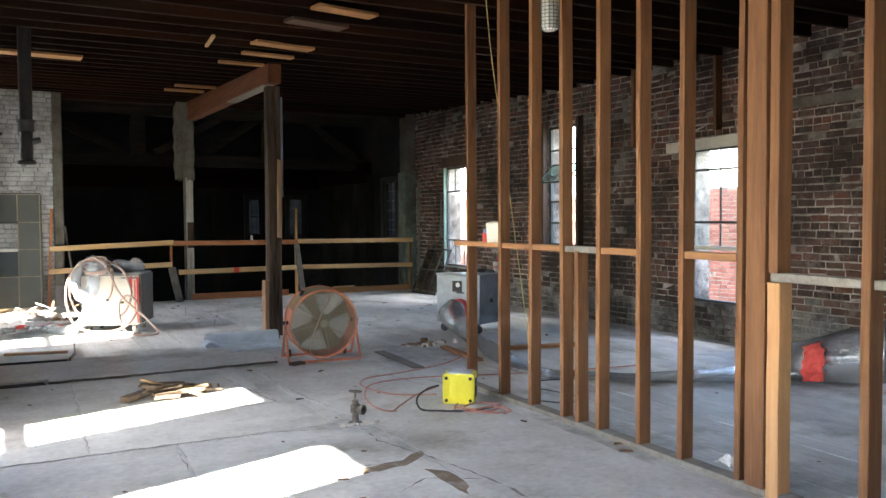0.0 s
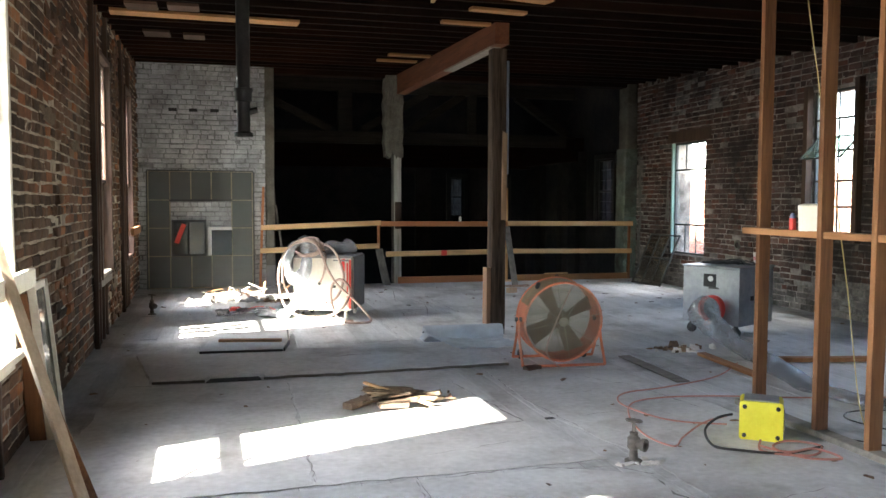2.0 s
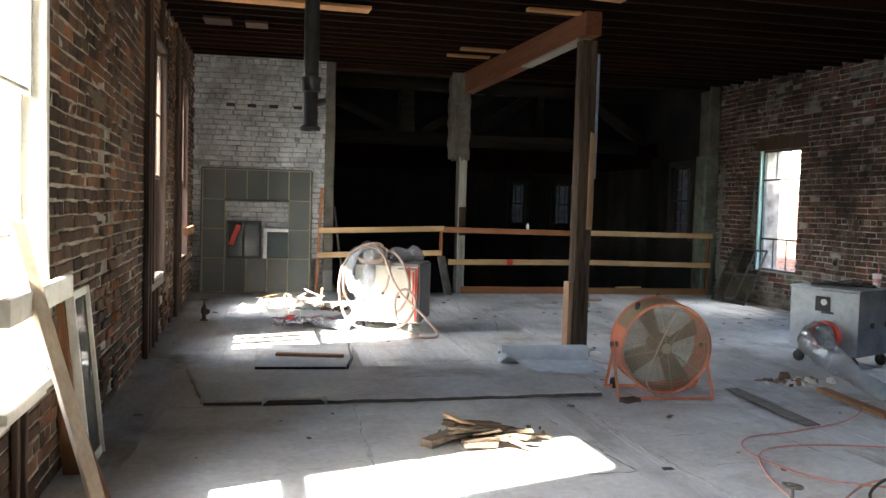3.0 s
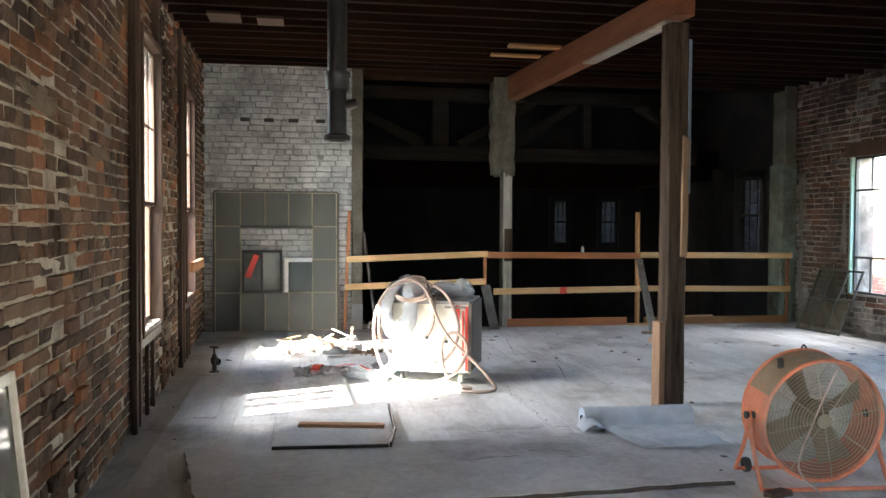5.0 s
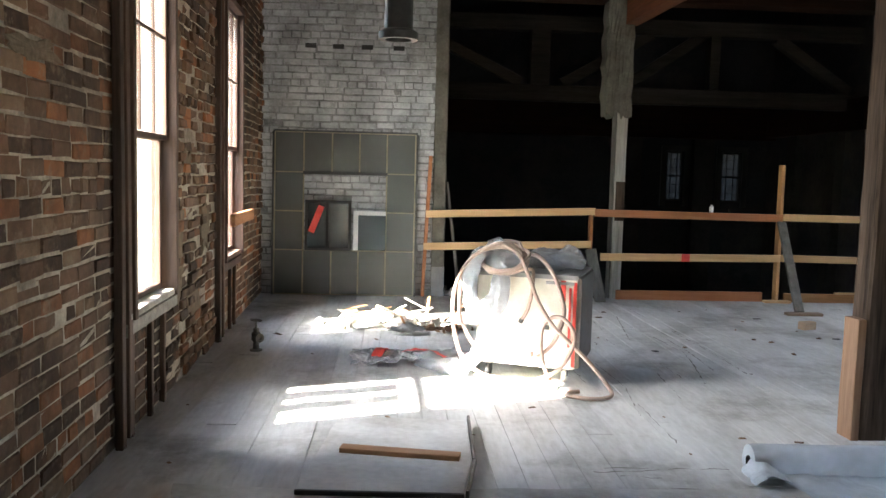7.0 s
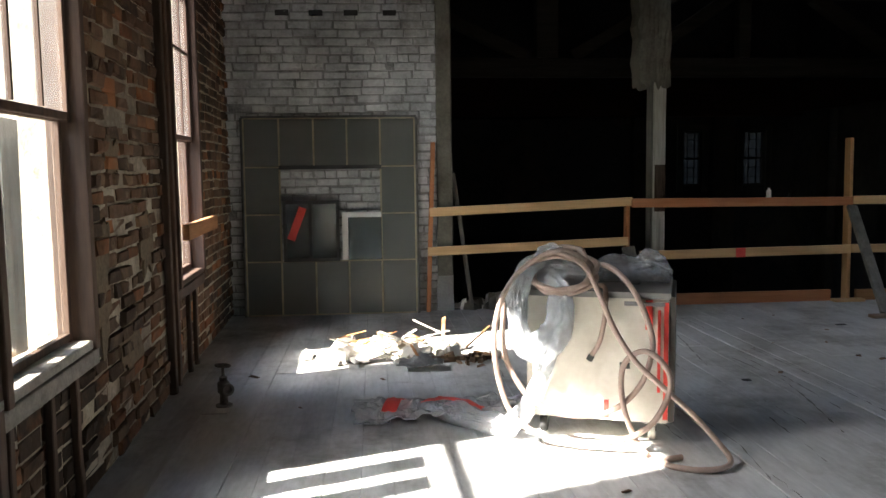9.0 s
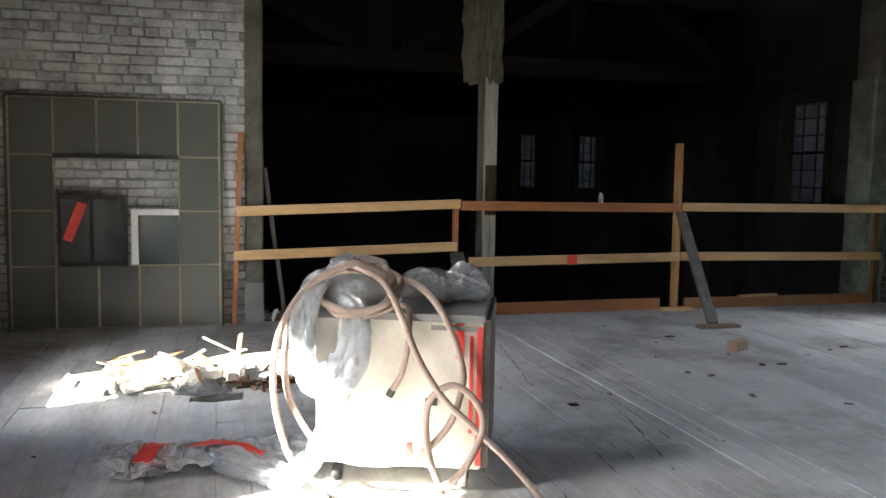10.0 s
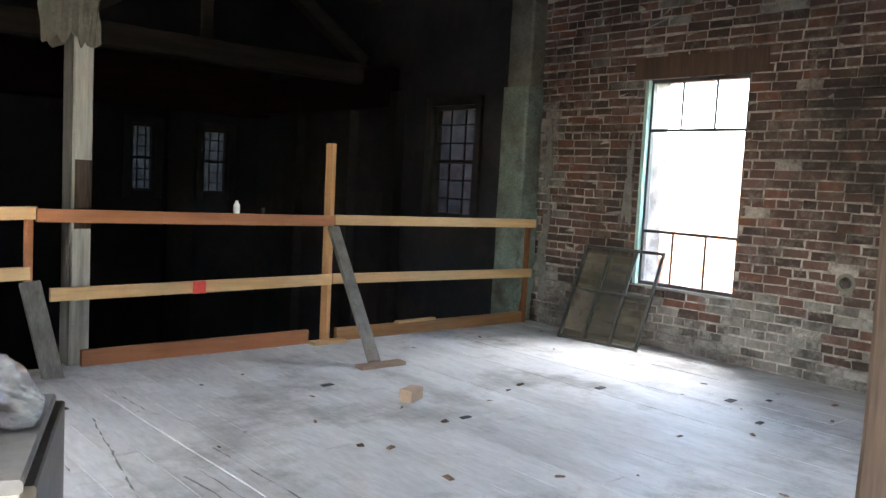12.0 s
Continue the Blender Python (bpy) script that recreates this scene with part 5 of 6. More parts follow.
hose([(0.30, 0.1, 0.9), (0.17, 0.0, 0.955), (0.01, -0.05, 0.91), (-0.08, -0.07, 0.78), (-0.112, -0.07, 0.627), (-0.098, -0.08, 0.43), (0.0, -0.09, 0.255), (0.1, -0.1, 0.18), (0.21, -0.1, 0.15), (0.384, -0.1, 0.16), (0.51, -0.09, 0.23), (0.6, -0.08, 0.347), (0.643, -0.07, 0.506), (0.627, -0.06, 0.615), (0.585, -0.04, 0.72), (0.52, 0.0, 0.82), (0.43, 0.06, 0.89), (0.34, 0.12, 0.9), (0.28, 0.2, 0.85)], "tan rubber hose in a smaller loop over cabinet lid")
hose([(0.05, 0.15, 0.86), (0.1, 0.02, 0.965), (0.2, -0.02, 0.965), (0.305, -0.04, 0.906), (0.383, -0.06, 0.766), (0.46, -0.08, 0.594), (0.568, -0.1, 0.44), (0.69, -0.12, 0.335), (0.84, -0.15, 0.21), (0.95, -0.18, 0.10), (1.01, -0.22, 0.03), (0.98, -0.31, 0.017), (0.86, -0.37, 0.017), (0.73, -0.34, 0.017), (0.72, -0.27, 0.017), (0.79, -0.21, 0.017)], "tan rubber hose trailing from cabinet to the floor")
h4 = hose([(0.36, 0.06, 0.80), (0.40, 0.0, 0.80), (0.41, -0.03, 0.745), (0.403, -0.035, 0.634), (0.379, -0.035, 0.522), (0.34, -0.035, 0.45)], "short hose end hanging over the cabinet front", 0.013)
Build(GM).cyl((0.341, -0.035, 0.452), (0.328, -0.036, 0.425), 0.017, n=12).make("brass_end", STEEL, h4, "steel hose fitting")
# several turns gathered on the lid, their front hanging over the edge
coil = []
for k in range(84):
    t, r = k / 22 * 2 * math.pi + 0.9, 0.165 + 0.018 * math.sin(k * 0.53)
    coil.append((0.175 + r * math.cos(t) + 0.012 * math.sin(k * 1.3), 0.04 + 0.12 * math.sin(t) + 0.02 * math.sin(k * 0.29), 0.875 + 0.095 * math.sin(t) + 0.016 * math.cos(k * 0.41)))
hose(coil, "tan rubber hose coiled in turns on cabinet lid", 0.0135, 3)
bag = base("plastic_bundle", GM @ Vector((0.1, -0.02, 0.778)), "crumpled clear plastic bundle draped over the cabinet", "plastic sheet")


def gathered(path, radii, seed, squash=0.6, m=GM):
    """A gathered length of film: a tube along a path with sharp lengthwise pleats and crossing dents."""
    path = [Vector(p) for p in path]

    def f(u, v):
        t = v * (len(path) - 1)
        i = min(int(t), len(path) - 2)
        k = t - i
        a, b, c, e = (path[min(max(i + q, 0), len(path) - 1)] for q in (-1, 0, 1, 2))
        p = 0.5 * (2 * b + (c - a) * k + (2 * a - 5 * b + 4 * c - e) * k * k + (3 * b - a - 3 * c + e) * k ** 3)
        d = ((c - b) * 0.7 + (c - a) * (1 - k) * 0.15 + (e - b) * k * 0.15).normalized()
        depth = Vector((0, 1, 0))
        s = d.cross(depth).normalized()
        r = radii[i] + (radii[i + 1] - radii[i]) * k
        g = u * 2 * math.pi
        q = Vector((math.cos(g) * 1.5, math.sin(g) * 1.5, v * len(path) * 0.5 + seed))
        w = 0.70 + 0.75 * abs(noise.noise(q)) + 0.34 * abs(noise.noise(q * 2.3)) + 0.14 * abs(noise.noise(q * 4.6)) + 0.05 * noise.noise(q * 9.7)
        p = m @ (p + s * math.cos(g) * r * w + s.cross(d) * math.sin(g) * r * w * squash)
        p.z = max(p.z, 0.01)
        return p
    return f


FOLDS = (("front_fold", ((0.10, 0.04, 0.92), (0.02, -0.03, 0.905), (-0.025, -0.08, 0.80), (-0.03, -0.10, 0.68), (-0.015, -0.11, 0.56), (0.04, -0.12, 0.49), (0.11, -0.12, 0.50), (0.16, -0.11, 0.58), (0.19, -0.09, 0.68), (0.19, -0.06, 0.76), (0.14, -0.02, 0.83), (0.08, 0.04, 0.87)), (0.03, 0.045, 0.05, 0.05, 0.055, 0.066, 0.072, 0.072, 0.068, 0.055, 0.04, 0.03), 1, 0.7, FILM),
         ("wad", ((0.03, 0.06, 0.84), (0.10, 0.08, 0.88), (0.19, 0.08, 0.88), (0.29, 0.1, 0.84)), (0.05, 0.10, 0.095, 0.04), 5, 0.9, FILM),
         ("side_fold", ((0.21, -0.03, 0.66), (0.15, -0.05, 0.48), (0.08, -0.06, 0.32), (0.0, -0.08, 0.16), (-0.09, -0.10, 0.05)), (0.02, 0.03, 0.036, 0.045, 0.05), 9, 0.5, FILM),
         ("floor_fold", ((-0.05, -0.08, 0.04), (-0.2, -0.02, 0.045), (-0.36, 0.06, 0.045), (-0.52, 0.16, 0.04)), (0.045, 0.06, 0.065, 0.05), 12, 0.9, FILM),
         ("rear_fold", ((0.34, 0.16, 0.84), (0.40, 0.18, 0.90), (0.47, 0.2, 0.89), (0.5, 0.22, 0.81)), (0.03, 0.045, 0.05, 0.03), 15, 0.8, DUCTFILM),
         ("rear_fold", ((0.46, 0.26, 0.81), (0.54, 0.28, 0.85), (0.62, 0.3, 0.86), (0.72, 0.32, 0.82)), (0.04, 0.07, 0.075, 0.035), 19, 0.9, DUCTFILM),
         ("rear_fold", ((0.30, 0.40, 0.80), (0.44, 0.42, 0.83), (0.58, 0.46, 0.82)), (0.05, 0.07, 0.05), 23, 1.0, DUCTFILM))
for nm, way, radii, seed, squash, mat in FOLDS:
    Build().sheet(72, 16 * len(way), gathered(way, radii, seed, squash), 0.0015).make(nm, mat, bag)

# flattened plastic with red tape in front of the debris
pl = base("plastic_sleeve", (0.45, 12.35, 0), "flat clear plastic sleeve with red tape on floor", "plastic sheet")
Build().sheet(60, 26, crumple(lambda u, v: (0.05 + 0.98 * u, 12.18 + 0.40 * v - 0.1 * u * v, 0.035 + 0.06 * math.sin(v * 3.1) * (0.5 + 0.5 * u)), 0.035, 10.0, 14), 0.0015).make("film", SLEEVE, pl)
for x0, x1, y0, y1, w in ((0.24, 0.31, 12.20, 12.42, 0.085), (0.44, 0.76, 12.38, 12.20, 0.06)):
    a, c = Vector((x0, y0, 0)), Vector((x1, y1, 0))
    d = (c - a).normalized()
    s = d.cross(Vector((0, 0, 1)))
    Build().sheet(12, 4, lambda u, v: a.lerp(c, u) + s * (v - 0.5) * w + Vector((0, 0, 0.085 + 0.035 * math.sin(u * 3.1) + 0.012 * noise.noise(Vector((u * 6, v * 3, x0 * 9))))), 0.002).make("tape_strip", RED, pl, "strip of red tape", smooth=True)

# white splintered heap in the sun
rn = random.Random(8)
heap = base("debris_heap", (0.35, 13.85, 0), "bright heap of broken plaster and splintered lath", "debris")
for k in range(46):
    x, y = rn.gauss(0.30, 0.24), rn.gauss(13.95, 0.15)
    h = max(0.0, 0.15 - 0.35 * math.hypot(x - 0.3, (y - 13.95) * 1.4))
    Build().chunk((x, y, 0.008 + h * rn.uniform(0, 0.8)), rn.uniform(0.06, 0.2), rn.uniform(0.05, 0.14), rn.uniform(0.02, 0.07), rn.uniform(0, 3), 0.4).make("plaster_lump", RUBBLE, heap)
for k in range(26):
    x, y, t = rn.gauss(0.4, 0.3), rn.gauss(13.9, 0.16), rn.uniform(0, 3.1)
    ln, z = rn.uniform(0.12, 0.42), rn.uniform(0.02, 0.14)
    d = Vector((math.cos(t), math.sin(t) * 0.6, rn.uniform(-0.15, 0.35))) * ln / 2
    p = Vector((x, y, z + abs(d.z)))
    Build().bar(p - d, p + d, rn.uniform(0.012, 0.03), rn.uniform(0.006, 0.012), 0.002, ragged=0.015).make("lath", PINE_DARK if k % 3 else RUBBLE, heap)
Build().bar((-0.12, 14.1, 0.02), (0.12, 13.9, 0.13), 0.045, 0.02, 0.003, ragged=0.02).make("board_end", PINE_X, heap)
for k in range(40):
    x, y = rn.gauss(0.82, 0.13), rn.gauss(13.75, 0.09)
    Build().chunk((x, y, 0.004), rn.uniform(0.03, 0.11), rn.uniform(0.012, 0.04), rn.uniform(0.01, 0.04), rn.uniform(0, 3), 0.4).make("splinter", SPLINTER, heap)
Build().sheet(14, 12, crumple(lambda u, v: (0.33 + 0.32 * u, 13.40 + 0.20 * v, 0.04 + 0.05 * math.sin(u * 3.1) * math.sin(v * 3.1)), 0.03, 9, 21), 0.004).make("crushed_bag", material("dark_crushed_bag", (0.06, 0.06, 0.06), (0.28, 0.28, 0.27), 12, 50, 0.6), label="dark crushed bag in front of the heap", category="bag", smooth=True)

# wood scrap pile near the first sun patch
SCRAPWOOD = material("dull_scrap_wood", (0.03, 0.022, 0.016), (0.17, 0.125, 0.085), 6, 30, 0.9, vary=0.5, spec=0.15)
OFFCUT = wood("dusty_offcut", (0.16, 0.11, 0.075), (0.36, 0.27, 0.19), "x", vary=0.3)
pile = base("scrap_pile", (1.35, 7.46, 0), "small pile of broken dark wood scraps on floor", "debris")
for k in range(30):
    x, y, t = rn.gauss(1.37, 0.15), rn.gauss(7.46, 0.09), rn.uniform(-0.6, 0.9)
    ln = rn.uniform(0.10, 0.36)
    z = 0.03 + max(0, 0.08 - 0.25 * abs(x - 1.37)) * rn.uniform(0.2, 1)
    d = Vector((math.cos(t), math.sin(t), rn.uniform(-0.12, 0.12))) * ln / 2
    p = Vector((x, y, z + abs(d.z)))
    Build().bar(p - d, p + d, rn.uniform(0.02, 0.06), rn.uniform(0.012, 0.035), 0.003, ragged=0.02).make("scrap", SCRAPWOOD, pile)
Build().bar((1.0, 7.42, 0.03), (1.24, 7.62, 0.045), 0.09, 0.045, 0.004).make("block", OFFCUT, pile, "sawn block end")
Build().bar((1.22, 7.34, 0.05), (1.4, 7.38, 0.035), 0.08, 0.04, 0.004, ragged=0.02).make("block", OFFCUT, pile)
Build().bar((1.16, 7.70, 0.13), (1.56, 7.26, 0.05), 0.028, 0.018, 0.002).make("pale_stick", PINE_X, pile, "pale thin stick on top")
for k in range(50):
    Build().chunk((rn.gauss(1.48, 0.16), rn.gauss(7.62, 0.08), 0.007), rn.uniform(0.012, 0.05), rn.uniform(0.01, 0.03), rn.uniform(0.008, 0.03), rn.uniform(0, 3), 0.4).make("crumb", SPLINTER, pile)

# loose floor board with its strip
sheet_panel("loose_sheet", [(-0.06, 9.69), (0.69, 9.65), (0.765, 10.06), (0.79, 10.75), (0.06, 10.8)], 0.0305, 0.046, SHEET, None, "loose plywood sheet with dark edges on floor", 0.004)["category"] = "plywood sheet"
Build().bar((0.11, 10.21, 0.059), (0.71, 10.09, 0.059), 0.075, 0.026, 0.003).make("wood_strip", wood("rust_brown_strip", (0.22, 0.11, 0.055), (0.44, 0.26, 0.15), "x"), label="thin brown wood strip lying on the sheet", category="wood strip")
Build().bar((-0.06, 9.672, 0.041), (0.695, 9.632, 0.041), 0.018, 0.022, 0.002).make("dark_edge_strip", BLACK, label="dark metal edge strip beside the sheet", category="edge strip")
Build().bar((0.812, 10.78, 0.047), (0.78, 10.06, 0.047), 0.016, 0.034, 0.002).make("dark_edge_strip", BLACK, label="dark metal edge strip along the sheet", category="edge strip")
Build().bar((0.782, 10.05, 0.047), (0.708, 9.63, 0.047), 0.016, 0.034, 0.002).make("dark_edge_strip", BLACK, label="dark metal edge strip at sheet corner", category="edge strip")

# plastic roll by the post
roll = base("film_roll", (2.55, 9.95, 0), "roll of milky plastic film partly unrolled on floor", "plastic roll")
Build().lathe((2.14, 9.98, 0.085), (1, -0.03, 0), [(0.03, 0), (0.082, 0), (0.086, 0.02), (0.084, 0.4), (0.086, 0.8), (0.08, 0.83), (0.03, 0.83), (0.03, 0)], 26).make("core", THICKFILM, roll, smooth=True)
Build().lathe((2.135, 9.98, 0.085), (1, -0.03, 0), [(0.025, 0), (0.028, 0), (0.028, 0.86), (0.025, 0.86), (0.025, 0)], 16).make("tube", RUBBER, roll, "dark core tube", smooth=True)
Build().sheet(24, 20, crumple(lambda u, v: (2.22 + 0.72 * u + 0.12 * v - 0.10 * u * v, 9.92 - 0.64 * v + 0.06 * u * v, 0.040 + 0.010 * math.sin(u * 7)), 0.016, 6, 31), 0.0015).make("loose_film", THICKFILM, roll, smooth=True)
Build().sheet(10, 8, crumple(lambda u, v: (2.08 + 0.16 * u, 9.95 - 0.22 * v, 0.05 + 0.05 * math.sin(u * 3)), 0.02, 9, 33), 0.0015).make("torn_edge", THICKFILM, roll, smooth=True)

# big glazed panel leaning on the white wall
panel = base("glazed_panel", (-0.23, 15.7, 0), "large smoked-glass panel with brass bars, empty centre", "glass panel")
PY = 15.77
PM = Matrix.Translation((0, PY, 0)) @ Matrix.Rotation(radians(-2.2), 4, "X")
xs, zs = (-1.05, -0.715, -0.387, -0.068, 0.252, 0.585), (0.01, 0.53, 0.985, 1.44, 1.905)
BRASS = material("dull_brass_bar", (0.22, 0.19, 0.12), (0.40, 0.36, 0.25), 8, 50, 0.5, 0.5)
for r in range(4):
    for c in range(5):
        if r in (1, 2) and 0 < c < 4:
            continue
        t = Build(PM).box(xs[c] + 0.006, xs[c + 1] - 0.006, -0.006, 0.002, zs[r] + 0.006, zs[r + 1] - 0.006).make("glass_pane", SMOKED, panel)
for z in zs:
    full = z in (zs[0], zs[1], zs[3], zs[4])
    for x0, x1 in (((xs[0], xs[5]),) if full else ((xs[0], xs[1]), (xs[4], xs[5]))):
        Build(PM).bar((x0, -0.004, z), (x1, -0.004, z), 0.02, 0.014, 0.002).make("bar", BRASS, panel)
for k, x in enumerate(xs):
    for r in range(4):
        if r in (1, 2) and k in (2, 3):
            continue
        Build(PM).bar((x, -0.003, zs[r] + 0.007), (x, -0.003, zs[r + 1] - 0.007), 0.018, 0.012, 0.002, (0, 1, 0)).make("bar", BRASS, panel)
b = Build(PM)
for p, q in (((-1.07, 0, 1.918), (0.605, 0, 1.918)), ((-1.068, 0, 0.0), (-1.068, 0, 1.91)), ((0.603, 0, 0.0), (0.603, 0, 1.91))):
    b.bar(p, q, 0.03, 0.022, 0.002, (0, 0, 1) if p[0] != q[0] else (1, 0, 0))
b.make("edge_frame", STEEL, panel)
Build(PM).bar((-0.72, -0.012, 1.435), (0.26, -0.012, 1.435), 0.02, 0.035, 0.003).make("inner_head", BLACK, panel)
sash = base("small_window", (-0.43, 15.66, 0.54), "dark two-light window with red tape inside panel", "window")
b = Build(PM)
for p, q, u in (((-0.69, -0.03, 0.545), (-0.155, -0.03, 0.545), (0, 0, 1)), ((-0.69, -0.03, 1.10), (-0.155, -0.03, 1.10), (0, 0, 1)), ((-0.675, -0.03, 0.56), (-0.675, -0.03, 1.09), (0, 1, 0)), ((-0.17, -0.03, 0.56), (-0.17, -0.03, 1.09), (0, 1, 0)), ((-0.43, -0.03, 0.56), (-0.43, -0.03, 1.09), (0, 1, 0))):
    b.bar(p, q, 0.03, 0.035, 0.003, u)
b.make("frame", BLACK, sash)
Build(PM).box(-0.66, -0.18, -0.032, -0.028, 0.56, 1.09).make("pane", clear("dark_sash_glass", (0.30, 0.36, 0.37), 0.1, 0.16, (0.34, 0.40, 0.42), 0.08), sash)
Build(PM).bar((-0.62, -0.04, 0.74), (-0.50, -0.04, 1.05), 0.006, 0.075, 0.001, (1, 0, 0)).make("tape", RED, sash, "slanting strip of red tape")
lf = base("corner_window", (0.1, 15.66, 0.53), "white painted corner window set in the panel", "window")
Build(PM).bar((-0.10, -0.03, 0.54), (-0.10, -0.03, 1.0), 0.03, 0.055, 0.003, (1, 0, 0)).make("upright", WHITE, lf)
Build(PM).bar((-0.072, -0.03, 0.975), (0.25, -0.03, 0.975), 0.03, 0.05, 0.003).make("head", WHITE, lf)
Build(PM).box(-0.07, 0.25, -0.032, -0.028, 0.54, 0.95).make("pane", clear("grey_sash_glass", (0.34, 0.40, 0.41), 0.08, 0.18, (0.36, 0.42, 0.43), 0.1), lf)
# Black blocks on the brick face; an empty pocket's dark is their colour.
for k, x in enumerate((-0.72, -0.40, -0.07, 0.3)):
    Build().box(x, x + 0.13, 15.855, 15.875, 2.87, 2.925, 0.004).make("socket_hole", BLACK, label="black block for the dark of an empty beam pocket", category="beam pocket", group="beam pockets")

# leaning sash at the east wall
LM = Matrix.Translation((7.16, 14.65, 0.012)) @ Matrix.Rotation(radians(6), 4, "Z") @ Matrix.Rotation(radians(25), 4, "Y")
ls = base("salvaged_window", (7.3, 14.6, 0), "old dusty six-light steel window leaning on brick", "window")
for y in (-0.405, -0.135, 0.135, 0.405):
    Build(LM).bar((0, y, 0), (0, y, 0.95), 0.03, 0.026 if abs(y) > 0.3 else 0.016, 0.003, (1, 0, 0)).make("upright", STEEL, ls)
for z in (0.015, 0.50, 0.935):
    Build(LM).bar((0, -0.392, z), (0, 0.392, z), 0.024, 0.024, 0.003).make("crossbar", STEEL, ls)
for y in (-0.27, 0.0, 0.27):
    for z0, z1 in ((0.03, 0.487), (0.513, 0.92)):
        if not (y < -0.2 and z0 > 0.4):
            Build(LM).box(-0.002, 0.002, y - 0.122, y + 0.122, z0, z1).make("pane", MESHGLASS, ls)
Build(Matrix.Translation((4.5, 14.0, 0)) @ Matrix.Rotation(0.25, 4, "Z")).bar((-0.075, 0, 0.045), (0.075, 0.02, 0.045), 0.09, 0.08, 0.006).make("wood_block", wood("sawn_block", (0.30, 0.20, 0.13), (0.5, 0.37, 0.25), "x"), label="sawn timber block lying on the floor boards", category="wood block")

# screen frame and planks leaning at the first window
SM = WEST @ Matrix.Translation((0.15, 7.36, 0.0)) @ Matrix.Rotation(radians(-5.5), 4, "Y")
sc = base("window_screen", WEST @ Vector((0.15, 7.36, 0)), "narrow cream window screen leaning on brick wall", "window screen")
for y in (-0.19, 0.19):
    Build(SM).bar((0, y, 0), (0, y, 0.95), 0.025, 0.045, 0.003, (1, 0, 0)).make("stile", CREAM, sc)
for z in (0.022, 0.928):
    Build(SM).bar((0, -0.167, z), (0, 0.167, z), 0.025, 0.045, 0.003).make("rail", CREAM, sc)
Build(SM).box(-0.002, 0.002, -0.17, 0.17, 0.04, 0.91).make("pane", clear("dull_screen_glass", (0.35, 0.33, 0.29), 0.10, 0.3, (0.30, 0.28, 0.25), 0.06), sc)
Build(SM).bar((-0.07, -0.2, 0), (-0.07, -0.2, 0.9), 0.02, 0.09, 0.003, (1, 0, 0)).make("backing_board", STUD_Z, label="orange-brown board standing behind the screen", category="board")
Build().bar((-0.37, 5.62, 0.012), (-0.885, 6.16, 1.33), 0.028, 0.055, 0.003, (0.7, 0.7, 0), 6, 0.003, 0.02).make("leaning_plank", wood("pale_tan_plank", (0.34, 0.25, 0.17), (0.56, 0.45, 0.33), "z"), label="long pale plank leaning on the window frame", category="plank", group="planks at the window")
Build().bar((-0.35, 5.72, 0.012), (-0.86, 6.24, 1.05), 0.025, 0.045, 0.003, (0.7, 0.7, 0), 6, 0.003, 0.02).make("leaning_plank", STUD_Z, label="orange-brown plank leaning beside the pale one", category="plank", group="planks at the window")
Build().bar((-0.42, 5.78, 0.02), (-0.48, 5.86, 0.26), 0.02, 0.05, 0.003, (0.7, 0.7, 0), 3, 0.003, 0.02).make("splintered_offcut", SPLINTER, label="short splintered offcut beside the leaning planks", category="offcut")

# valves standing on the floor
def valve(x, y, h, mat, label):
    v = base("floor_valve", (x, y, 0), label, "valve", "valves standing on the floor")
    Build().lathe((x, y, 0), (0, 0, 1), [(0, 0), (0.05, 0), (0.05, 0.012), (0.026, 0.016), (0.022, h * 0.3), (0.036, h * 0.36), (0.036, h * 0.58), (0.022, h * 0.64), (0.024, h * 0.72), (0.010, h * 0.75), (0.008, h * 0.97), (0, h * 0.97)], 20).make("body", mat, v, smooth=True)
    Build().lathe((x, y, h * 0.46), (0.55, -0.83, 0), [(0.026, 0.0), (0.026, 0.05), (0.036, 0.052), (0.036, 0.075), (0.024, 0.075), (0.024, 0.04), (0, 0.04)], 18).make("outlet", mat, v, smooth=True)
    w = Build().ring((x, y, h), (0.1, 0.05, 1), 0.042, 0.007, 24, 6).make("handwheel", mat, v, smooth=True)
    b = Build()
    for k in range(4):
        t = k * math.pi / 2
        b.cyl((x, y, h), (x + 0.04 * math.cos(t), y + 0.04 * math.sin(t), h), 0.005, n=6)
    b.make("spoke", mat, w)


IRON = material("dusty_iron", (0.07, 0.06, 0.05), (0.22, 0.20, 0.17), 14, 60, 0.7, 0.4, bump=0.4)
valve(2.40, 5.93, 0.235, IRON, "dusty iron valve with handwheel on floor pipe")
valve(-0.74, 12.72, 0.25, IRON, "dark iron valve on floor pipe near wall")
for k in range(9):
    Build().chunk((2.40 + rn.gauss(0.02, 0.09), 5.90 + rn.gauss(0, 0.05), 0.007), rn.uniform(0.03, 0.09), rn.uniform(0.02, 0.05), 0.01, rn.uniform(0, 3), 0.4).make("plaster_flake", RUBBLE, label="pale flake of plaster beside the valve", category="debris", group="flakes by the valve")

# yellow power box and its cords
YM = Matrix.Translation((3.22, 6.15, 0)) @ Matrix.Rotation(radians(-36), 4, "Z")
yb = base("power_box", YM.translation, "bright yellow portable power box on the floor", "power box")
Build(YM).bar((0.125, 0.0, 0.13), (0.125, 0.2, 0.13), 0.25, 0.235, 0.012).make("case", YELLOW, yb)
Build(YM).bar((0.125, 0.02, 0.251), (0.125, 0.19, 0.251), 0.2, 0.008, 0.003).make("top_plate", GALV, yb)
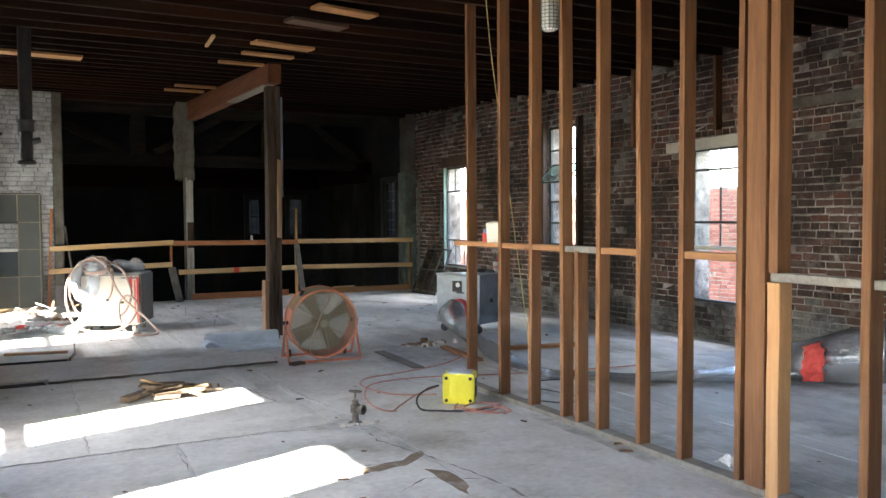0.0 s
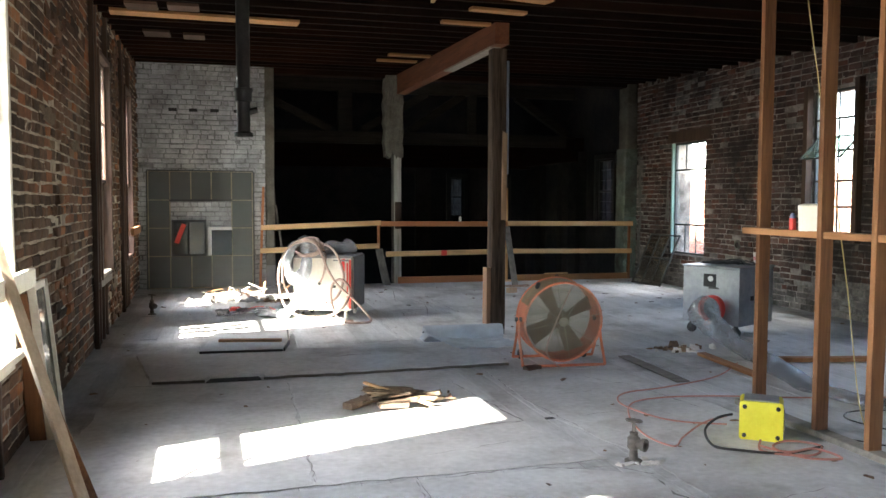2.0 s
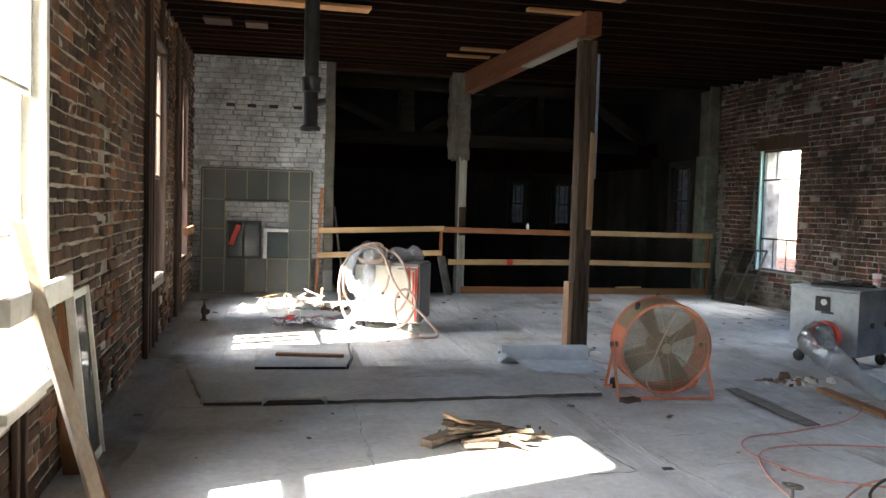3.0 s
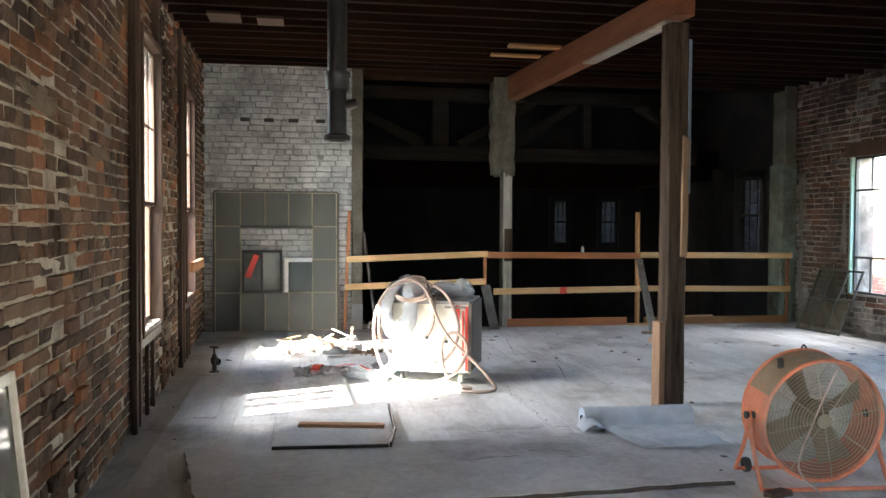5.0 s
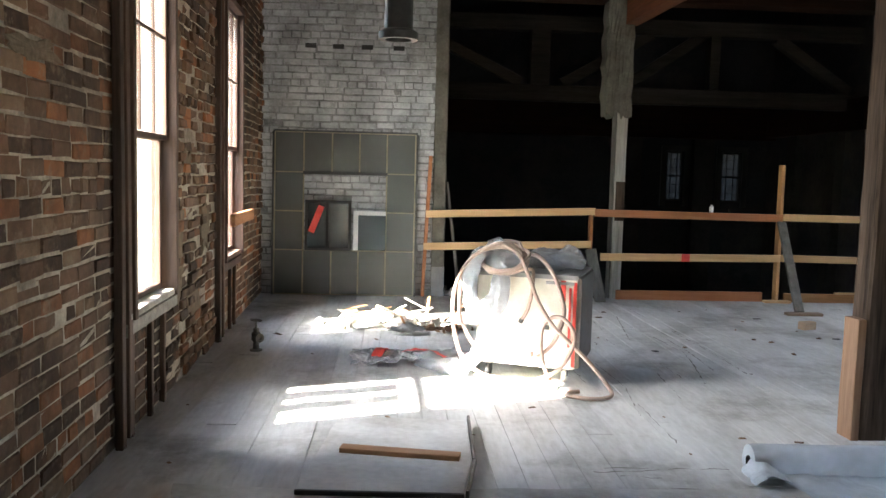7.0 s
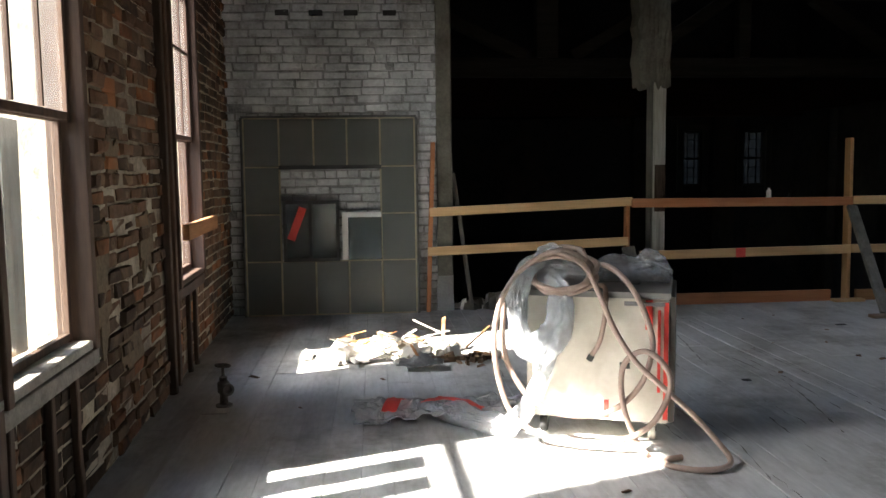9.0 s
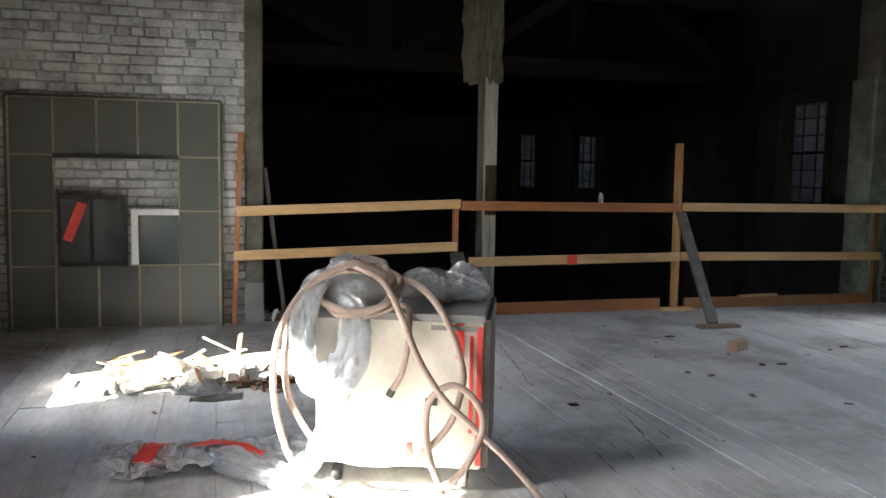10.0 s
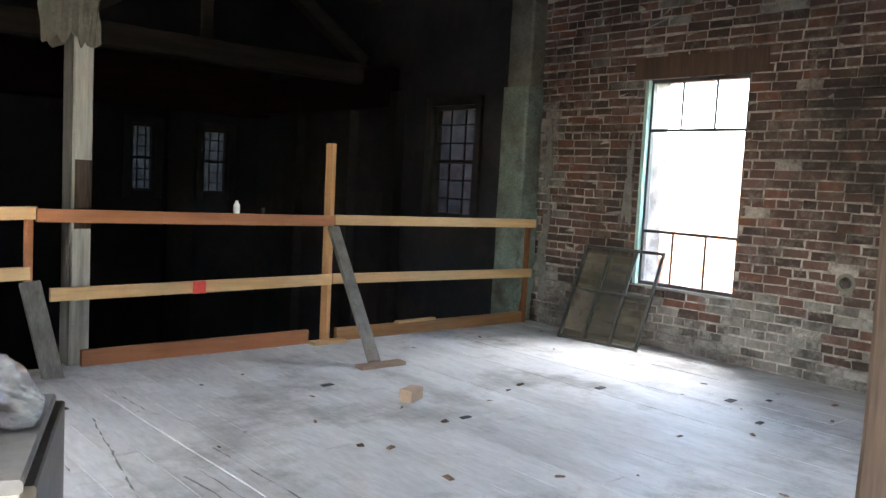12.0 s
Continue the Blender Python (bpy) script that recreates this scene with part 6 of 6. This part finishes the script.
for lx, lz in ((0.03, 0.04), (0.22, 0.04), (0.03, 0.215), (0.22, 0.215)):
    Build(YM).lathe((lx, 0.0, lz), (0, -1, 0), [(0.013, 0), (0.013, 0.008), (0.007, 0.012), (0, 0.012)], 12).make("bolt", BLACK, yb)
Build(YM).bar((0.252, 0.06, 0.13), (0.252, 0.14, 0.13), 0.006, 0.14, 0.002).make("socket_plate", RUBBER, yb)
for z in (0.165, 0.1):
    Build(YM).bar((0.257, 0.07, z), (0.257, 0.13, z), 0.006, 0.04, 0.002).make("socket", GREYTOP, yb)


def cord(pts, r, mat, label):
    return Build().tube([(x, y, r + 0.009 + z) for x, y, z in pts], r, 7, 7).make("extension_cord", mat, label=label, category="cord", smooth=True)


cord([(3.30, 6.05, .01), (3.2, 5.88, 0), (3.42, 5.75, 0), (3.6, 5.9, 0), (3.45, 6.0, .01), (3.28, 5.9, .01), (3.36, 5.72, 0), (3.55, 5.66, 0), (3.5, 5.82, .012), (3.3, 5.8, .014), (3.25, 5.98, 0)], 0.007, CORD, "orange cord looped in front of power box")
cord([(3.24, 6.3, .1), (3.1, 6.35, .05), (2.9, 6.25, 0), (2.75, 6.1, 0), (2.7, 6.35, 0), (2.8, 6.75, 0), (3.0, 7.1, 0), (3.3, 7.2, 0), (3.7, 7.15, 0), (4.3, 6.95, 0), (5.0, 6.8, 0), (5.8, 6.7, 0)], 0.006, CORD, "orange cord running under the partition")
cord([(3.27, 6.35, .03), (3.05, 6.55, .01), (2.95, 6.8, 0), (2.92, 7.15, 0), (3.1, 7.4, 0), (3.5, 7.5, 0), (4.1, 7.75, 0), (4.6, 8.2, 0)], 0.006, CORD, "orange cord snaking across the dusty floor")
cord([(3.24, 6.25, .12), (3.14, 6.26, .10), (3.02, 6.2, .05), (2.98, 6.05, 0), (3.08, 5.93, 0), (3.3, 5.82, 0), (3.6, 5.88, 0)], 0.008, RUBBER, "black cord bowed from the power box")
cord([(3.85, 6.0, 0), (4.1, 5.7, 0), (4.3, 5.9, 0), (4.2, 6.4, 0), (4.6, 6.5, 0), (5.6, 5.9, 0), (6.9, 5.5, 0)], 0.005, RUBBER, "thin dark cord beyond the stud partition")

# hanging lamp
lp = Vector((3.55, 5.15, 2.76))
lamp = base("work_lamp", lp, "caged temporary work lamp hanging from the ceiling", "lamp")
Build().lathe(lp, (0, 0, 1), [(0, 0), (0.04, 0), (0.055, 0.015), (0.058, 0.03), (0.058, 0.2), (0.05, 0.215)], 24).make("led_column", LEDGLASS, lamp, smooth=True)
b = Build()
for k in range(9):
    b.ring(lp + Vector((0, 0, 0.01 + k * 0.024)), (0, 0, 1), 0.066, 0.0022, 24, 4)
for k in range(14):
    t = k * math.pi / 7
    d = Vector((math.cos(t), math.sin(t), 0)) * 0.066
    b.cyl(lp + d * 0.5 - Vector((0, 0, 0.008)), lp + d + Vector((0, 0, 0.01)), 0.0022, n=4)
    b.cyl(lp + d + Vector((0, 0, 0.01)), lp + d + Vector((0, 0, 0.215)), 0.0022, n=4)
b.make("cage", STEEL, lamp)
Build().lathe(lp + Vector((0, 0, 0.215)), (0, 0, 1), [(0.05, 0), (0.07, 0.0), (0.07, 0.05), (0.045, 0.08), (0.02, 0.1), (0, 0.1)], 24).make("cap", material("orange_plastic", (0.75, 0.27, 0.03), (0.9, 0.38, 0.06), 4, 40, 0.5), lamp, "orange plastic cap", smooth=True)
Build().tube([lp + Vector((0, 0, 0.31)), lp + Vector((0.01, 0.02, 0.45)), lp + Vector((0, 0.05, 0.75))], 0.006, 6, 4).make("cord", RUBBER, lamp, smooth=True)

# small things at the partition
Build(Matrix.Translation((3.79, 6.27, 1.274)) @ Matrix.Rotation(0.5, 4, "Z") @ Matrix.Rotation(-0.12, 4, "Y")).bar((0, -0.06, 0.085), (0, 0.06, 0.085), 0.1, 0.165, 0.004).make("paper_box", PAPER, label="pale paper box standing on partition blocking", category="box")
cp = Vector((3.78, 6.44, 1.274))
can = Build().lathe(cp, (0, 0, 1), [(0, 0), (0.022, 0), (0.022, 0.075), (0, 0.075)], 16).make("spray_can", RED, label="small red can on partition blocking", category="can", smooth=True)
Build().lathe(cp + Vector((0, 0, 0.075)), (0, 0, 1), [(0.02, 0), (0.016, 0.02), (0.01, 0.034), (0, 0.034)], 14).make("cap", material("blue_cap", (0.1, 0.14, 0.3), (0.2, 0.26, 0.42), 5, 40, 0.5), can, smooth=True)
Build().tube([(3.88, 6.6, 3.45), (3.89, 6.52, 2.9), (3.92, 6.40, 2.2), (3.9, 6.2, 1.5), (3.93, 6.1, 0.9), (4.0, 6.05, 0.2), (4.05, 6.0, 0.02)], 0.004, 5, 6).make("hanging_string", ROPE, label="thin yellow string hanging behind the studs", category="string", smooth=True)
Build().sheet(10, 8, crumple(lambda u, v: (3.88 + 0.12 * u, 3.82 + 0.12 * v, 0.03 + 0.05 * math.sin(u * 3.1) * math.sin(v * 3.1)), 0.03, 14, 41), 0.002).make("crumpled_paper", WHITE, label="crumpled white paper at the partition foot", category="paper", smooth=True)
Build().sheet(10, 8, crumple(lambda u, v: (3.86 + 0.16 * u, 3.62 + 0.16 * v, 0.02 + 0.04 * math.sin(u * 3.1) * math.sin(v * 3.1)), 0.02, 12, 43), 0.002).make("black_rag", RUBBER, label="black rag on the floor by the partition", category="rag", smooth=True)

# planks and scraps lying about
for p, q, w, h, m, lb in (((3.77, 8.75, 0.013), (3.73, 7.65, 0.013), 0.12, 0.012, GREY_X, "dusty grey plank lying on the floor"), ((4.52, 8.65, 0.02), (4.44, 7.7, 0.02), 0.09, 0.03, STUD_Y, "dusty plank lying near the air duct"), ((5.05, 8.2, 0.03), (5.95, 8.0, 0.03), 0.09, 0.04, STUD_Y, "orange-brown timber offcut behind the duct")):
    Build().bar(p, q, w, h, 0.004, (0, 0, 1), 4, 0.002, 0.01).make("loose_plank", m, label=lb, category="plank", group="loose planks")
for k in range(26):
    Build().chunk((4.45 + rn.gauss(0, 0.14), 8.95 + rn.gauss(0, 0.09), 0.003), rn.uniform(0.03, 0.1), rn.uniform(0.02, 0.06), rn.uniform(0.01, 0.045), rn.uniform(0, 3), 0.4).make("rubble_bit", SPLINTER if k % 3 else RUBBLE, label="bit of broken rubble beside the air duct", category="debris", group="rubble by the duct")
for k in range(22):
    Build().chunk((1.35 + rn.gauss(0, 0.3), 16.02 + rn.uniform(-0.12, 0.1), -0.002), rn.uniform(0.08, 0.22), rn.uniform(0.06, 0.14), rn.uniform(0.04, 0.13), rn.uniform(0, 3), 0.35).make("rubble_stone", RUBBLE if k % 2 else PLASTER, label="broken masonry lump at the bay edge", category="rubble", group="rubble at the bay edge")
b = Build()
b.bar((2.94, 15.45, 0.006), (2.99, 11.6, 0.006), 0.035, 0.009, 0.002, (0, 0, 1), 12, 0.004)
b.make("floor_batten", FLOOR, label="pale batten nailed along the floor joint", category="batten")
b = Build()
for k in range(150):
    x, y = rn.uniform(-0.9, 7.3), rn.uniform(3.5, 15.4)
    s = rn.choice((0.012, 0.018, 0.03))
    b.chunk((x, y, 0.003), s * rn.uniform(1, 3), s, s * 0.3, rn.uniform(0, 3), 0.4)
b.make("floor_litter", SPLINTER, label="scattered small chips and dirt on the floor", category="litter", kind="stuff")
b = Build()
for x, y, w, d in ((5.9, 13.6, 0.09, 0.05), (6.45, 12.9, 0.10, 0.06), (4.25, 14.6, 0.09, 0.05), (4.55, 13.55, 0.08, 0.04), (6.1, 12.5, 0.07, 0.04), (2.6, 12.9, 0.06, 0.05), (6.7, 12.75, 0.06, 0.04), (2.3, 6.9, 0.09, 0.05), (2.85, 8.0, 0.12, 0.04)):
    sheet = [(x - w / 2, y - d / 2), (x + w / 2, y - d / 3), (x + w / 2.4, y + d / 2), (x - w / 2.2, y + d / 2.5)]
    b.add([(px, py, z) for z in (-0.002, 0.0045) for px, py in sheet], [(4, 5, 6, 7), (0, 1, 5, 4), (1, 2, 6, 5), (2, 3, 7, 6), (3, 0, 4, 7)])
b.make("floor_tar_spot", RUBBER, label="small black tar spots stuck to the floor", category="stain", kind="stuff")


# jagged splits and dirt lines in the floor sheets
def crack(b, pts, w, rn, jit=0.012):
    left, right = [], []
    q = []
    for (xa, ya), (xb, yb) in zip(pts, pts[1:]):
        n = max(2, int(math.hypot(xb - xa, yb - ya) / 0.05))
        q += [(xa + (xb - xa) * k / n + rn.uniform(-jit, jit), ya + (yb - ya) * k / n + rn.uniform(-jit, jit)) for k in range(n)]
    q.append(pts[-1])
    for k, (x, y) in enumerate(q):
        xa, ya = q[max(k - 1, 0)]
        xb, yb = q[min(k + 1, len(q) - 1)]
        d = math.hypot(xb - xa, yb - ya) or 1
        h = w * rn.uniform(0.08, 0.6) / 2 * (0.08 if rn.random() < 0.3 else 1)
        left.append((x - (yb - ya) / d * h, y + (xb - xa) / d * h, 0.0095))
        right.append((x + (yb - ya) / d * h, y - (xb - xa) / d * h, 0.0095))
    n = len(q)
    b.add(left + right, [(k, k + 1, n + k + 1, n + k) for k in range(n - 1)])


rn = random.Random(77)
b = Build()
for pts, w in (([(1.93, 8.1), (2.0, 7.5), (2.08, 6.85), (1.5, 6.85), (1.0, 6.8)], 0.03), ([(2.38, 5.83), (2.36, 5.4), (2.5, 4.9), (2.62, 4.3), (2.6, 3.4)], 0.04), ([(1.2, 5.9), (1.7, 5.95), (2.25, 5.85), (2.4, 5.7)], 0.022),
               ([(-0.6, 8.49), (0.1, 8.5), (0.8, 8.5), (1.9, 8.52)], 0.02), ([(1.14, 5.9), (1.12, 4.6), (1.1, 3.3)], 0.014), ([(-0.7, 5.9), (0.2, 5.93), (1.1, 5.92)], 0.014), ([(0.66, 8.45), (0.65, 7.2), (0.64, 6.0)], 0.012),
               ([(2.31, 8.4), (2.3, 7.4), (2.4, 6.5)], 0.016), ([(3.0, 8.1), (3.3, 7.6), (3.42, 6.9)], 0.02), ([(1.5, 5.2), (1.9, 5.35), (2.2, 5.3)], 0.02), ([(1.7, 4.7), (2.0, 4.95), (2.35, 4.9)], 0.03), ([(2.05, 4.4), (2.3, 4.55), (2.55, 4.4)], 0.035),
               ([(2.5, 6.9), (2.8, 6.95), (3.0, 6.8)], 0.012), ([(2.6, 7.5), (2.9, 7.55)], 0.02), ([(1.3, 6.3), (1.9, 6.45)], 0.01), ([(0.1, 7.0), (0.6, 7.2)], 0.01), ([(2.7, 5.2), (3.2, 5.3)], 0.012), ([(2.8, 4.5), (3.3, 4.4)], 0.01)):
    crack(b, pts, w, rn)
b.make("floor_crack", CRACK, label="dark jagged splits and dirt lines in floor", category="crack", kind="stuff")
b = Build()
for k in range(14):
    x, y = rn.uniform(1.1, 1.9), rn.uniform(9.2, 10.1)
    crack(b, [(x, y), (x + rn.uniform(0.1, 0.35), y + rn.uniform(-0.04, 0.04))], 0.03, rn)
for k in range(20):
    x, y = rn.uniform(1.0, 2.9), rn.uniform(10.4, 15.2)
    crack(b, [(x, y), (x + rn.uniform(-0.03, 0.03), y + rn.uniform(0.2, 0.9))], 0.018, rn)
for pts, w in (([(2.62, 11.8), (2.75, 12.4), (2.83, 12.85), (2.77, 13.5)], 0.08), ([(2.84, 12.2), (2.88, 12.9), (2.86, 13.6)], 0.05), ([(3.0, 15.1), (3.02, 14.55), (3.16, 14.2)], 0.06), ([(2.5, 13.3), (2.62, 14.0), (2.72, 14.6)], 0.06),
               ([(3.06, 12.1), (3.08, 12.9), (3.05, 13.8)], 0.06), ([(1.9, 11.0), (2.0, 11.7), (1.96, 12.4)], 0.04), ([(2.3, 11.4), (2.36, 12.1)], 0.05)):
    crack(b, pts, w * 0.4, rn, 0.005)
b.v = [Vector((p.x, p.y, 0.0345 if p.y < 9.75 else 0.006)) for p in b.v]
b.make("floor_crack", CRACK, label="dark splits along the worn floor boards", category="crack", kind="stuff")
# Dark bars stand in for the shade line under the raised sheet's edge.
Build().bar((-0.38, 8.57, 0.011), (0.02, 8.56, 0.011), 0.016, 0.02, 0.002).make("edge_shadow_strip", UNDER, label="dark strip in place of shade under the sheet edge", category="edge strip")
Build().bar((0.48, 8.562, 0.012), (1.3, 8.582, 0.012), 0.02, 0.02, 0.002, seg=8, wob=0.004).make("edge_shadow_strip", UNDER, label="dark strip in place of shade under the sheet edge", category="edge strip")
Build().bar((1.3, 8.582, 0.012), (2.6, 8.652, 0.012), 0.024, 0.02, 0.002, seg=10, wob=0.004).make("edge_shadow_strip", UNDER, label="dark strip in place of shade under the sheet edge", category="edge strip")
# Flat black patch: the hole's dark inside is put into the colour.
b = Build()
b.add([(0.03, 8.53, 0.0098), (0.46, 8.54, 0.0098), (0.44, 8.66, 0.0098), (0.06, 8.655, 0.0098), (0.03, 8.53, 0.002), (0.46, 8.54, 0.002), (0.44, 8.66, 0.002), (0.06, 8.655, 0.002)], [(0, 1, 2, 3), (4, 5, 1, 0), (5, 6, 2, 1), (6, 7, 3, 2), (7, 4, 0, 3)])
b.make("floor_hole", RUBBER, label="black patch for the dark of a hole broken in the floor edge", category="hole")

# ---- plaster and lime left on the brick walls ----
def plaster_patch(wall, m, a, z, w, h, mat, seed, out=0.0115):
    """A thin ragged skin of old plaster on a wall face, keyed into the joints."""
    rp = random.Random(seed)
    n = 46
    ring = []
    for k in range(n):
        t = k / n * 2 * math.pi
        r = 0.72 + 0.5 * noise.noise(Vector((math.cos(t) * 1.7, math.sin(t) * 1.7, seed))) + rp.uniform(-0.09, 0.09)
        ring.append((a + w / 2 * r * math.copysign(abs(math.cos(t)) ** 0.7, math.cos(t)), max(z + h / 2 * r * math.copysign(abs(math.sin(t)) ** 0.7, math.sin(t)), 0.012)))
    vs = [(out - 0.012, y, q) for y, q in ring] + [(out + rp.uniform(-0.002, 0.002), y, q) for y, q in ring] + [(out + 0.003, a, z)]
    fs = [(k, (k + 1) % n, n + (k + 1) % n, n + k) for k in range(n)] + [(n + k, n + (k + 1) % n, 2 * n) for k in range(n)]
    Build(m).add(vs, fs).make("plaster_patch", mat, wall)


LIME = material("grey_lime_wash", (0.08, 0.075, 0.068), (0.25, 0.24, 0.222), 7, 45, 0.95, bump=0.8, smear=(0.10, 0.07, 0.06), smear_at=0.54, spec=0.15)
for k, (y, z, w, h) in enumerate(((15.76, 0.62, 0.2, 1.3), (15.76, 1.75, 0.12, 0.8), (14.75, 1.5, 0.12, 1.2))):
    plaster_patch(wall_east, EAST, 16 - y, z, w, h, LIME, 60 + k)
PARGE = material("tan_wall_parging", (0.07, 0.052, 0.036), (0.24, 0.185, 0.125), 7, 45, 0.95, bump=0.9, smear=(0.09, 0.055, 0.035), smear_at=0.54, spec=0.15)
for k, (y, z, w, h) in enumerate(((12.2, 0.5, 0.5, 0.5), (11.75, 0.9, 0.3, 0.7), (12.6, 1.0, 0.4, 0.4), (11.7, 2.3, 0.25, 0.4), (9.4, 1.9, 0.5, 0.12), (8.2, 2.05, 0.7, 0.14), (12.0, 1.5, 0.3, 0.25))):
    plaster_patch(wall_west, WEST, y, z, w, h, PARGE, 90 + k, 0.013)

# ---- bricks, last ----
brick_wall(wall_west, WEST, brick_spans(SOUTH, 15.95, 0.005, 3.6, WEST_HOLES, 1), BRICK_W, lambda a, z: 9.0 < a < 10.35 and 0.1 < z < 3.2, 21, broken=lambda a: 11.4 < a < 13.1 or noise.noise(Vector((a * 1.3, 0.5, 3))) > 0.3)
brick_wall(wall_east, EAST, brick_spans(0.0, 20.0, 0.005, 3.75, EAST_HOLES, 2), BRICK_E, lambda a, z: 2.5 < a < 4.3 and 0.62 < z < 2.4, 22, lime=BRICK_LIME,
           limed=lambda a, z: max(0.62 - z, 0.42 - a if z < 2.0 else 0) + 0.55 * noise.noise(Vector((a * 1.7, z * 2.3, 4))) + 0.3 * noise.noise(Vector((a * 6, z * 9, 8))) > 0.2)
brick_wall(wall_north, NORTH, brick_spans(-1.3, 0.80, 0.005, 3.75, [], 3), BRICK_N, lambda a, z: -1.1 < a < 0.78 and 1.7 < z < 3.4, 23, 0.009)
brick_wall(out_wall, STREET, brick_spans(2.0, 27.0, -1.2, 2.0, [], 4), BRICK_OUT, lambda a, z: 20.5 < a < 22.5 and -0.6 < z < 1.6, 24, 0.009)
